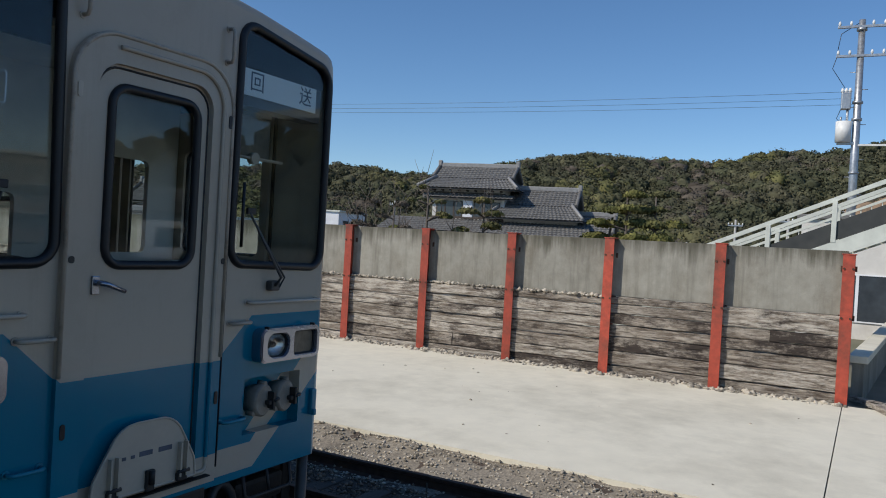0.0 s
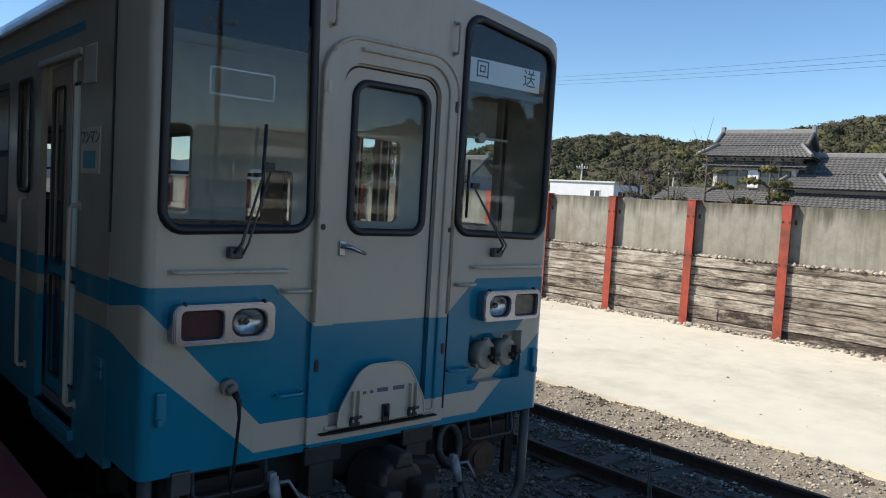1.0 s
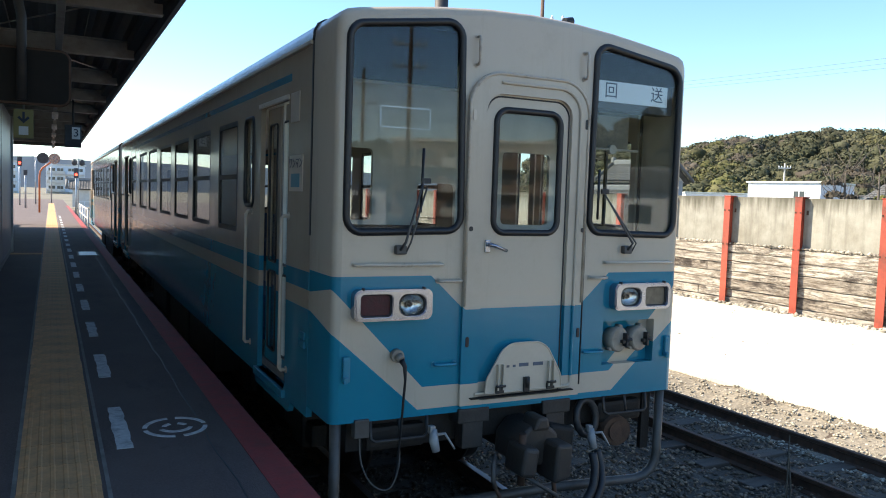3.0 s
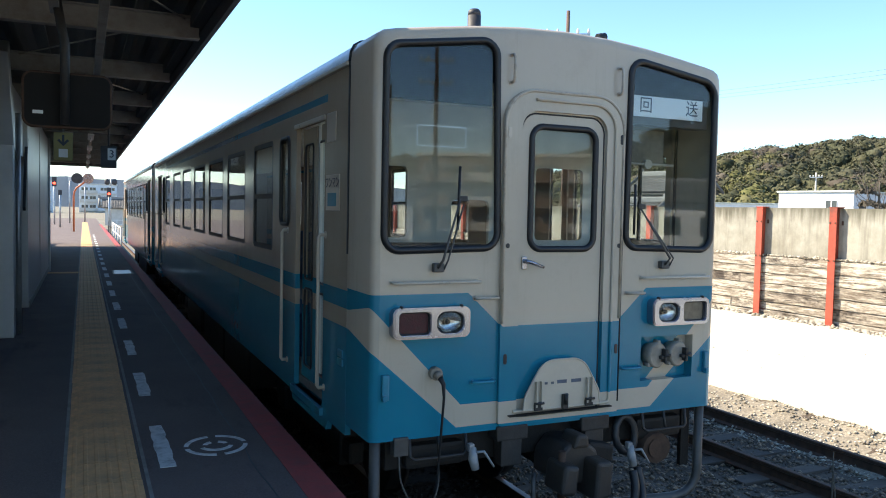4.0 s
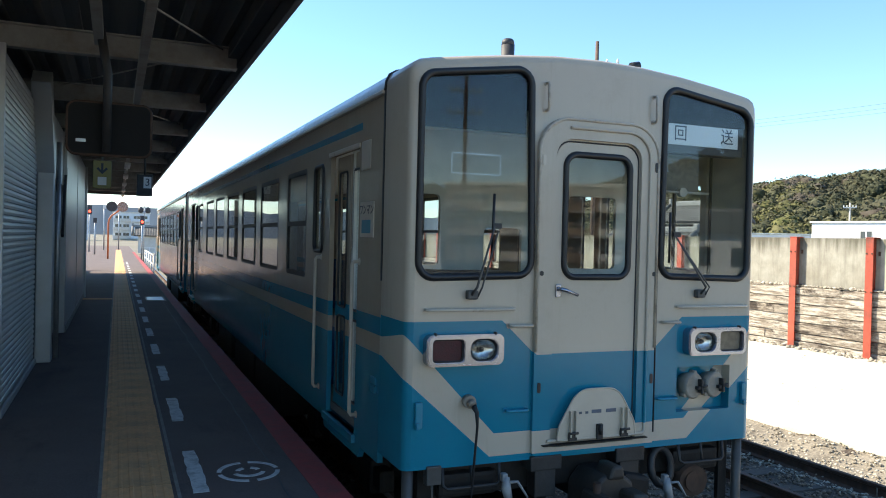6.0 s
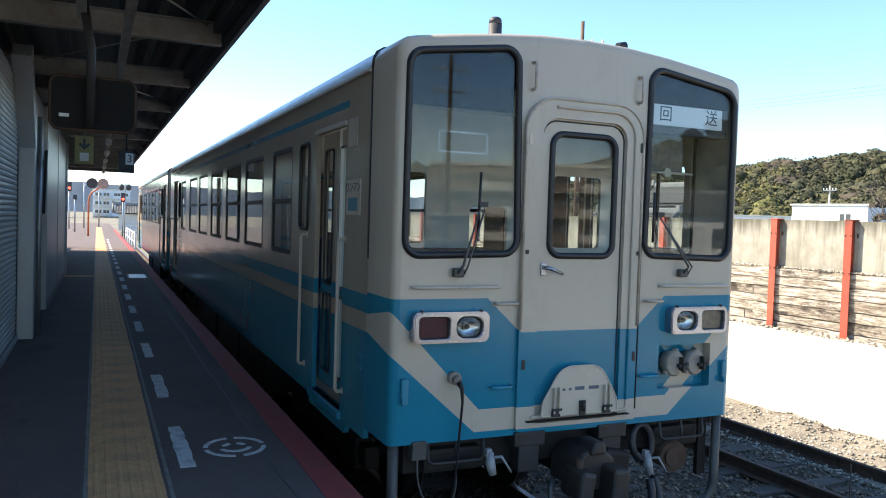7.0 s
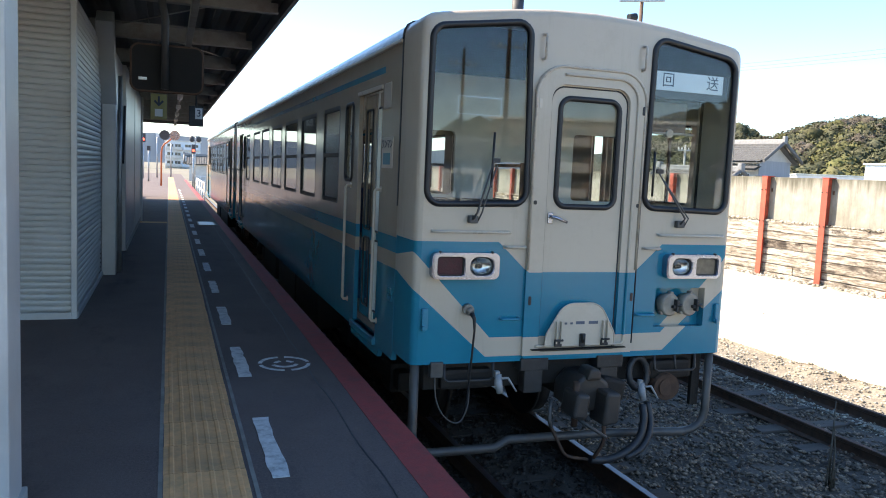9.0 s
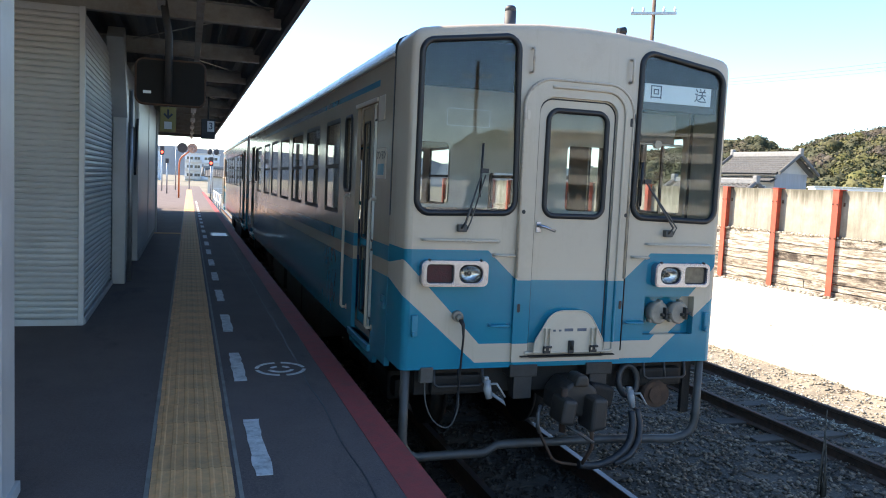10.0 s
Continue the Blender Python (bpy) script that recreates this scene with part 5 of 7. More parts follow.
side = thing("station_wall", "smooth grey-white panel wall of the station building", "wall", (-4, 12, 0), kind="structure")
part("panel", one(box, -4.3, -3.80, 9.2, 12.7, 0.0, CZ - 0.02, 0.008), PANELW, side)
part("panel", one(box, -4.3, -3.79, 12.71, 16.4, 0.0, CZ - 0.02, 0.008), PANELW, side)
part("dado", one(box, -3.795, -3.782, 9.2, 16.4, 0.0, 0.10, 0.004), BEAM, side)
part("end_trim", one(box, -3.81, -3.74, 16.4, 16.52, 0.0, CZ - 0.02, 0.006), PANELW, side)
part("lintel", one(box, -4.3, -3.86, 6.4, 9.2, 2.35, CZ - 0.02, 0.008), PANELW, side)
part("back_wall", one(box, -7.3, -7.2, -2.6, 33, 0.0, CZ + 0.2), PANELW, side)
part("cross_wall", one(box, -7.2, -4.3, 9.2, 9.32, 0.0, CZ - 0.02), BEAM, side)
part("door_leaf", one(box, -4.25, -4.21, 7.3, 9.18, 0.0, 1.15, 0.006), DARK, side, "dark lower door panel")
part("door_leaf", one(box, -4.25, -4.21, 7.3, 9.18, 1.17, 2.3, 0.006), GREYIRON, side)
bm = bmesh.new()
tmp = bmesh.new()
box(tmp, -3.84, -3.80, -0.05, 0.05, -0.65, 0.65, 0.004)
join(bm, tmp, Matrix.Translation((0, 9.0, 2.1)) @ Matrix.Rotation(radians(-32), 4, "X"))
part("slanted_trim", bm, DARK, side, "dark slanted frame strip")

pil = thing("white_column", "white painted square column beside the platform", "column", (-3.9, -1.55, 0))
part("shaft", one(box, -4.13, -3.73, -1.75, -1.45, 0.0, CZ - 0.02, 0.015), PANELW, pil)
part("foot", one(box, -4.15, -3.71, -1.77, -1.43, 0.0, 0.06, 0.006), PANELW, pil)

mir = thing("hanging_mirror", "back of a dark rounded mirror hung from a pipe", "platform mirror", (-3.12, 2.1, 2.4))
bm = bmesh.new()
plate(bm, rect(-3.415, -2.825, 2.23, 2.62, 0.06, 5), [], 2.11, 2.16)
part("mirror_back", bm, surface("matt_black_back", (0.010, 0.009, 0.008), 0.95, 0, 0.4, 8, bump=0.2), mir)
bm = bmesh.new()
tube(bm, [(p[0], 2.13, p[1]) for p in rect(-3.42, -2.82, 2.225, 2.625, 0.065, 5)], 0.016, 6, True)
part("mirror_rim", bm, RUST, mir, "dull brown rim")
bm = bmesh.new()
tube(bm, [(-3.20, 2.06, CZ - 0.02), (-3.16, 2.05, 2.95), (-3.14, 2.05, 2.85), (-3.14, 2.06, 2.24)], 0.035, 10)
part("pipe", bm, GREYIRON, mir, "grey hanging pipe")
part("mirror_label", one(box, -3.36, -3.29, 2.104, 2.11, 2.315, 2.34), STEEL, mir)

YSIGN = surface("sign_yellow", (0.26, 0.22, 0.08), 0.5, 0, 0.06, 4, bump=0)
ys = thing("exit_sign", "small yellow hanging sign with a dark arrow", "sign", (-3.23, 5.98, 2.3))
part("sign_panel", one(box, -3.34, -3.13, 5.97, 6.0, 2.16, 2.50, 0.004), YSIGN, ys)
part("sign_square", one(box, -3.285, -3.185, 5.965, 5.97, 2.2, 2.30), WHITE, ys)
bm = bmesh.new()
plate(bm, [Vector(p) for p in ((-3.30, 2.40), (-3.235, 2.335), (-3.17, 2.40), (-3.19, 2.42), (-3.222, 2.385), (-3.222, 2.47), (-3.248, 2.47), (-3.248, 2.385), (-3.28, 2.42))], [], 5.964, 5.97)
part("arrow", bm, INK, ys)
part("hanger", one(tube, [(-3.235, 5.985, 2.5), (-3.235, 5.985, CZ)], 0.012, 6), STEEL, ys)

ns = thing("track_sign", "dark hanging box sign with a white number 3", "sign", (-2.58, 11.4, 2.5))
part("sign_box", one(box, -2.72, -2.44, 11.48, 11.6, 2.33, 2.74, 0.01), DARK, ns)
fp = part("sign_face", one(box, -2.60, -2.46, 11.474, 11.48, 2.48, 2.70), WHITE, ns)
letters("sign_number", "3", 0.2, pose(-2.53, 11.472, 2.59, 90, 0, 0), INK, fp, "dark number 3")
part("hanger", one(tube, [(-2.58, 11.54, 2.74), (-2.58, 11.54, CZ)], 0.02, 6), DARK, ns)

# ---------- tactile paving ----------
tac = thing("tactile_paving", "yellow tactile warning blocks worn pale in places", "tactile paving", (-2.91, 10, 0), kind="structure")
bm = bmesh.new()
box(bm, -0.206, 0.206, -0.206, 0.206, -0.01, 0.004, 0.0)
for i in range(6):
    x = -0.165 + 0.066 * i
    lo = [bm.verts.new((x + p * 0.015, q * 0.2055, 0.004)) for p, q in ((-1, -1), (1, -1), (1, 1), (-1, 1))]
    hi = [bm.verts.new((x + p * 0.008, q * 0.2045, 0.0085)) for p, q in ((-1, -1), (1, -1), (1, 1), (-1, 1))]
    bm.faces.new(hi)
    for k in range(4):
        bm.faces.new((lo[k], lo[(k + 1) % 4], hi[(k + 1) % 4], hi[k]))
blk = mesh_of(bm, "block", YELLOW)
for k in range(200):
    o = part("block", blk, YELLOW, tac)
    y = -9.8 + 0.415 * k
    o.location = (-2.905 + RNG.uniform(-0.003, 0.003), y, 0.0006 * RNG.uniform(-1, 1))
    o.rotation_euler = (0, 0, 0.0015 * RNG.uniform(-1, 1))
for x in (-3.135, -2.678):
    part("border", one(box, x, x + 0.022, -9.8, 73.0, -0.01, 0.003), KERB, tac, "pale mortar border strip")
for k in range(2):
    part("block", blk, YELLOW, tac).location = (-3.33 - 0.415 * k, 15.95, 0)

# ---------- things at the far end of the platform ----------
ORANGE = surface("orange_paint", (0.55, 0.14, 0.05), 0.5, 0, 0.15, 5, bump=0.05)
mp = thing("mirror_pole", "orange bent pole carrying two round mirrors", "platform mirror", (-3.54, 46.5, 0))
part("pole", one(tube, [(-3.54, 46.5, 0), (-3.54, 46.5, 2.1), (-3.50, 46.5, 2.38), (-3.38, 46.5, 2.6), (-3.15, 46.5, 2.78), (-2.95, 46.5, 2.95)], 0.055, 10), ORANGE, mp)
for dx, m in ((0.0, DARK), (0.60, CHROME)):
    part("mirror_disc", one(tube, [(-3.36 + dx, 46.34, 3.16), (-3.36 + dx, 46.40, 3.17), (-3.36 + dx, 46.48, 3.18)], [0.31, 0.31, 0.16], 20), m, mp, "round convex mirror")
REDL = lit("signal_red", (1.0, 0.05, 0.03), 4.0)


def signal(x, y, h, z0):
    s = thing("railway_signal", "railway signal post with a red lamp lit", "railway signal", (x, y, z0))
    part("mast", one(tube, [(x, y, z0), (x, y, h)], 0.06, 8), STEEL, s)
    part("head", one(box, x - 0.17, x + 0.17, y - 0.1, y + 0.08, h - 0.5, h + 0.25, 0.05), DARK, s)
    part("lamp", one(tube, [(x, y - 0.12, h - 0.25), (x, y - 0.10, h - 0.25)], 0.10, 12), REDL, s, "lit red signal lamp")


signal(-1.2, 62, 2.74, -0.9)
signal(-5.1, 64, 3.5, -0.9)
tw = thing("twin_lamp_post", "slim post with two dark round lamp heads", "lamp post", (-1.0, 64, -0.9))
part("mast", one(tube, [(-1.0, 64, -0.9), (-1.0, 64, 3.9)], 0.04, 8), STEEL, tw)
part("arm", one(box, -1.40, -0.60, 63.96, 64.04, 3.70, 3.76, 0.01), STEEL, tw)
for x in (-1.28, -0.72):
    part("lamp_head", one(tube, [(x, 64, 3.72), (x, 64, 3.60), (x, 64, 3.35), (x, 64, 3.24)], [0.06, 0.20, 0.20, 0.09], 14), DARK, tw)
for x, y, h in ((-5.2, 50, 5.2), (-4.5, 56, 2.6), (-4.1, 70, 4.0), (-2.9, 74, 3.6), (-5.9, 60, 3.0)):
    p = thing("far_pole", "slim grey post at the platform end", "post", (x, y, 0), "posts at the platform end")
    part("shaft", one(tube, [(x, y, -0.02), (x, y, h)], 0.06, 8), STEEL, p)
    part("cap", one(box, x - 0.12, x + 0.12, y - 0.06, y + 0.06, h - 0.35, h, 0.01), WHITE if h > 3.5 else DARK, p)
pr = thing("platform_end_rail", "white pipe railing along the platform end ramp", "railing", (-1.35, 36, 0))
for y in (34.6, 37.6, 40.6, 43.6, 46.6):
    part("rail_post", one(tube, [(-1.42, y, -0.9), (-1.42, y, 0.55)], 0.035, 8), WHITE, pr)
for z in (0.12, 0.55):
    part("rail_bar", one(tube, [(-1.42, 34.6, z), (-1.42, 46.6, z)], 0.035, 8), WHITE, pr)
fn = thing("far_fence", "low pale fence beside the tracks", "fence", (1.0, 70, -0.9))
for k in range(14):
    part("fence_post", one(box, -0.8 + 0.5 * k, -0.72 + 0.5 * k, 72, 72.08, -1.2, 0.3, 0.01), WHITE, fn)
for z in (-0.2, 0.2):
    part("fence_rail", one(box, -1.0, 6.2, 72.08, 72.12, z, z + 0.08, 0.004), WHITE, fn)

# ---------- beyond the yard ----------
EYE = Vector((-2.8, -4.0, 1.6))


def spot(az, dist, z=0.0):
    a = radians(az)
    return Vector((EYE.x + dist * math.sin(a), EYE.y + dist * math.cos(a), z))


LEAFMATS = {}


def foliage(name, dark, light, scale=0.16):
    """Leaves whose tint changes from crown to crown, and a little from spray to spray."""
    m, nt, b = bare(name)
    f = fog(nt, scale, 2.0)
    g = fog(nt, scale * 0.22, 3.0)
    col = mix(nt, ramp(nt, f, 0.36, 0.64), dark, light)
    col = mix(nt, M(nt, "MULTIPLY", ramp(nt, g, 0.45, 0.65), 0.40), col, (0.115, 0.100, 0.074))
    r = nt.nodes.new("ShaderNodeNewGeometry").outputs["Random Per Island"]
    col = mix(nt, 1.0, col, M(nt, "ADD", M(nt, "MULTIPLY", r, 0.5), 0.75), "MULTIPLY")
    nt.links.new(col, b.inputs["Base Color"])
    b.inputs["Roughness"].default_value = 0.8
    b.inputs["Specular IOR Level"].default_value = 0.1
    bp = nt.nodes.new("ShaderNodeBump")
    bp.inputs["Strength"].default_value, bp.inputs["Distance"].default_value = 0.5, 0.25
    nt.links.new(fog(nt, 3.2, 4.0), bp.inputs["Height"])
    nt.links.new(bp.outputs[0], b.inputs["Normal"])
    return m


WOODS = foliage("hill_trees", (0.046, 0.050, 0.029), (0.088, 0.092, 0.054), 0.30)
OLIVE = foliage("olive_trees", (0.068, 0.069, 0.039), (0.118, 0.114, 0.066), 0.30)
BAMBOO = foliage("hill_bamboo", (0.084, 0.088, 0.035), (0.150, 0.143, 0.060), 0.3)
BAREWOOD = foliage("bare_trees", (0.070, 0.058, 0.046), (0.135, 0.115, 0.092), 0.3)
PINE = foliage("pine_needles", (0.075, 0.082, 0.026), (0.20, 0.19, 0.064), 0.8)
HILLSOIL = surface("hill_soil", (0.035, 0.040, 0.018), 0.95, 0, 0.4, 0.08, stain=(0.09, 0.075, 0.05), stain_amt=0.6, stain_scale=0.03, bump=0.6, bump_scale=0.5)
BARK = surface("bark", (0.12, 0.10, 0.085), 0.9, 0, 0.4, 6, bump=0.6, bump_scale=14)
TILE = surface("grey_roof_tile", (0.150, 0.146, 0.140), 0.68, 0, 0.22, 3, stain=(0.20, 0.20, 0.20), stain_amt=0.4, bump=0.15, per_island=0.25)
RIDGETILE = surface("ridge_tile", (0.27, 0.265, 0.26), 0.5, 0, 0.2, 6, stain=(0.2, 0.2, 0.2), stain_amt=0.5, bump=0.2)
PLASTER = surface("white_plaster", (0.62, 0.60, 0.56), 0.85, 0, 0.08, 2, stain=(0.4, 0.37, 0.33), stain_amt=0.4, bump=0.1)
DWOOD = surface("dark_house_wood", (0.07, 0.055, 0.045), 0.8, 0, 0.3, 5, bump=0.3)
HWIN = surface("house_window", (0.05, 0.06, 0.07), 0.12, 0, 0.2, 2, bump=0.05)
CLAD = surface("white_cladding", (0.74, 0.75, 0.77), 0.55, 0, 0.05, 1.5, stain=(0.55, 0.55, 0.55), stain_amt=0.3, bump=0.05)
BRICKW = surface("brown_wall", (0.26, 0.19, 0.15), 0.85, 0, 0.12, 1.5, bump=0.1)
# pale blue-white far wall with distance haze mixed into its colour
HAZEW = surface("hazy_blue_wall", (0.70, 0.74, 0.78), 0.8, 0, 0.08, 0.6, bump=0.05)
BLUEG = surface("pale_blue_steel", (0.60, 0.62, 0.55), 0.5, 0, 0.1, 3, stain=(0.35, 0.36, 0.34), stain_amt=0.35, bump=0.05)

# hill: crest height in degrees above the eye, by bearing
CREST = [(28, 2.6), (34, 3.2), (38, 3.8), (39.5, 4.1), (40.3, 4.2), (41.5, 3.5), (42.4, 3.55), (44.5, 4.3), (47.3, 4.75), (50, 4.9), (53, 5.4), (55.3, 5.3), (57.5, 5.05), (60, 5.1), (66, 6.25), (71, 7.1), (76, 6.75), (80, 6.55), (84, 7.5), (87, 7.5), (91, 8.2), (100, 8.6), (112, 7.8), (122, 7.4), (132, 7.2), (136, 6.7), (139, 5.4), (143, 4.1), (150, 3.5), (165, 3.2)]
RIDGE = 255.0


def crest(az):
    return float(np.interp(az, [c[0] for c in CREST], [c[1] for c in CREST]))


def hill_z(az, d):
    top = 1.6 + RIDGE * math.tan(radians(crest(az))) - 4.5
    t = max(0.0, min(1.0, (d - 120) / (RIDGE - 120)))
    s = t * t * (3 - 2 * t)
    if d > RIDGE:
        s = 1 - (d - RIDGE) / 160
    w = noise.noise(Vector((az * 0.12, d * 0.02, 0))) * 3.5 * t * (1 - t) * 4 * 0.6
    return -1.1 + (top + 1.1) * s + w


bm = bmesh.new()
rows = []
for i in range(138):
    az = 28 + i
    rows.append([bm.verts.new(spot(az, d, hill_z(az, d))) for d in np.linspace(115, 340, 30)])
for a, b in zip(rows, rows[1:]):
    for j in range(29):
        bm.faces.new((a[j], a[j + 1], b[j + 1], b[j])).smooth = True
solo("hill", bm, HILLSOIL, "wooded hillside behind the town", "hill", kind="structure")


def clumps(rg, centres, radii, count, size, squash=0.8, near=0.55):
    """Small leaf sprays in uneven clusters round each centre."""
    n = len(centres)
    c = np.repeat(centres, count, 0)
    r = np.repeat(radii, count)[:, None]
    u = rg.normal(size=(n * count, 3))
    u /= np.linalg.norm(u, axis=1)[:, None]
    u[:, 2] = np.abs(u[:, 2]) * 1.15 - 0.30
    p = c + u * r * (near + 0.5 * rg.rand(n * count, 1)) * np.array((1, 1, squash))
    s = (size * (0.6 + 0.8 * rg.rand(n * count)))[:, None]
    nrm = u + rg.normal(size=u.shape) * 0.38
    nrm /= np.linalg.norm(nrm, axis=1)[:, None]
    t = np.cross(nrm, rg.normal(size=u.shape))
    t /= np.linalg.norm(t, axis=1)[:, None]
    b = np.cross(nrm, t)
    v = np.stack((p - t * s, p + b * s * 0.7, p + t * s, p - b * s * 0.7), 1).reshape(-1, 3)
    f = np.arange(len(v)).reshape(-1, 4)
    return v, f


def crown_shapes():
    """A few lumpy crowns, each pushed in and out unevenly."""
    out = []
    for k in range(6):
        t = bmesh.new()
        bmesh.ops.create_icosphere(t, subdivisions=1, radius=1.0)
        t.verts.index_update()
        rg = random.Random(k)
        v = []
        for q in t.verts:
            p = q.co + Vector((k * 7.3, 0, 0))
            s = 0.84 + 0.36 * noise.noise(p * 1.7) + 0.30 * noise.noise(p * 4.1) + rg.uniform(-0.15, 0.15)
            v.append((q.co * s)[:])
        out.append((np.array(v), np.array([[w.index for w in f.verts] for f in t.faces])))
        t.free()
    return out


CROWNS = crown_shapes()


def forest(name, label, mat, n, pick, height, count, size, seed):
    rg = np.random.RandomState(seed)
    cs, rs = [], []
    while len(cs) < n:
        az, d = pick(rg)
        h = height * (0.55 + 0.9 * rg.rand())
        p = spot(az, d, hill_z(az, d) + h * 0.45)
        cs.append(p[:])
        rs.append(h * 0.55)
    vs, fs, base = [], [], 0
    for c, r in zip(cs, rs):
        cv, cf = CROWNS[rg.randint(6)]
        a = rg.rand() * 6.28
        m = np.array(((math.cos(a), -math.sin(a), 0), (math.sin(a), math.cos(a), 0), (0, 0, 1))) * r * 0.86 * np.array((0.9 + 0.3 * rg.rand(), 0.9 + 0.3 * rg.rand(), 0.75 + 0.45 * rg.rand()))
        vs.append(cv @ m.T + np.array(c))
        fs.append(cf + base)
        base += len(cv)
    me = soup(name, np.concatenate(vs), np.concatenate(fs), mat)
    ob = solo(name, me, mat, label, "trees", kind="stuff")
    if count:
        v, f = clumps(rg, np.array(cs), np.array(rs), count, size, 0.85, 0.68)
        solo(name + "_leaves", soup(name, v, f, mat), mat, "leaf sprays of the " + label, "leaves", kind="stuff")
    return ob


def band(rg, lo, hi, d0=124, d1=262):
    return lo + (hi - lo) * rg.rand(), d0 + (d1 - d0) * rg.rand()


def patch(rg, lo, hi, key, level):
    while True:
        az, d = band(rg, lo, hi)
        if noise.noise(Vector((az * 0.16 + key, d * 0.035, key))) > level:
            return az, d


forest("hill_woods", "dark green evergreen woods covering the hill", WOODS, 3400, lambda rg: band(rg, 33, 96), 3.6, 130, 0.34, 11)
forest("olive_woods", "lighter olive-green trees scattered over the hill", OLIVE, 1800, lambda rg: band(rg, 33, 96), 3.5, 130, 0.34, 16)
forest("crest_woods", "treetops along the crest of the hill", WOODS, 520, lambda rg: band(rg, 33, 96, 246, 260), 3.4, 130, 0.30, 12)
forest("bamboo_grove", "yellow-green bamboo patches on the hillside", BAMBOO, 560, lambda rg: patch(rg, 36, 84, 3.0, 0.18), 4.0, 140, 0.32, 13)
forest("bare_woods", "leafless brown tree patches on the hillside", BAREWOOD, 660, lambda rg: patch(rg, 36, 96, 9.0, 0.15), 3.8, 150, 0.24, 14)
forest("side_woods", "woods on the hill beside the line", WOODS, 700, lambda rg: band(rg, 96, 160), 7.0, 0, 1.2, 15)
bm = bmesh.new()
rows = []
for az in np.linspace(86.0, 95, 28):
    rows.append([bm.verts.new(spot(az, d, hill_z(az, d) + 4.4 * min(1.0, (az - 86.0) / 3.2) * min(1.0, (186.5 - d) / 9) + 1.1 * noise.noise(Vector((az * 1.5, d * 0.3, 0))))) for d in np.linspace(150, 185, 8)])
for a, b in zip(rows, rows[1:]):
    for j in range(7):
        bm.faces.new((a[j], a[j + 1], b[j + 1], b[j]))
CUT = surface("bare_earth", (0.30, 0.20, 0.12), 0.95, 0, 0.3, 0.5, stain=(0.15, 0.11, 0.07), stain_amt=0.6, stain_scale=0.2, bump=0.5, bump_scale=1.5)
solo("earth_cutting", bm, CUT, "bare brown earth cutting on the hillside", "earth bank", kind="structure")

# distant hill beyond the platform end, aerial haze painted in as its blue colour
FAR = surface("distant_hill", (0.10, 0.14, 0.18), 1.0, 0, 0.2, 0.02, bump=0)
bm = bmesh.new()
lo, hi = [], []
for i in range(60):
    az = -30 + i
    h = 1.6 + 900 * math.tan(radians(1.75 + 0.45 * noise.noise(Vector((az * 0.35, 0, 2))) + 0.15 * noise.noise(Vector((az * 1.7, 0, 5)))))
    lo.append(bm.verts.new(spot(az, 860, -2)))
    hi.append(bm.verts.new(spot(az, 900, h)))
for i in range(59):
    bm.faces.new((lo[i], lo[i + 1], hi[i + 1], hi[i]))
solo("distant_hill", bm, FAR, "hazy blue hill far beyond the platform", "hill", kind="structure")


# ---------- houses ----------
def tiled(bm, a, b, c, d, pitch=0.30, course=0.32):
    """A tiled slope: a to b the eaves, d to c the ridge; rolls run up the slope in stepped courses."""
    a, b, c, d = (Vector(p) for p in (a, b, c, d))
    nrm = (b - a).cross(d - a).normalized()
    if nrm.z < 0:
        nrm = -nrm
    nu = max(2, int((b - a).length / pitch)) * 4
    nv = max(2, int((d - a).length / course))
    last = None
    for j in range(nv):
        lo_, hi_ = [], []
        for i in range(nu + 1):
            u = i / nu
            w = 0.045 * (0.5 + 0.5 * math.cos(2 * math.pi * i / 4))
            p0 = a.lerp(b, u).lerp(d.lerp(c, u), j / nv)
            p1 = a.lerp(b, u).lerp(d.lerp(c, u), (j + 1) / nv)
            lo_.append(bm.verts.new(p0 + nrm * (w + 0.045)))
            hi_.append(bm.verts.new(p1 + nrm * w))
        for i in range(nu):
            bm.faces.new((lo_[i], lo_[i + 1], hi_[i + 1], hi_[i]))
            if last:
                bm.faces.new((last[i], last[i + 1], lo_[i + 1], lo_[i]))
        last = hi_
    q = [bm.verts.new(p - nrm * 0.08) for p in (a, b, c, d)]
    bm.faces.new(q)


def framed(name, bm, mat, parent, base, label=""):
    ob = part(name, bm, mat, None, label)
    ob.parent = parent
    return ob


def house_window(h, x0, x1, y, z0, z1, n=2, mat=None):
    """A framed window on a wall that faces -y in the house's own axes."""
    w = framed("window", one(plate, rect(x0, x1, z0, z1), [rect(x0 + (x1 - x0) * k / n + 0.05, x0 + (x1 - x0) * (k + 1) / n - 0.05, z0 + 0.05, z1 - 0.05) for k in range(n)], y - 0.05, y + 0.02), DWOOD if mat is None else mat, h, None)
    for k in range(n):
        p = framed("pane", one(box, x0 + (x1 - x0) * k / n + 0.04, x0 + (x1 - x0) * (k + 1) / n - 0.04, y - 0.02, y - 0.005, z0 + 0.04, z1 - 0.04), HWIN, w, None)


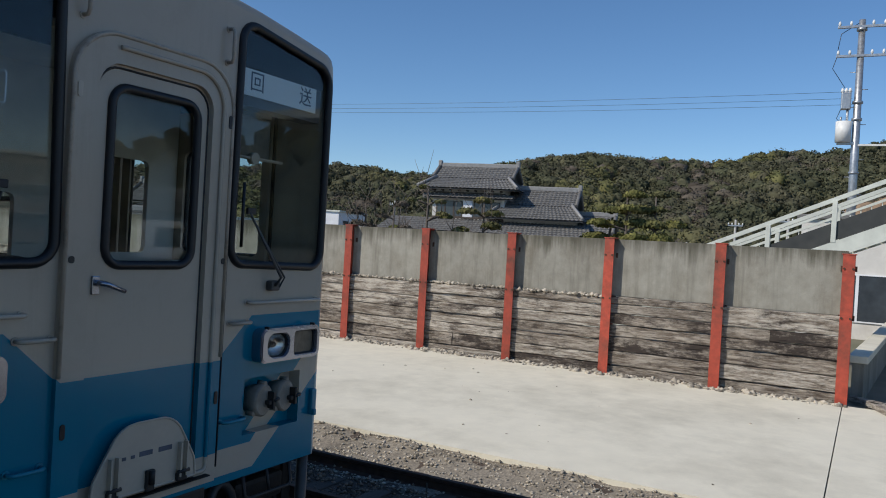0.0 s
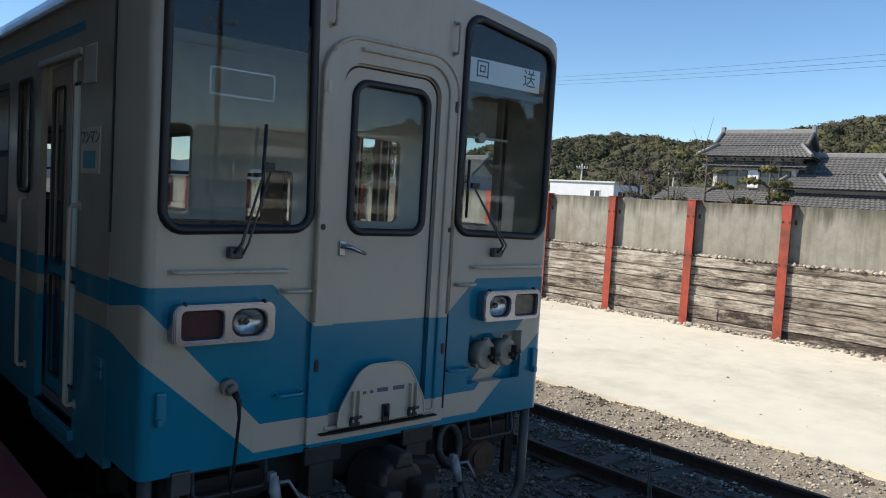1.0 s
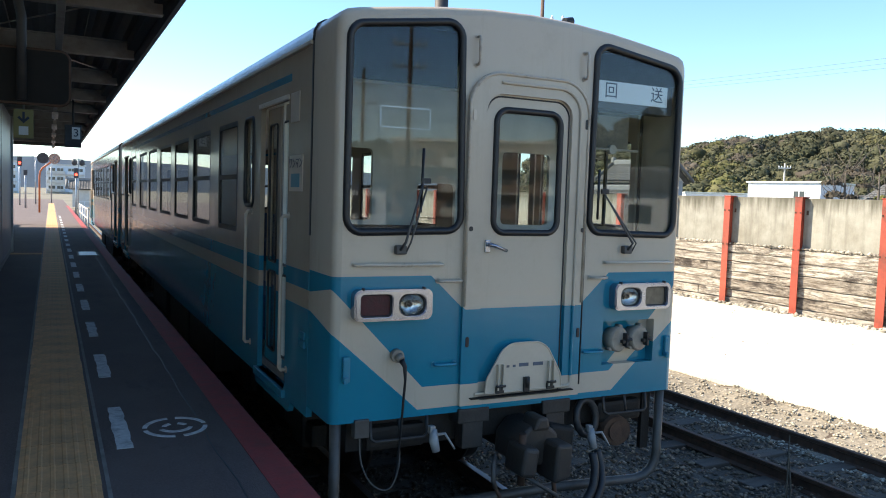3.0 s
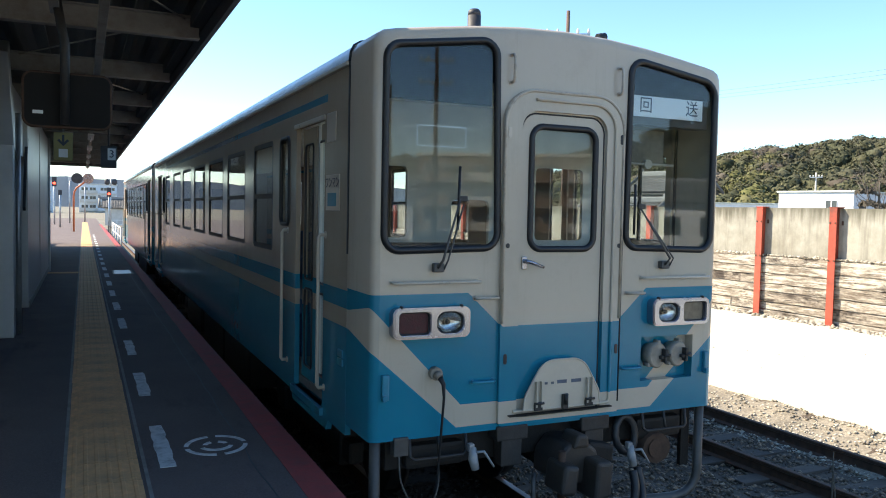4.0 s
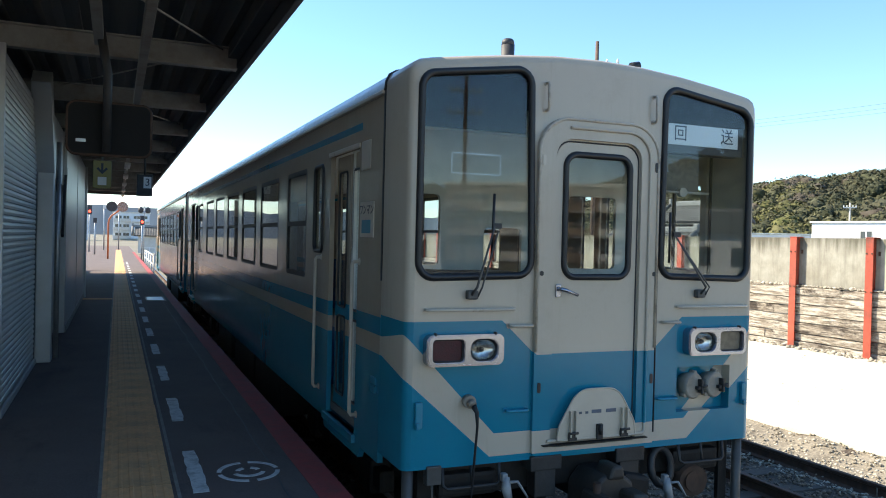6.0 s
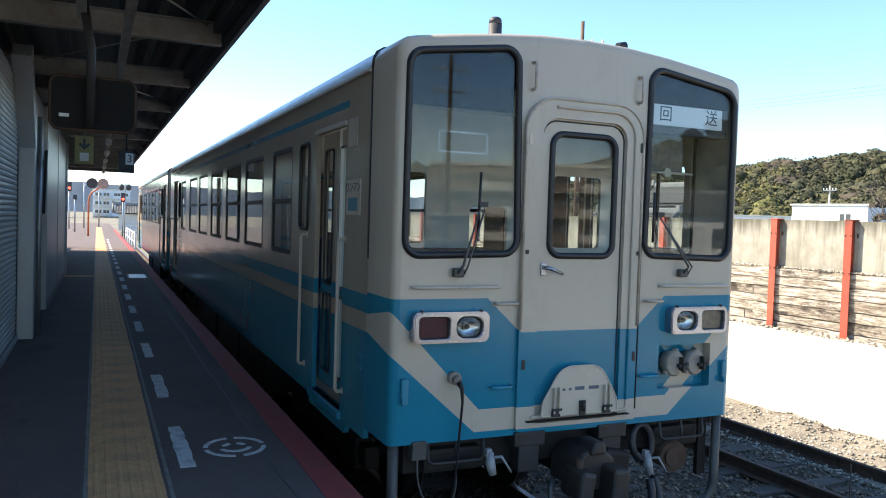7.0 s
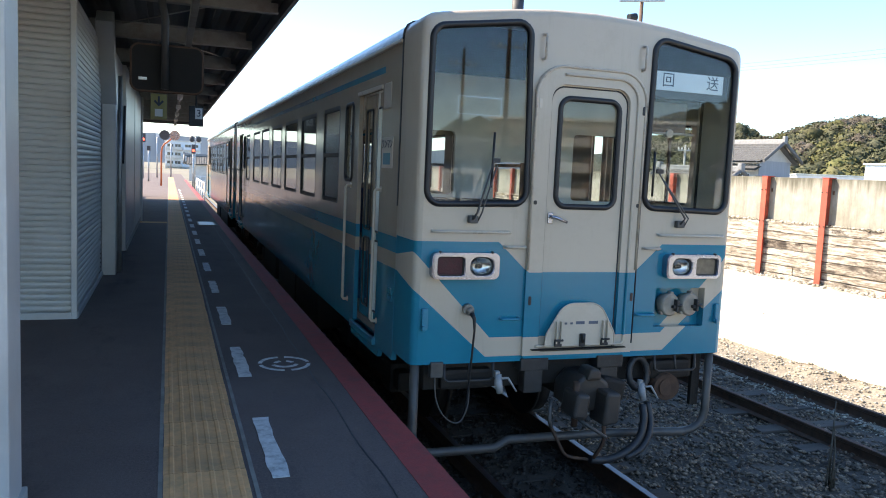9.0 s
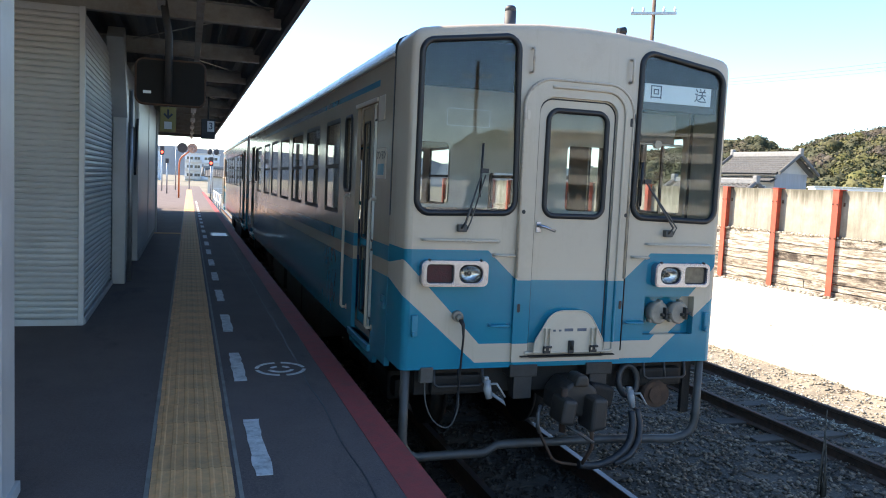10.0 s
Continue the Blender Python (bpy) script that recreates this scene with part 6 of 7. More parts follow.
def roof_block(h, x0, x1, y0, y1, ze, zr, hip=0.0, over=0.8):
    """Tiled roof with its ridge along x; hip: how far the gable stands in from the eaves' ends."""
    X0, X1, Y0, Y1 = x0 - over, x1 + over, y0 - over, y1 + over
    ym = (Y0 + Y1) / 2
    slopes = []
    if hip:
        f = 0.45
        zm = ze + (zr - ze) * f
        ya, yb = Y0 + (ym - Y0) * f, Y1 - (Y1 - ym) * f
        xa, xb = X0 + hip, X1 - hip
        slopes += [((X0, Y0, ze), (X1, Y0, ze), (xb, ya, zm), (xa, ya, zm)), ((X1, Y1, ze), (X0, Y1, ze), (xa, yb, zm), (xb, yb, zm)),
                   ((X1, Y0, ze), (X1, Y1, ze), (xb, yb, zm), (xb, ya, zm)), ((X0, Y1, ze), (X0, Y0, ze), (xa, ya, zm), (xa, yb, zm)),
                   ((xa - 0.3, ya, zm), (xb + 0.3, ya, zm), (xb + 0.3, ym, zr), (xa - 0.3, ym, zr)), ((xb + 0.3, yb, zm), (xa - 0.3, yb, zm), (xa - 0.3, ym, zr), (xb + 0.3, ym, zr))]
        gx = (xa, xb)
        for x, y, xi, yi in ((X0, Y0, xa, ya), (X1, Y0, xb, ya), (X0, Y1, xa, yb), (X1, Y1, xb, yb)):
            bm = bmesh.new()
            tube(bm, [(x, y, ze + 0.14), (xi, yi, zm + 0.12)], 0.11, 8)
            framed("hip_roll", bm, RIDGETILE, h, None)
    else:
        ya, yb, zm = Y0, Y1, ze
        slopes += [((X0, Y0, ze), (X1, Y0, ze), (X1, ym, zr), (X0, ym, zr)), ((X1, Y1, ze), (X0, Y1, ze), (X0, ym, zr), (X1, ym, zr))]
        xa, xb = X0, X1
        gx = (x0, x1)
    for q in slopes:
        framed("roof_slope", one(tiled, *q), TILE, h, None, "grey glazed tile roof slope")
    bm = bmesh.new()
    box(bm, xa - 0.35, xb + 0.35, ym - 0.16, ym + 0.16, zr - 0.02, zr + 0.30, 0.05)
    for x in (xa - 0.3, xb + 0.3):
        box(bm, x - 0.14, x + 0.14, ym - 0.22, ym + 0.22, zr + 0.0, zr + 0.48, 0.06)
    framed("ridge", bm, RIDGETILE, h, None)
    for x in gx:
        bm = bmesh.new()
        plate(bm, [Vector((ya + 0.15, zm)), Vector((yb - 0.15, zm)), Vector((ym, zr - 0.05))], [], x - 0.04, x + 0.04, "x")
        framed("gable", bm, PLASTER if not hip else DWOOD, h, None)
    for y, s in ((ya, 1), (yb, -1)):
        for x in (xa - 0.3, xb + 0.3):
            bm = bmesh.new()
            tube(bm, [(x, y, zm + 0.08), (x, ym, zr + 0.10)], 0.13, 8)
            framed("gable_roll", bm, TILE, h, None)


def house_base(name, label, az, dist, yaw):
    """A house whose own x axis runs to the right as seen and whose y points away."""
    h = thing(name, label, "house", spot(az, dist, -0.95))
    h.rotation_euler = (0, 0, radians(-az + yaw))
    return h


h = house_base("farmhouse", "two-storey traditional house with dark grey tiled roofs", 63.2, 58, -14)
h.scale = (1.0, 1.0, 1.06)
framed("wall", one(box, -3.9, 1.6, 0.0, 5.5, 0.0, 3.4), DWOOD, h, None)
framed("wall", one(box, -3.9, 1.6, 0.0, 5.5, 3.4, 6.35), PLASTER, h, None, "pale plastered upper wall")
framed("wall", one(box, 1.7, 6.9, -0.4, 5.5, 0.0, 4.5), PLASTER, h, None)
framed("wall", one(box, -7.0, -3.92, 0.5, 5.0, 0.0, 3.0), DWOOD, h, None)
roof_block(h, -4.2, 1.9, 0.0, 5.5, 6.30, 8.10, 1.0, 0.75)
roof_block(h, 1.3, 6.6, -0.4, 5.5, 4.35, 6.55, 1.0, 0.9)
bm = bmesh.new()
tiled(bm, (-7.6, -2.0, 3.25), (2.4, -2.0, 3.25), (2.4, 0.0, 4.2), (-7.0, 0.0, 4.2))
framed("lower_roof", bm, TILE, h, None, "lower tiled roof")
bm = bmesh.new()
tiled(bm, (-4.6, -0.5, 5.65), (2.3, -0.5, 5.65), (2.3, 0.0, 5.95), (-4.6, 0.0, 5.95))
framed("eave_roof", bm, TILE, h, None)
bm = bmesh.new()
tiled(bm, (1.8, -2.2, 3.2), (8.2, -2.2, 3.2), (7.8, -0.4, 4.1), (1.8, -0.4, 4.1))
framed("lower_roof", bm, TILE, h, None)
for x0, x1, n in ((-3.6, -1.55, 3), (-0.7, 1.3, 3)):
    house_window(h, x0, x1, 0.0, 4.35, 5.45, n)
framed("white_shutter", one(box, -1.5, -0.78, -0.12, -0.02, 4.25, 5.5, 0.01), CLAD, h, None, "bright white closed shutter")
house_window(h, 5.4, 7.4, -0.42, 2.2, 3.0, 3)
framed("veranda_rail", one(box, -3.9, 1.6, -0.25, -0.18, 4.22, 4.34, 0.01), DWOOD, h, None)

framed("entrance_wall", one(box, 6.95, 8.6, 0.3, 4.2, 0.0, 3.6), DWOOD, h, None)
roof_block(h, 6.9, 8.7, 0.4, 4.4, 3.6, 4.9, 0.0, 0.5)
for k in range(9):
    x = -3.75 + 0.64 * k
    framed("eave_bracket", one(box, x - 0.05, x + 0.05, -0.55, 0.0, 6.12, 6.24), DWOOD, h, None)
framed("band_board", one(box, -3.95, 1.65, -0.06, 0.0, 5.98, 6.08), DWOOD, h, None)

h2 = house_base("gabled_house", "house with a pale grey tiled roof and grey gable wall", 40.5, 52, -36)
h2.scale = (0.7, 0.7, 1.0)
framed("wall", one(box, -2.9, 2.6, 0.0, 4.6, 0.0, 4.15), PLASTER, h2, None)
framed("gable_cladding", one(box, 2.61, 2.68, 0.0, 4.6, 1.0, 4.2, 0.005), surface("grey_ribbed", (0.40, 0.42, 0.45), 0.5, 0, 0.1, 2, bump=0.3, bump_scale=8, stretch=(1, 4, 0.1)), h2, None, "grey ribbed gable cladding")
roof_block(h2, -2.9, 2.6, 0.0, 4.6, 4.1, 5.3, 0.0, 0.55)
house_window(h2, -2.2, -0.9, 0.0, 2.3, 3.4, 2, CLAD)
house_window(h2, 0.3, 1.8, 0.0, 2.3, 3.4, 2, CLAD)
bm = bmesh.new()
tiled(bm, (4.7, -0.6, 2.62), (4.7, 4.9, 2.62), (2.70, 4.9, 3.22), (2.70, -0.6, 3.22))
framed("porch_roof", bm, DWOOD, h2, None, "dark lean-to roof")
framed("lean_to_wall", one(box, 2.70, 4.4, 0.0, 4.6, 0.0, 2.6), PLASTER, h2, None)
bm = bmesh.new()
tiled(bm, (-3.4, -0.9, 3.62), (2.9, -0.9, 3.62), (2.9, 0.0, 3.92), (-3.4, 0.0, 3.92))
framed("lower_eave", bm, TILE, h2, None)
h3 = house_base("small_shed", "low shed with a brown gabled roof", 37.2, 47, -30)
framed("wall", one(box, -2.0, 2.0, 0.0, 3.5, 0.0, 2.5), PLASTER, h3, None)
roof_block(h3, -2.0, 2.0, 0.0, 3.5, 2.45, 3.4, 0.0, 0.4)


def block(name, label, az, dist, yaw, w, d, hgt, wins, mat=CLAD, cat="building"):
    b = thing(name, label, cat, spot(az, dist, -0.95))
    b.rotation_euler = (0, 0, radians(-az + yaw))
    framed("wall", one(box, -w / 2, w / 2, 0, d, 0, hgt, 0.02), mat, b, None)
    framed("roof", one(box, -w / 2 - 0.15, w / 2 + 0.15, -0.15, d + 0.15, hgt, hgt + 0.16, 0.03), BLUEG if mat is CLAD else TILE, b, None)
    for x0, x1, z0, z1 in wins:
        house_window(b, x0, x1, 0.0, z0, z1, 2, CLAD)
    return b


b1 = block("white_workshop", "white box-shaped workshop building with few windows", 50.6, 78, -28, 7.0, 6.5, 5.0, [(1.0, 2.1, 3.3, 4.3)])
bm = bmesh.new()
box(bm, 3.51, 3.56, 1.0, 2.2, 3.2, 4.2, 0.01)
framed("side_window", bm, HWIN, b1, None)
block("low_white_building", "low white building with a flat roof", 46.5, 95, 10, 7.5, 6, 4.1, [(-2.5, -0.8, 1.9, 3.2), (0.8, 2.4, 1.9, 3.2)])
block("low_white_building", "low white building with a flat roof", 44.6, 82, 5, 3.2, 5, 3.2, [(-1, 0.6, 1.6, 2.6)])
block("blue_grey_shed", "blue-grey metal shed with one window", 56.2, 84, 0, 5.0, 6, 4.0, [(0.2, 1.4, 2.3, 3.3)], BLUEG)
for az, d, w, hh in ((48.8, 70, 4.5, 2.9), (43.4, 70, 2.4, 3.0), (75.5, 80, 9, 2.8), (79.5, 95, 6, 3.2)):
    block("low_shed", "low pale shed roof behind the wall", az, d, 8, w, 4, hh, [], BLUEG)
bm = bmesh.new()
o = solo("orange_pipe", one(box, 17.2, 17.4, 5.8, 8.0, 1.75, 1.95, 0.03), ORANGE, "orange painted bar behind the wall", "bar")
part("stand", one(box, 17.22, 17.38, 6.8, 6.95, -1.0, 1.76, 0.01), DWOOD, o)


def flats(name, label, centre, yaw, w, floors, wall_mat):
    b = thing(name, label, "apartment building", (*centre, -1.2))
    b.rotation_euler = (0, 0, radians(yaw))
    framed("wall", one(box, -w / 2, w / 2, 0, 10, 0, floors * 3.0 + 0.6), wall_mat, b, None)
    framed("roof", one(box, -w / 2 - 0.3, w / 2 + 0.3, -0.3, 10.3, floors * 3 + 0.6, floors * 3 + 1.0, 0.02), PLASTER, b, None)
    bay = 6.0
    for f in range(floors):
        for k in range(int(w / bay)):
            x = -w / 2 + bay * k
            bal = framed("balcony", one(box, x + 0.2, x + bay - 0.2, -1.2, -0.05, f * 3 + 0.5, f * 3 + 0.65), PLASTER, b, None)
            framed("balcony_front", one(box, x + 0.2, x + bay - 0.2, -1.25, -1.15, f * 3 + 0.65, f * 3 + 1.65, 0.01), wall_mat if k % 2 else PLASTER, bal, None)
            house_window(b, x + 0.7, x + 2.8, -0.02, f * 3 + 0.8, f * 3 + 2.7, 2, CLAD)
            house_window(b, x + 3.3, x + 5.3, -0.02, f * 3 + 0.8, f * 3 + 2.7, 2, CLAD)
    return b


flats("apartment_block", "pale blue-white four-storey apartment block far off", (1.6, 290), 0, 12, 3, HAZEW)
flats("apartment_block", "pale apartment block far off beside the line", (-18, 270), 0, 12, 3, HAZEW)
flats("brown_apartment_block", "brown four-storey apartment block with balconies", (44.5, -77), 210, 24, 3, BRICKW)
b4 = house_base("far_house", "small house with a dark roof beyond the platform", 2.3, 105, 0)
framed("wall", one(box, -2.0, 2.4, 0, 4, 0, 2.2), PLASTER, b4, None)
roof_block(b4, -2.0, 2.4, 0.0, 4, 2.2, 3.3, 0.0, 0.4)
for x, y, yaw, hip, label in ((44, -47, 222, 1.4, "white-walled house with a dark hipped roof beside the yard"), (20, -61, 199, 0.0, "pale house with a grey tiled roof beside the yard")):
    q = thing("roadside_house", label, "house", (x, y, -1.2))
    q.rotation_euler = (0, 0, radians(yaw))
    framed("wall", one(box, -4, 4, 0, 6, 0, 4.0), CLAD, q, None)
    roof_block(q, -4, 4, 0, 6, 4.0, 5.9, hip, 0.7)
    for x0 in (-3, 0.6):
        house_window(q, x0, x0 + 2.0, 0.0, 1.2, 2.8, 2, DWOOD)


# ---------- footbridge stair ----------
st = thing("footbridge_stair", "pale green-white steel footbridge stair with railings", "footbridge", (18, -6, -1))
T = 0.435


def sz(y, z):
    return z + (0.78 - y) * T


for x in (18.0, 20.2):
    for z, r in ((1.83, 0.055), (1.55, 0.035)):
        bm = bmesh.new()
        plate(bm, [Vector((4.2, sz(4.2, z) - r)), Vector((4.2, sz(4.2, z) + r)), Vector((-11, sz(-11, z) + r)), Vector((-11, sz(-11, z) - r))], [], x - r, x + r, "x")
        part("handrail", bm, BLUEG, st)
    bm = bmesh.new()
    plate(bm, [Vector((4.2, sz(4.2, 0.42))), Vector((4.2, sz(4.2, 0.82))), Vector((-11, sz(-11, 0.82))), Vector((-11, sz(-11, 0.42)))], [], x - 0.06, x + 0.06, "x")
    part("stringer", bm, BLUEG, st)
    bm = bmesh.new()
    plate(bm, [Vector((4.2, sz(4.2, 0.84))), Vector((4.2, sz(4.2, 1.28))), Vector((-11, sz(-11, 1.28))), Vector((-11, sz(-11, 0.84)))], [], x - 0.015, x + 0.015, "x")
    part("side_sheet", bm, surface("dark_grey_sheet", (0.045, 0.046, 0.042), 0.5, 0, 0.2, 3, bump=0.1), st, "dark grey side sheet")
    for k in range(11):
        y = 3.48 - 1.445 * k
        part("baluster_post", one(box, x - 0.07, x + 0.07, y - 0.055, y + 0.055, sz(y, 0.8), sz(y, 1.80), 0.01), BLUEG, st)
    for k in range(60):
        y = 3.9 - 0.24 * k
        if x > 19:
            part("bar", one(box, x - 0.012, x + 0.012, y - 0.012, y + 0.012, sz(y, 1.26), sz(y, 1.56)), BLUEG, st)
for k in range(46):
    y = 4.0 - 0.32 * k
    part("tread", one(box, 18.05, 20.15, y - 0.17, y + 0.17, sz(y, 0.66), sz(y, 0.72), 0.008), KERB, st)
for y in (-6.5, -10.4):
    part("leg", one(box, 18.9, 19.3, y - 0.2, y + 0.2, -1.0, sz(y, 0.42), 0.02), BLUEG, st)
part("landing", one(box, 17.9, 20.3, -16, -11, sz(-11, 0.42), sz(-11, 0.72), 0.02), BLUEG, st)
shop = block("roadside_shop", "dark-windowed pale shop behind the stair", 92.5, 31, 0, 9, 6, 4.2, [(-4.2, -1.0, 0.6, 2.3), (-0.6, 3.0, 0.6, 2.3)], PLASTER)
lw = thing("low_parapet", "low pale concrete parapet beside the road", "parapet", (13.75, -3.0, -1))
lw.rotation_euler = (0, 0, radians(-4))
framed("coping", one(box, 0, 30, -0.17, 0.17, 0.80, 0.94, 0.02), CONC, lw, None)
framed("wall", one(box, 0.05, 30, -0.10, 0.10, 0.0, 0.80), WALLCONC, lw, None)
for k, (x, y, a) in enumerate(((12.9, -3.4, 20), (13.1, -3.7, 80), (13.4, -3.3, 50))):
    t = solo("scrap_timber", one(box, -0.5, 0.5, -0.07, 0.07, 0.0, 0.09, 0.01), TIMBER, "broken weathered timber lying on the ground", "timber", "scrap timbers")
    t.matrix_world = pose(x, y, -0.895, 0, 0, a)


# ---------- poles and wires ----------
def utility_pole(name, label, x, y, h, arms, mat=STEEL, box_z=None, turn=0.0, half=0.8, r=0.16):
    p = thing(name, label, "utility pole", (x, y, -1.0))
    p.rotation_euler = (0, 0, radians(turn))
    framed("shaft", one(tube, [(0, 0, 0), (0, 0, h + 1.0)], [r, r * 0.62], 12), mat, p, None)
    for z in arms:
        a = framed("crossarm", one(box, -half, half, -0.16, -0.06, z + 0.95, z + 1.05, 0.01), STEEL, p, None)
        for s in (-0.92, -0.45, 0.45, 0.92):
            framed("insulator", one(tube, [(s * half, -0.11, z + 1.05), (s * half, -0.11, z + 1.13), (s * half, -0.11, z + 1.24)], [0.035, 0.06, 0.03], 8), WHITE, a, None)
    if box_z:
        t = framed("transformer", one(tube, [(-0.47, -0.1, box_z + 0.6), (-0.47, -0.1, box_z + 1.45)], 0.30, 16), WHITE, p, None, "white pole transformer")
        framed("bracket", one(box, -0.7, 0.0, -0.14, -0.04, box_z + 0.5, box_z + 0.62, 0.01), STEEL, t, None)
        for s in (-0.12, 0.12):
            framed("bushing", one(tube, [(-0.47 + s, -0.1, box_z + 1.45), (-0.47 + s, -0.1, box_z + 1.65)], 0.04, 6), STEEL, t, None)
    return p


pA = Vector((33.34, -2.31, 0))
utility_pole("utility_pole", "galvanised utility pole with a white transformer", pA.x, pA.y, 11.75, (11.45, 10.25), STEEL, 7.1, -85, 0.9, 0.2)
q = bpy.data.objects["utility_pole"]
for k in range(12):
    z = 3.4 + 0.72 * k
    framed("climbing_step", one(tube, [(0.10, 0, z), (0.34 if k % 2 else -0.34, 0, z)], 0.016, 6), STEEL, q, None)
for z in (5.2, 6.4, 8.6, 9.3, 12.3):
    framed("band_clamp", one(tube, [(0, 0, z), (0, 0, z + 0.10)], 0.20, 12), STEEL, q, None)
sw = framed("switch_gear", one(box, -0.62, -0.25, -0.22, 0.10, 9.05, 9.75, 0.04), STEEL, q, None, "grey switch gear with insulators")
for dx in (-0.58, -0.44, -0.30):
    framed("insulator", one(tube, [(dx, -0.06, 9.75), (dx, -0.06, 9.84), (dx, -0.06, 9.95)], [0.05, 0.07, 0.03], 8), WHITE, sw, None)
framed("riser_pipe", one(tube, [(-0.36, -0.08, 8.3), (-0.36, -0.08, 9.1)], 0.05, 8), STEEL, q, None)
framed("side_bracket", one(box, -0.1, 1.15, -0.12, -0.04, 7.55, 7.63, 0.01), WHITE, q, None)
for p0, p1, p2 in (((-0.8, -0.1, 11.45), (-1.0, 0.1, 10.8), (-0.5, -0.05, 9.95)), ((0.0, 0, 12.7), (-0.75, 0, 12.2), (-0.85, -0.1, 11.5)), ((-0.6, -0.05, 9.1), (-0.75, 0.0, 8.7), (-0.5, -0.1, 8.4))):
    framed("jumper_wire", one(tube, [p0, p1, p2], 0.014, 5), RUBBER, q, None)
pB = Vector((13.94, 20.98, 0))
utility_pole("utility_pole", "brown utility pole with one crossarm behind the wall", pB.x, pB.y, 9.45, (8.5,), surface("brown_pole", (0.12, 0.075, 0.055), 0.8, 0, 0.3, 5, bump=0.3), None, -32, 0.85, 0.11)
for az, d, hh in ((81.0, 70, 5.0), (84.2, 60, 5.0), (77.9, 75, 3.0), (57.0, 90, 6.2), (43.5, 80, 5.0), (50.6, 88, 6.4), (37.0, 70, 5.0)):
    q = spot(az, d)
    utility_pole("far_utility_pole", "slim concrete utility pole among the houses", q.x, q.y, hh, (hh - 0.5,), surface("pole_concrete", (0.38, 0.37, 0.35), 0.8, 0, 0.1, 3), None, -az, 0.6, 0.13)
for x, y, hh in ((11.6, -28, 9.4), (12.4, -36, 8.6), (9.0, -60, 9.0)):
    utility_pole("yard_pole", "brown utility pole standing by the yard", x, y, hh, (hh - 0.9, hh - 1.9), DWOOD, None, 10, 0.8, 0.14)


def wire(p, q, sag, r):
    bm = bmesh.new()
    p, q = Vector(p), Vector(q)
    tube(bm, [p.lerp(q, i / 24) - Vector((0, 0, sag * 4 * (i / 24) * (1 - i / 24))) for i in range(25)], r, 5)
    return bm


top = pA
for k, dz in enumerate((0.0, -0.22, -0.42)):
    a = Vector((top.x - 0.3 + 0.3 * k, top.y + 0.2, 8.75 + dz))
    b = spot(36, 62, 10.3 + dz)
    solo("power_line", wire(a, b, 0.35, 0.007), RUBBER, "thin dark power line against the sky", "power line", "power lines")



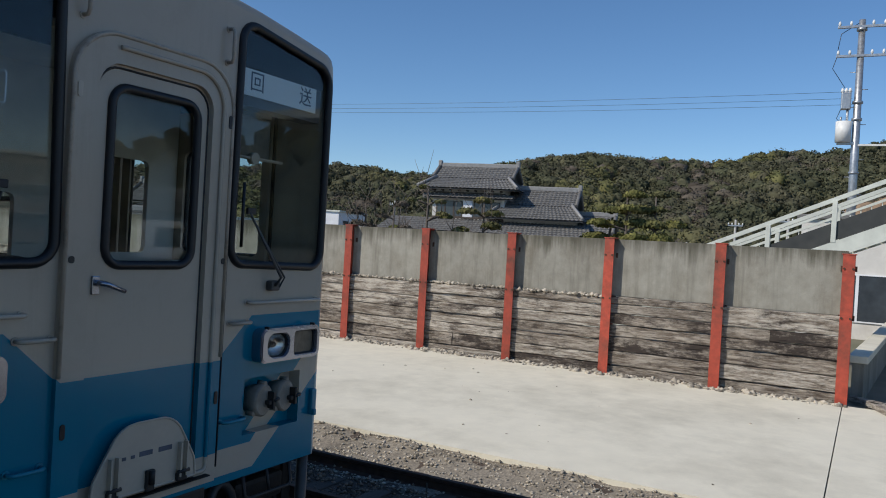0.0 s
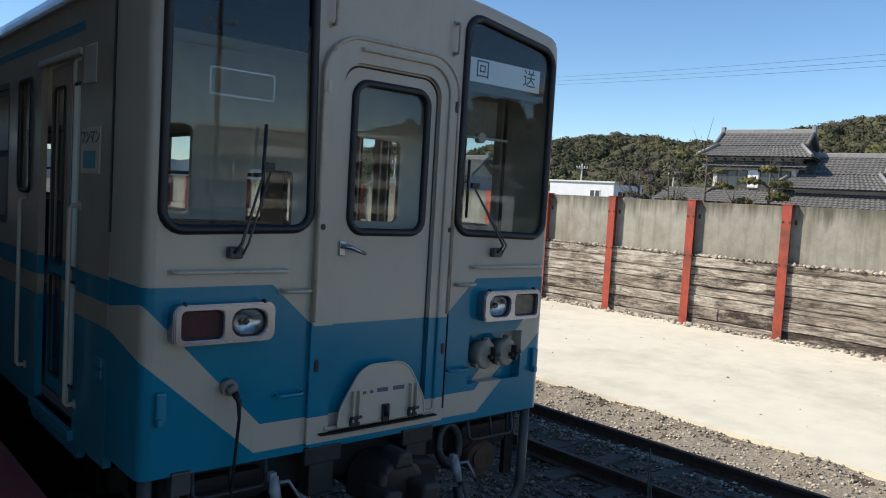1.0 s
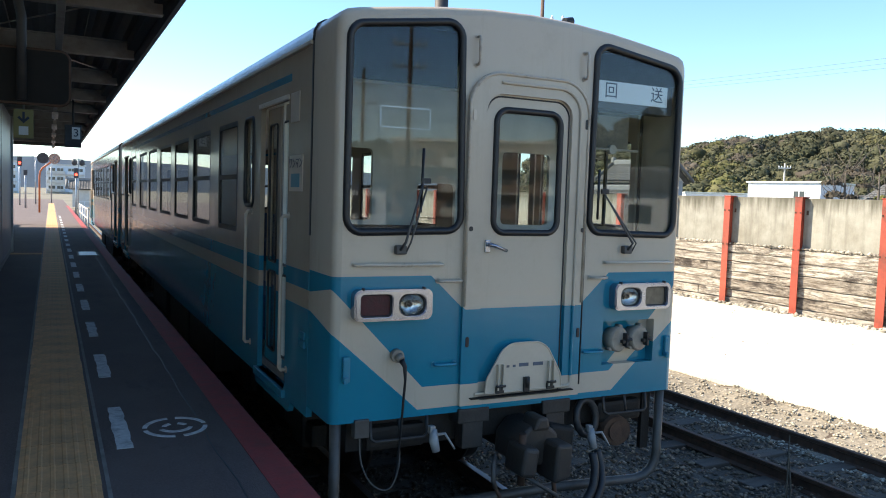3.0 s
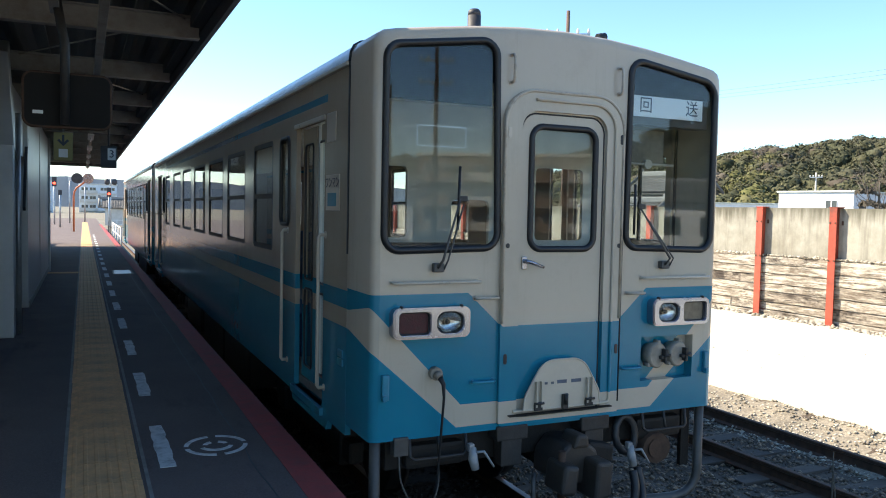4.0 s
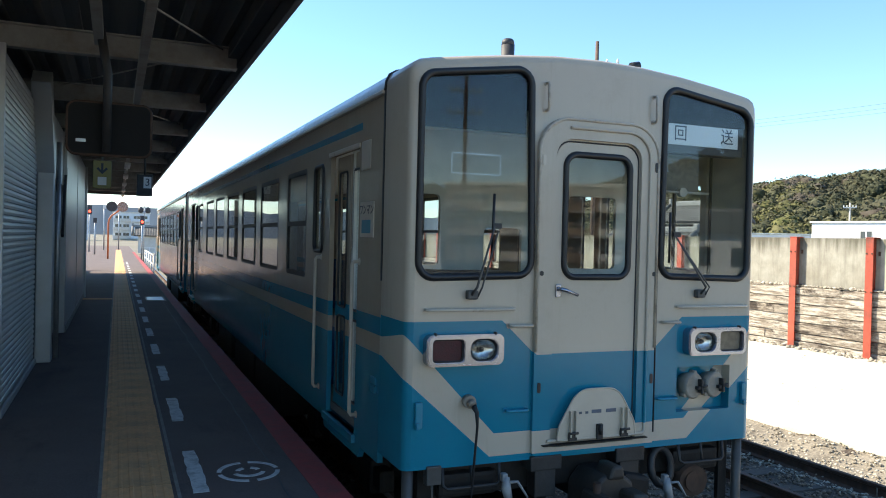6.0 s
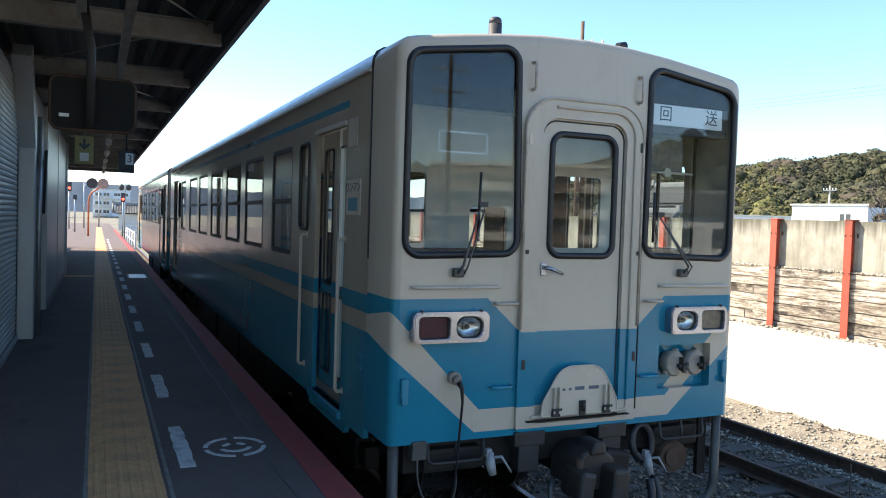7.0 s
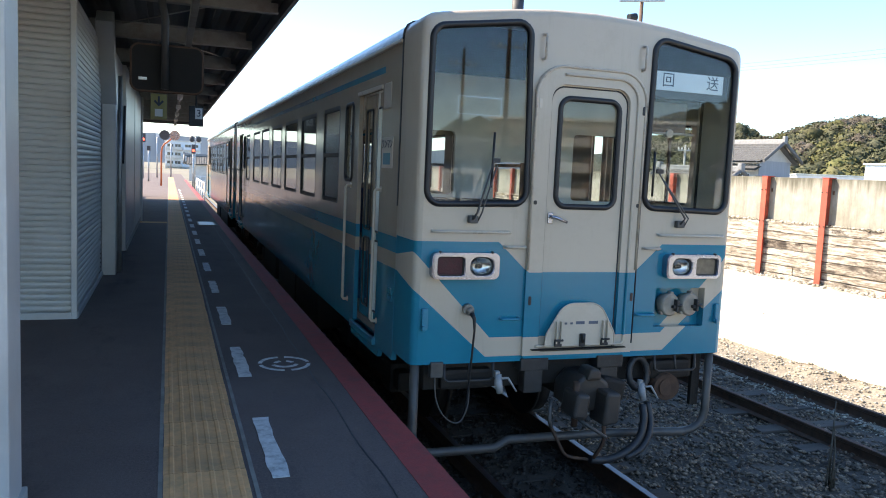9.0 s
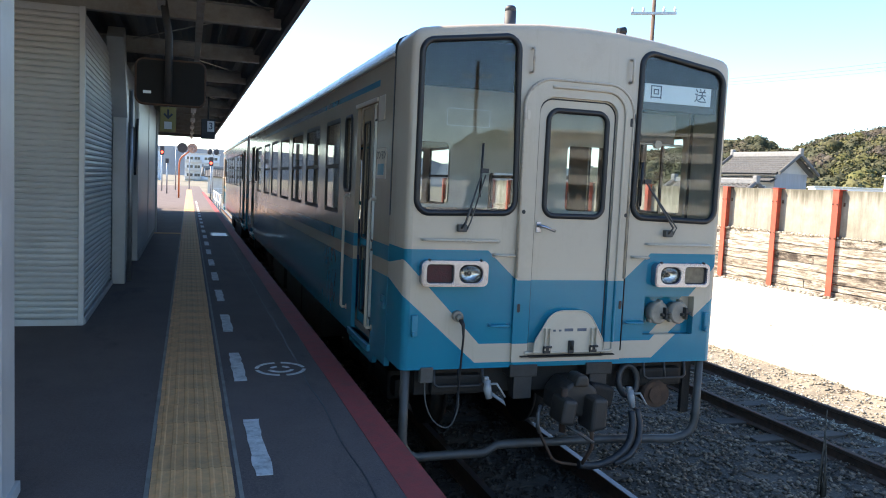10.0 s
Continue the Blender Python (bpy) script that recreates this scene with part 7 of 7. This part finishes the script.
# ---------- garden trees ----------
def tree(name, label, at, h, pads, spray, mat, seed, count=260, trunk_r=0.13, lean=0.3, squash=0.42, bare_limbs=0):
    rg = np.random.RandomState(seed)
    t = thing(name, label, "tree", at)
    bm = bmesh.new()
    trunk = [Vector((lean * math.sin(2.4 * k / 6) * k / 6, 0.2 * lean * k / 6, h * 0.92 * k / 6)) for k in range(7)]
    tube(bm, [Vector(at) + p for p in trunk], [trunk_r * (1 - 0.12 * k) for k in range(7)], 8)
    part("trunk", bm, BARK, t)
    cs, rs = [], []
    for k in range(pads):
        f = 0.35 + 0.65 * k / max(1, pads - 1)
        a = 2.4 * k + rg.rand()
        reach = (1.05 - f) * h * 0.55 + 0.3
        base = trunk[min(6, int(f * 6))]
        e = base + Vector((math.cos(a) * reach, math.sin(a) * reach, 0.25 * reach))
        bm = bmesh.new()
        tube(bm, [Vector(at) + base, Vector(at) + base.lerp(e, 0.5) + Vector((0, 0, 0.1)), Vector(at) + e], [trunk_r * 0.45, trunk_r * 0.3, trunk_r * 0.12], 6)
        for j in range(bare_limbs):
            s = base.lerp(e, 0.4 + 0.6 * rg.rand())
            d = Vector(rg.normal(size=3)) * 0.5
            d.z = abs(d.z) + 0.3
            tube(bm, [Vector(at) + s, Vector(at) + s + d * 0.6, Vector(at) + s + d * 1.3 + Vector((0.1, 0, 0.2))], [trunk_r * 0.2, trunk_r * 0.12, trunk_r * 0.05], 5)
        part("limb", bm, BARK, t)
        cs.append((Vector(at) + e)[:])
        rs.append(spray * (0.7 + 0.5 * rg.rand()) * (1.2 - 0.5 * f))
    v, f = clumps(rg, np.array(cs), np.array(rs), count, 0.10, squash)
    part("crown", soup("crown", v, f, mat), mat, t)
    return t


tree("garden_pine", "clipped garden pine with layered green pads", tuple(spot(73.3, 46, -0.95)), 6.3, 13, 0.95, PINE, 21, 620, 0.16)
tree("garden_pine", "clipped garden pine with layered green pads", tuple(spot(75.3, 47, -0.95)), 6.5, 11, 0.85, PINE, 22, 560, 0.15)
tree("garden_pine", "sparse garden pine in front of the house", tuple(spot(58.9, 46, -0.95)), 6.2, 9, 0.6, PINE, 23, 150, 0.14, bare_limbs=3)
tree("garden_tree", "half-bare garden tree in front of the house", tuple(spot(63.0, 44, -0.95)), 5.4, 9, 0.8, foliage("dry_leaves", (0.06, 0.07, 0.02), (0.16, 0.14, 0.05), 1.0), 24, 260, 0.12, bare_limbs=3)
tree("garden_tree", "half-bare garden tree beside the house", tuple(spot(54.4, 45, -0.95)), 5.0, 8, 0.7, BAREWOOD, 25, 130, 0.13, bare_limbs=6)
tree("garden_tree", "bare garden tree beside the house", tuple(spot(56.4, 43, -0.95)), 4.8, 8, 0.6, BAREWOOD, 26, 110, 0.12, bare_limbs=6)
for az, d, s in ((65.0, 42, 27), (67.5, 43, 28), (70.8, 44, 29)):
    tree("garden_shrub", "rounded evergreen garden shrub behind the wall", tuple(spot(az, d, -0.95)), 2.5, 7, 0.75, PINE, s, 220, 0.08)

# dry weed stalks beside the siding
WEED = (2.49, -0.28)
weed = thing("dry_weeds", "thin dry brown weed stalks beside the siding", "weeds", (2.49, -0.28, -1.0))
for k in range(5):
    x, y = WEED[0] + RNG.uniform(-0.05, 0.05), WEED[1] + RNG.uniform(-0.05, 0.05)
    bm = bmesh.new()
    top = -0.25 - 0.13 * k
    tube(bm, [(x, y, -1.05), (x + RNG.uniform(-.015, .015), y, (top - 1.0) / 2), (x + RNG.uniform(-.03, .03), y + RNG.uniform(-.03, .03), top)], [0.009, 0.008, 0.005], 5)
    part("stalk", bm, BAREWOOD, weed)
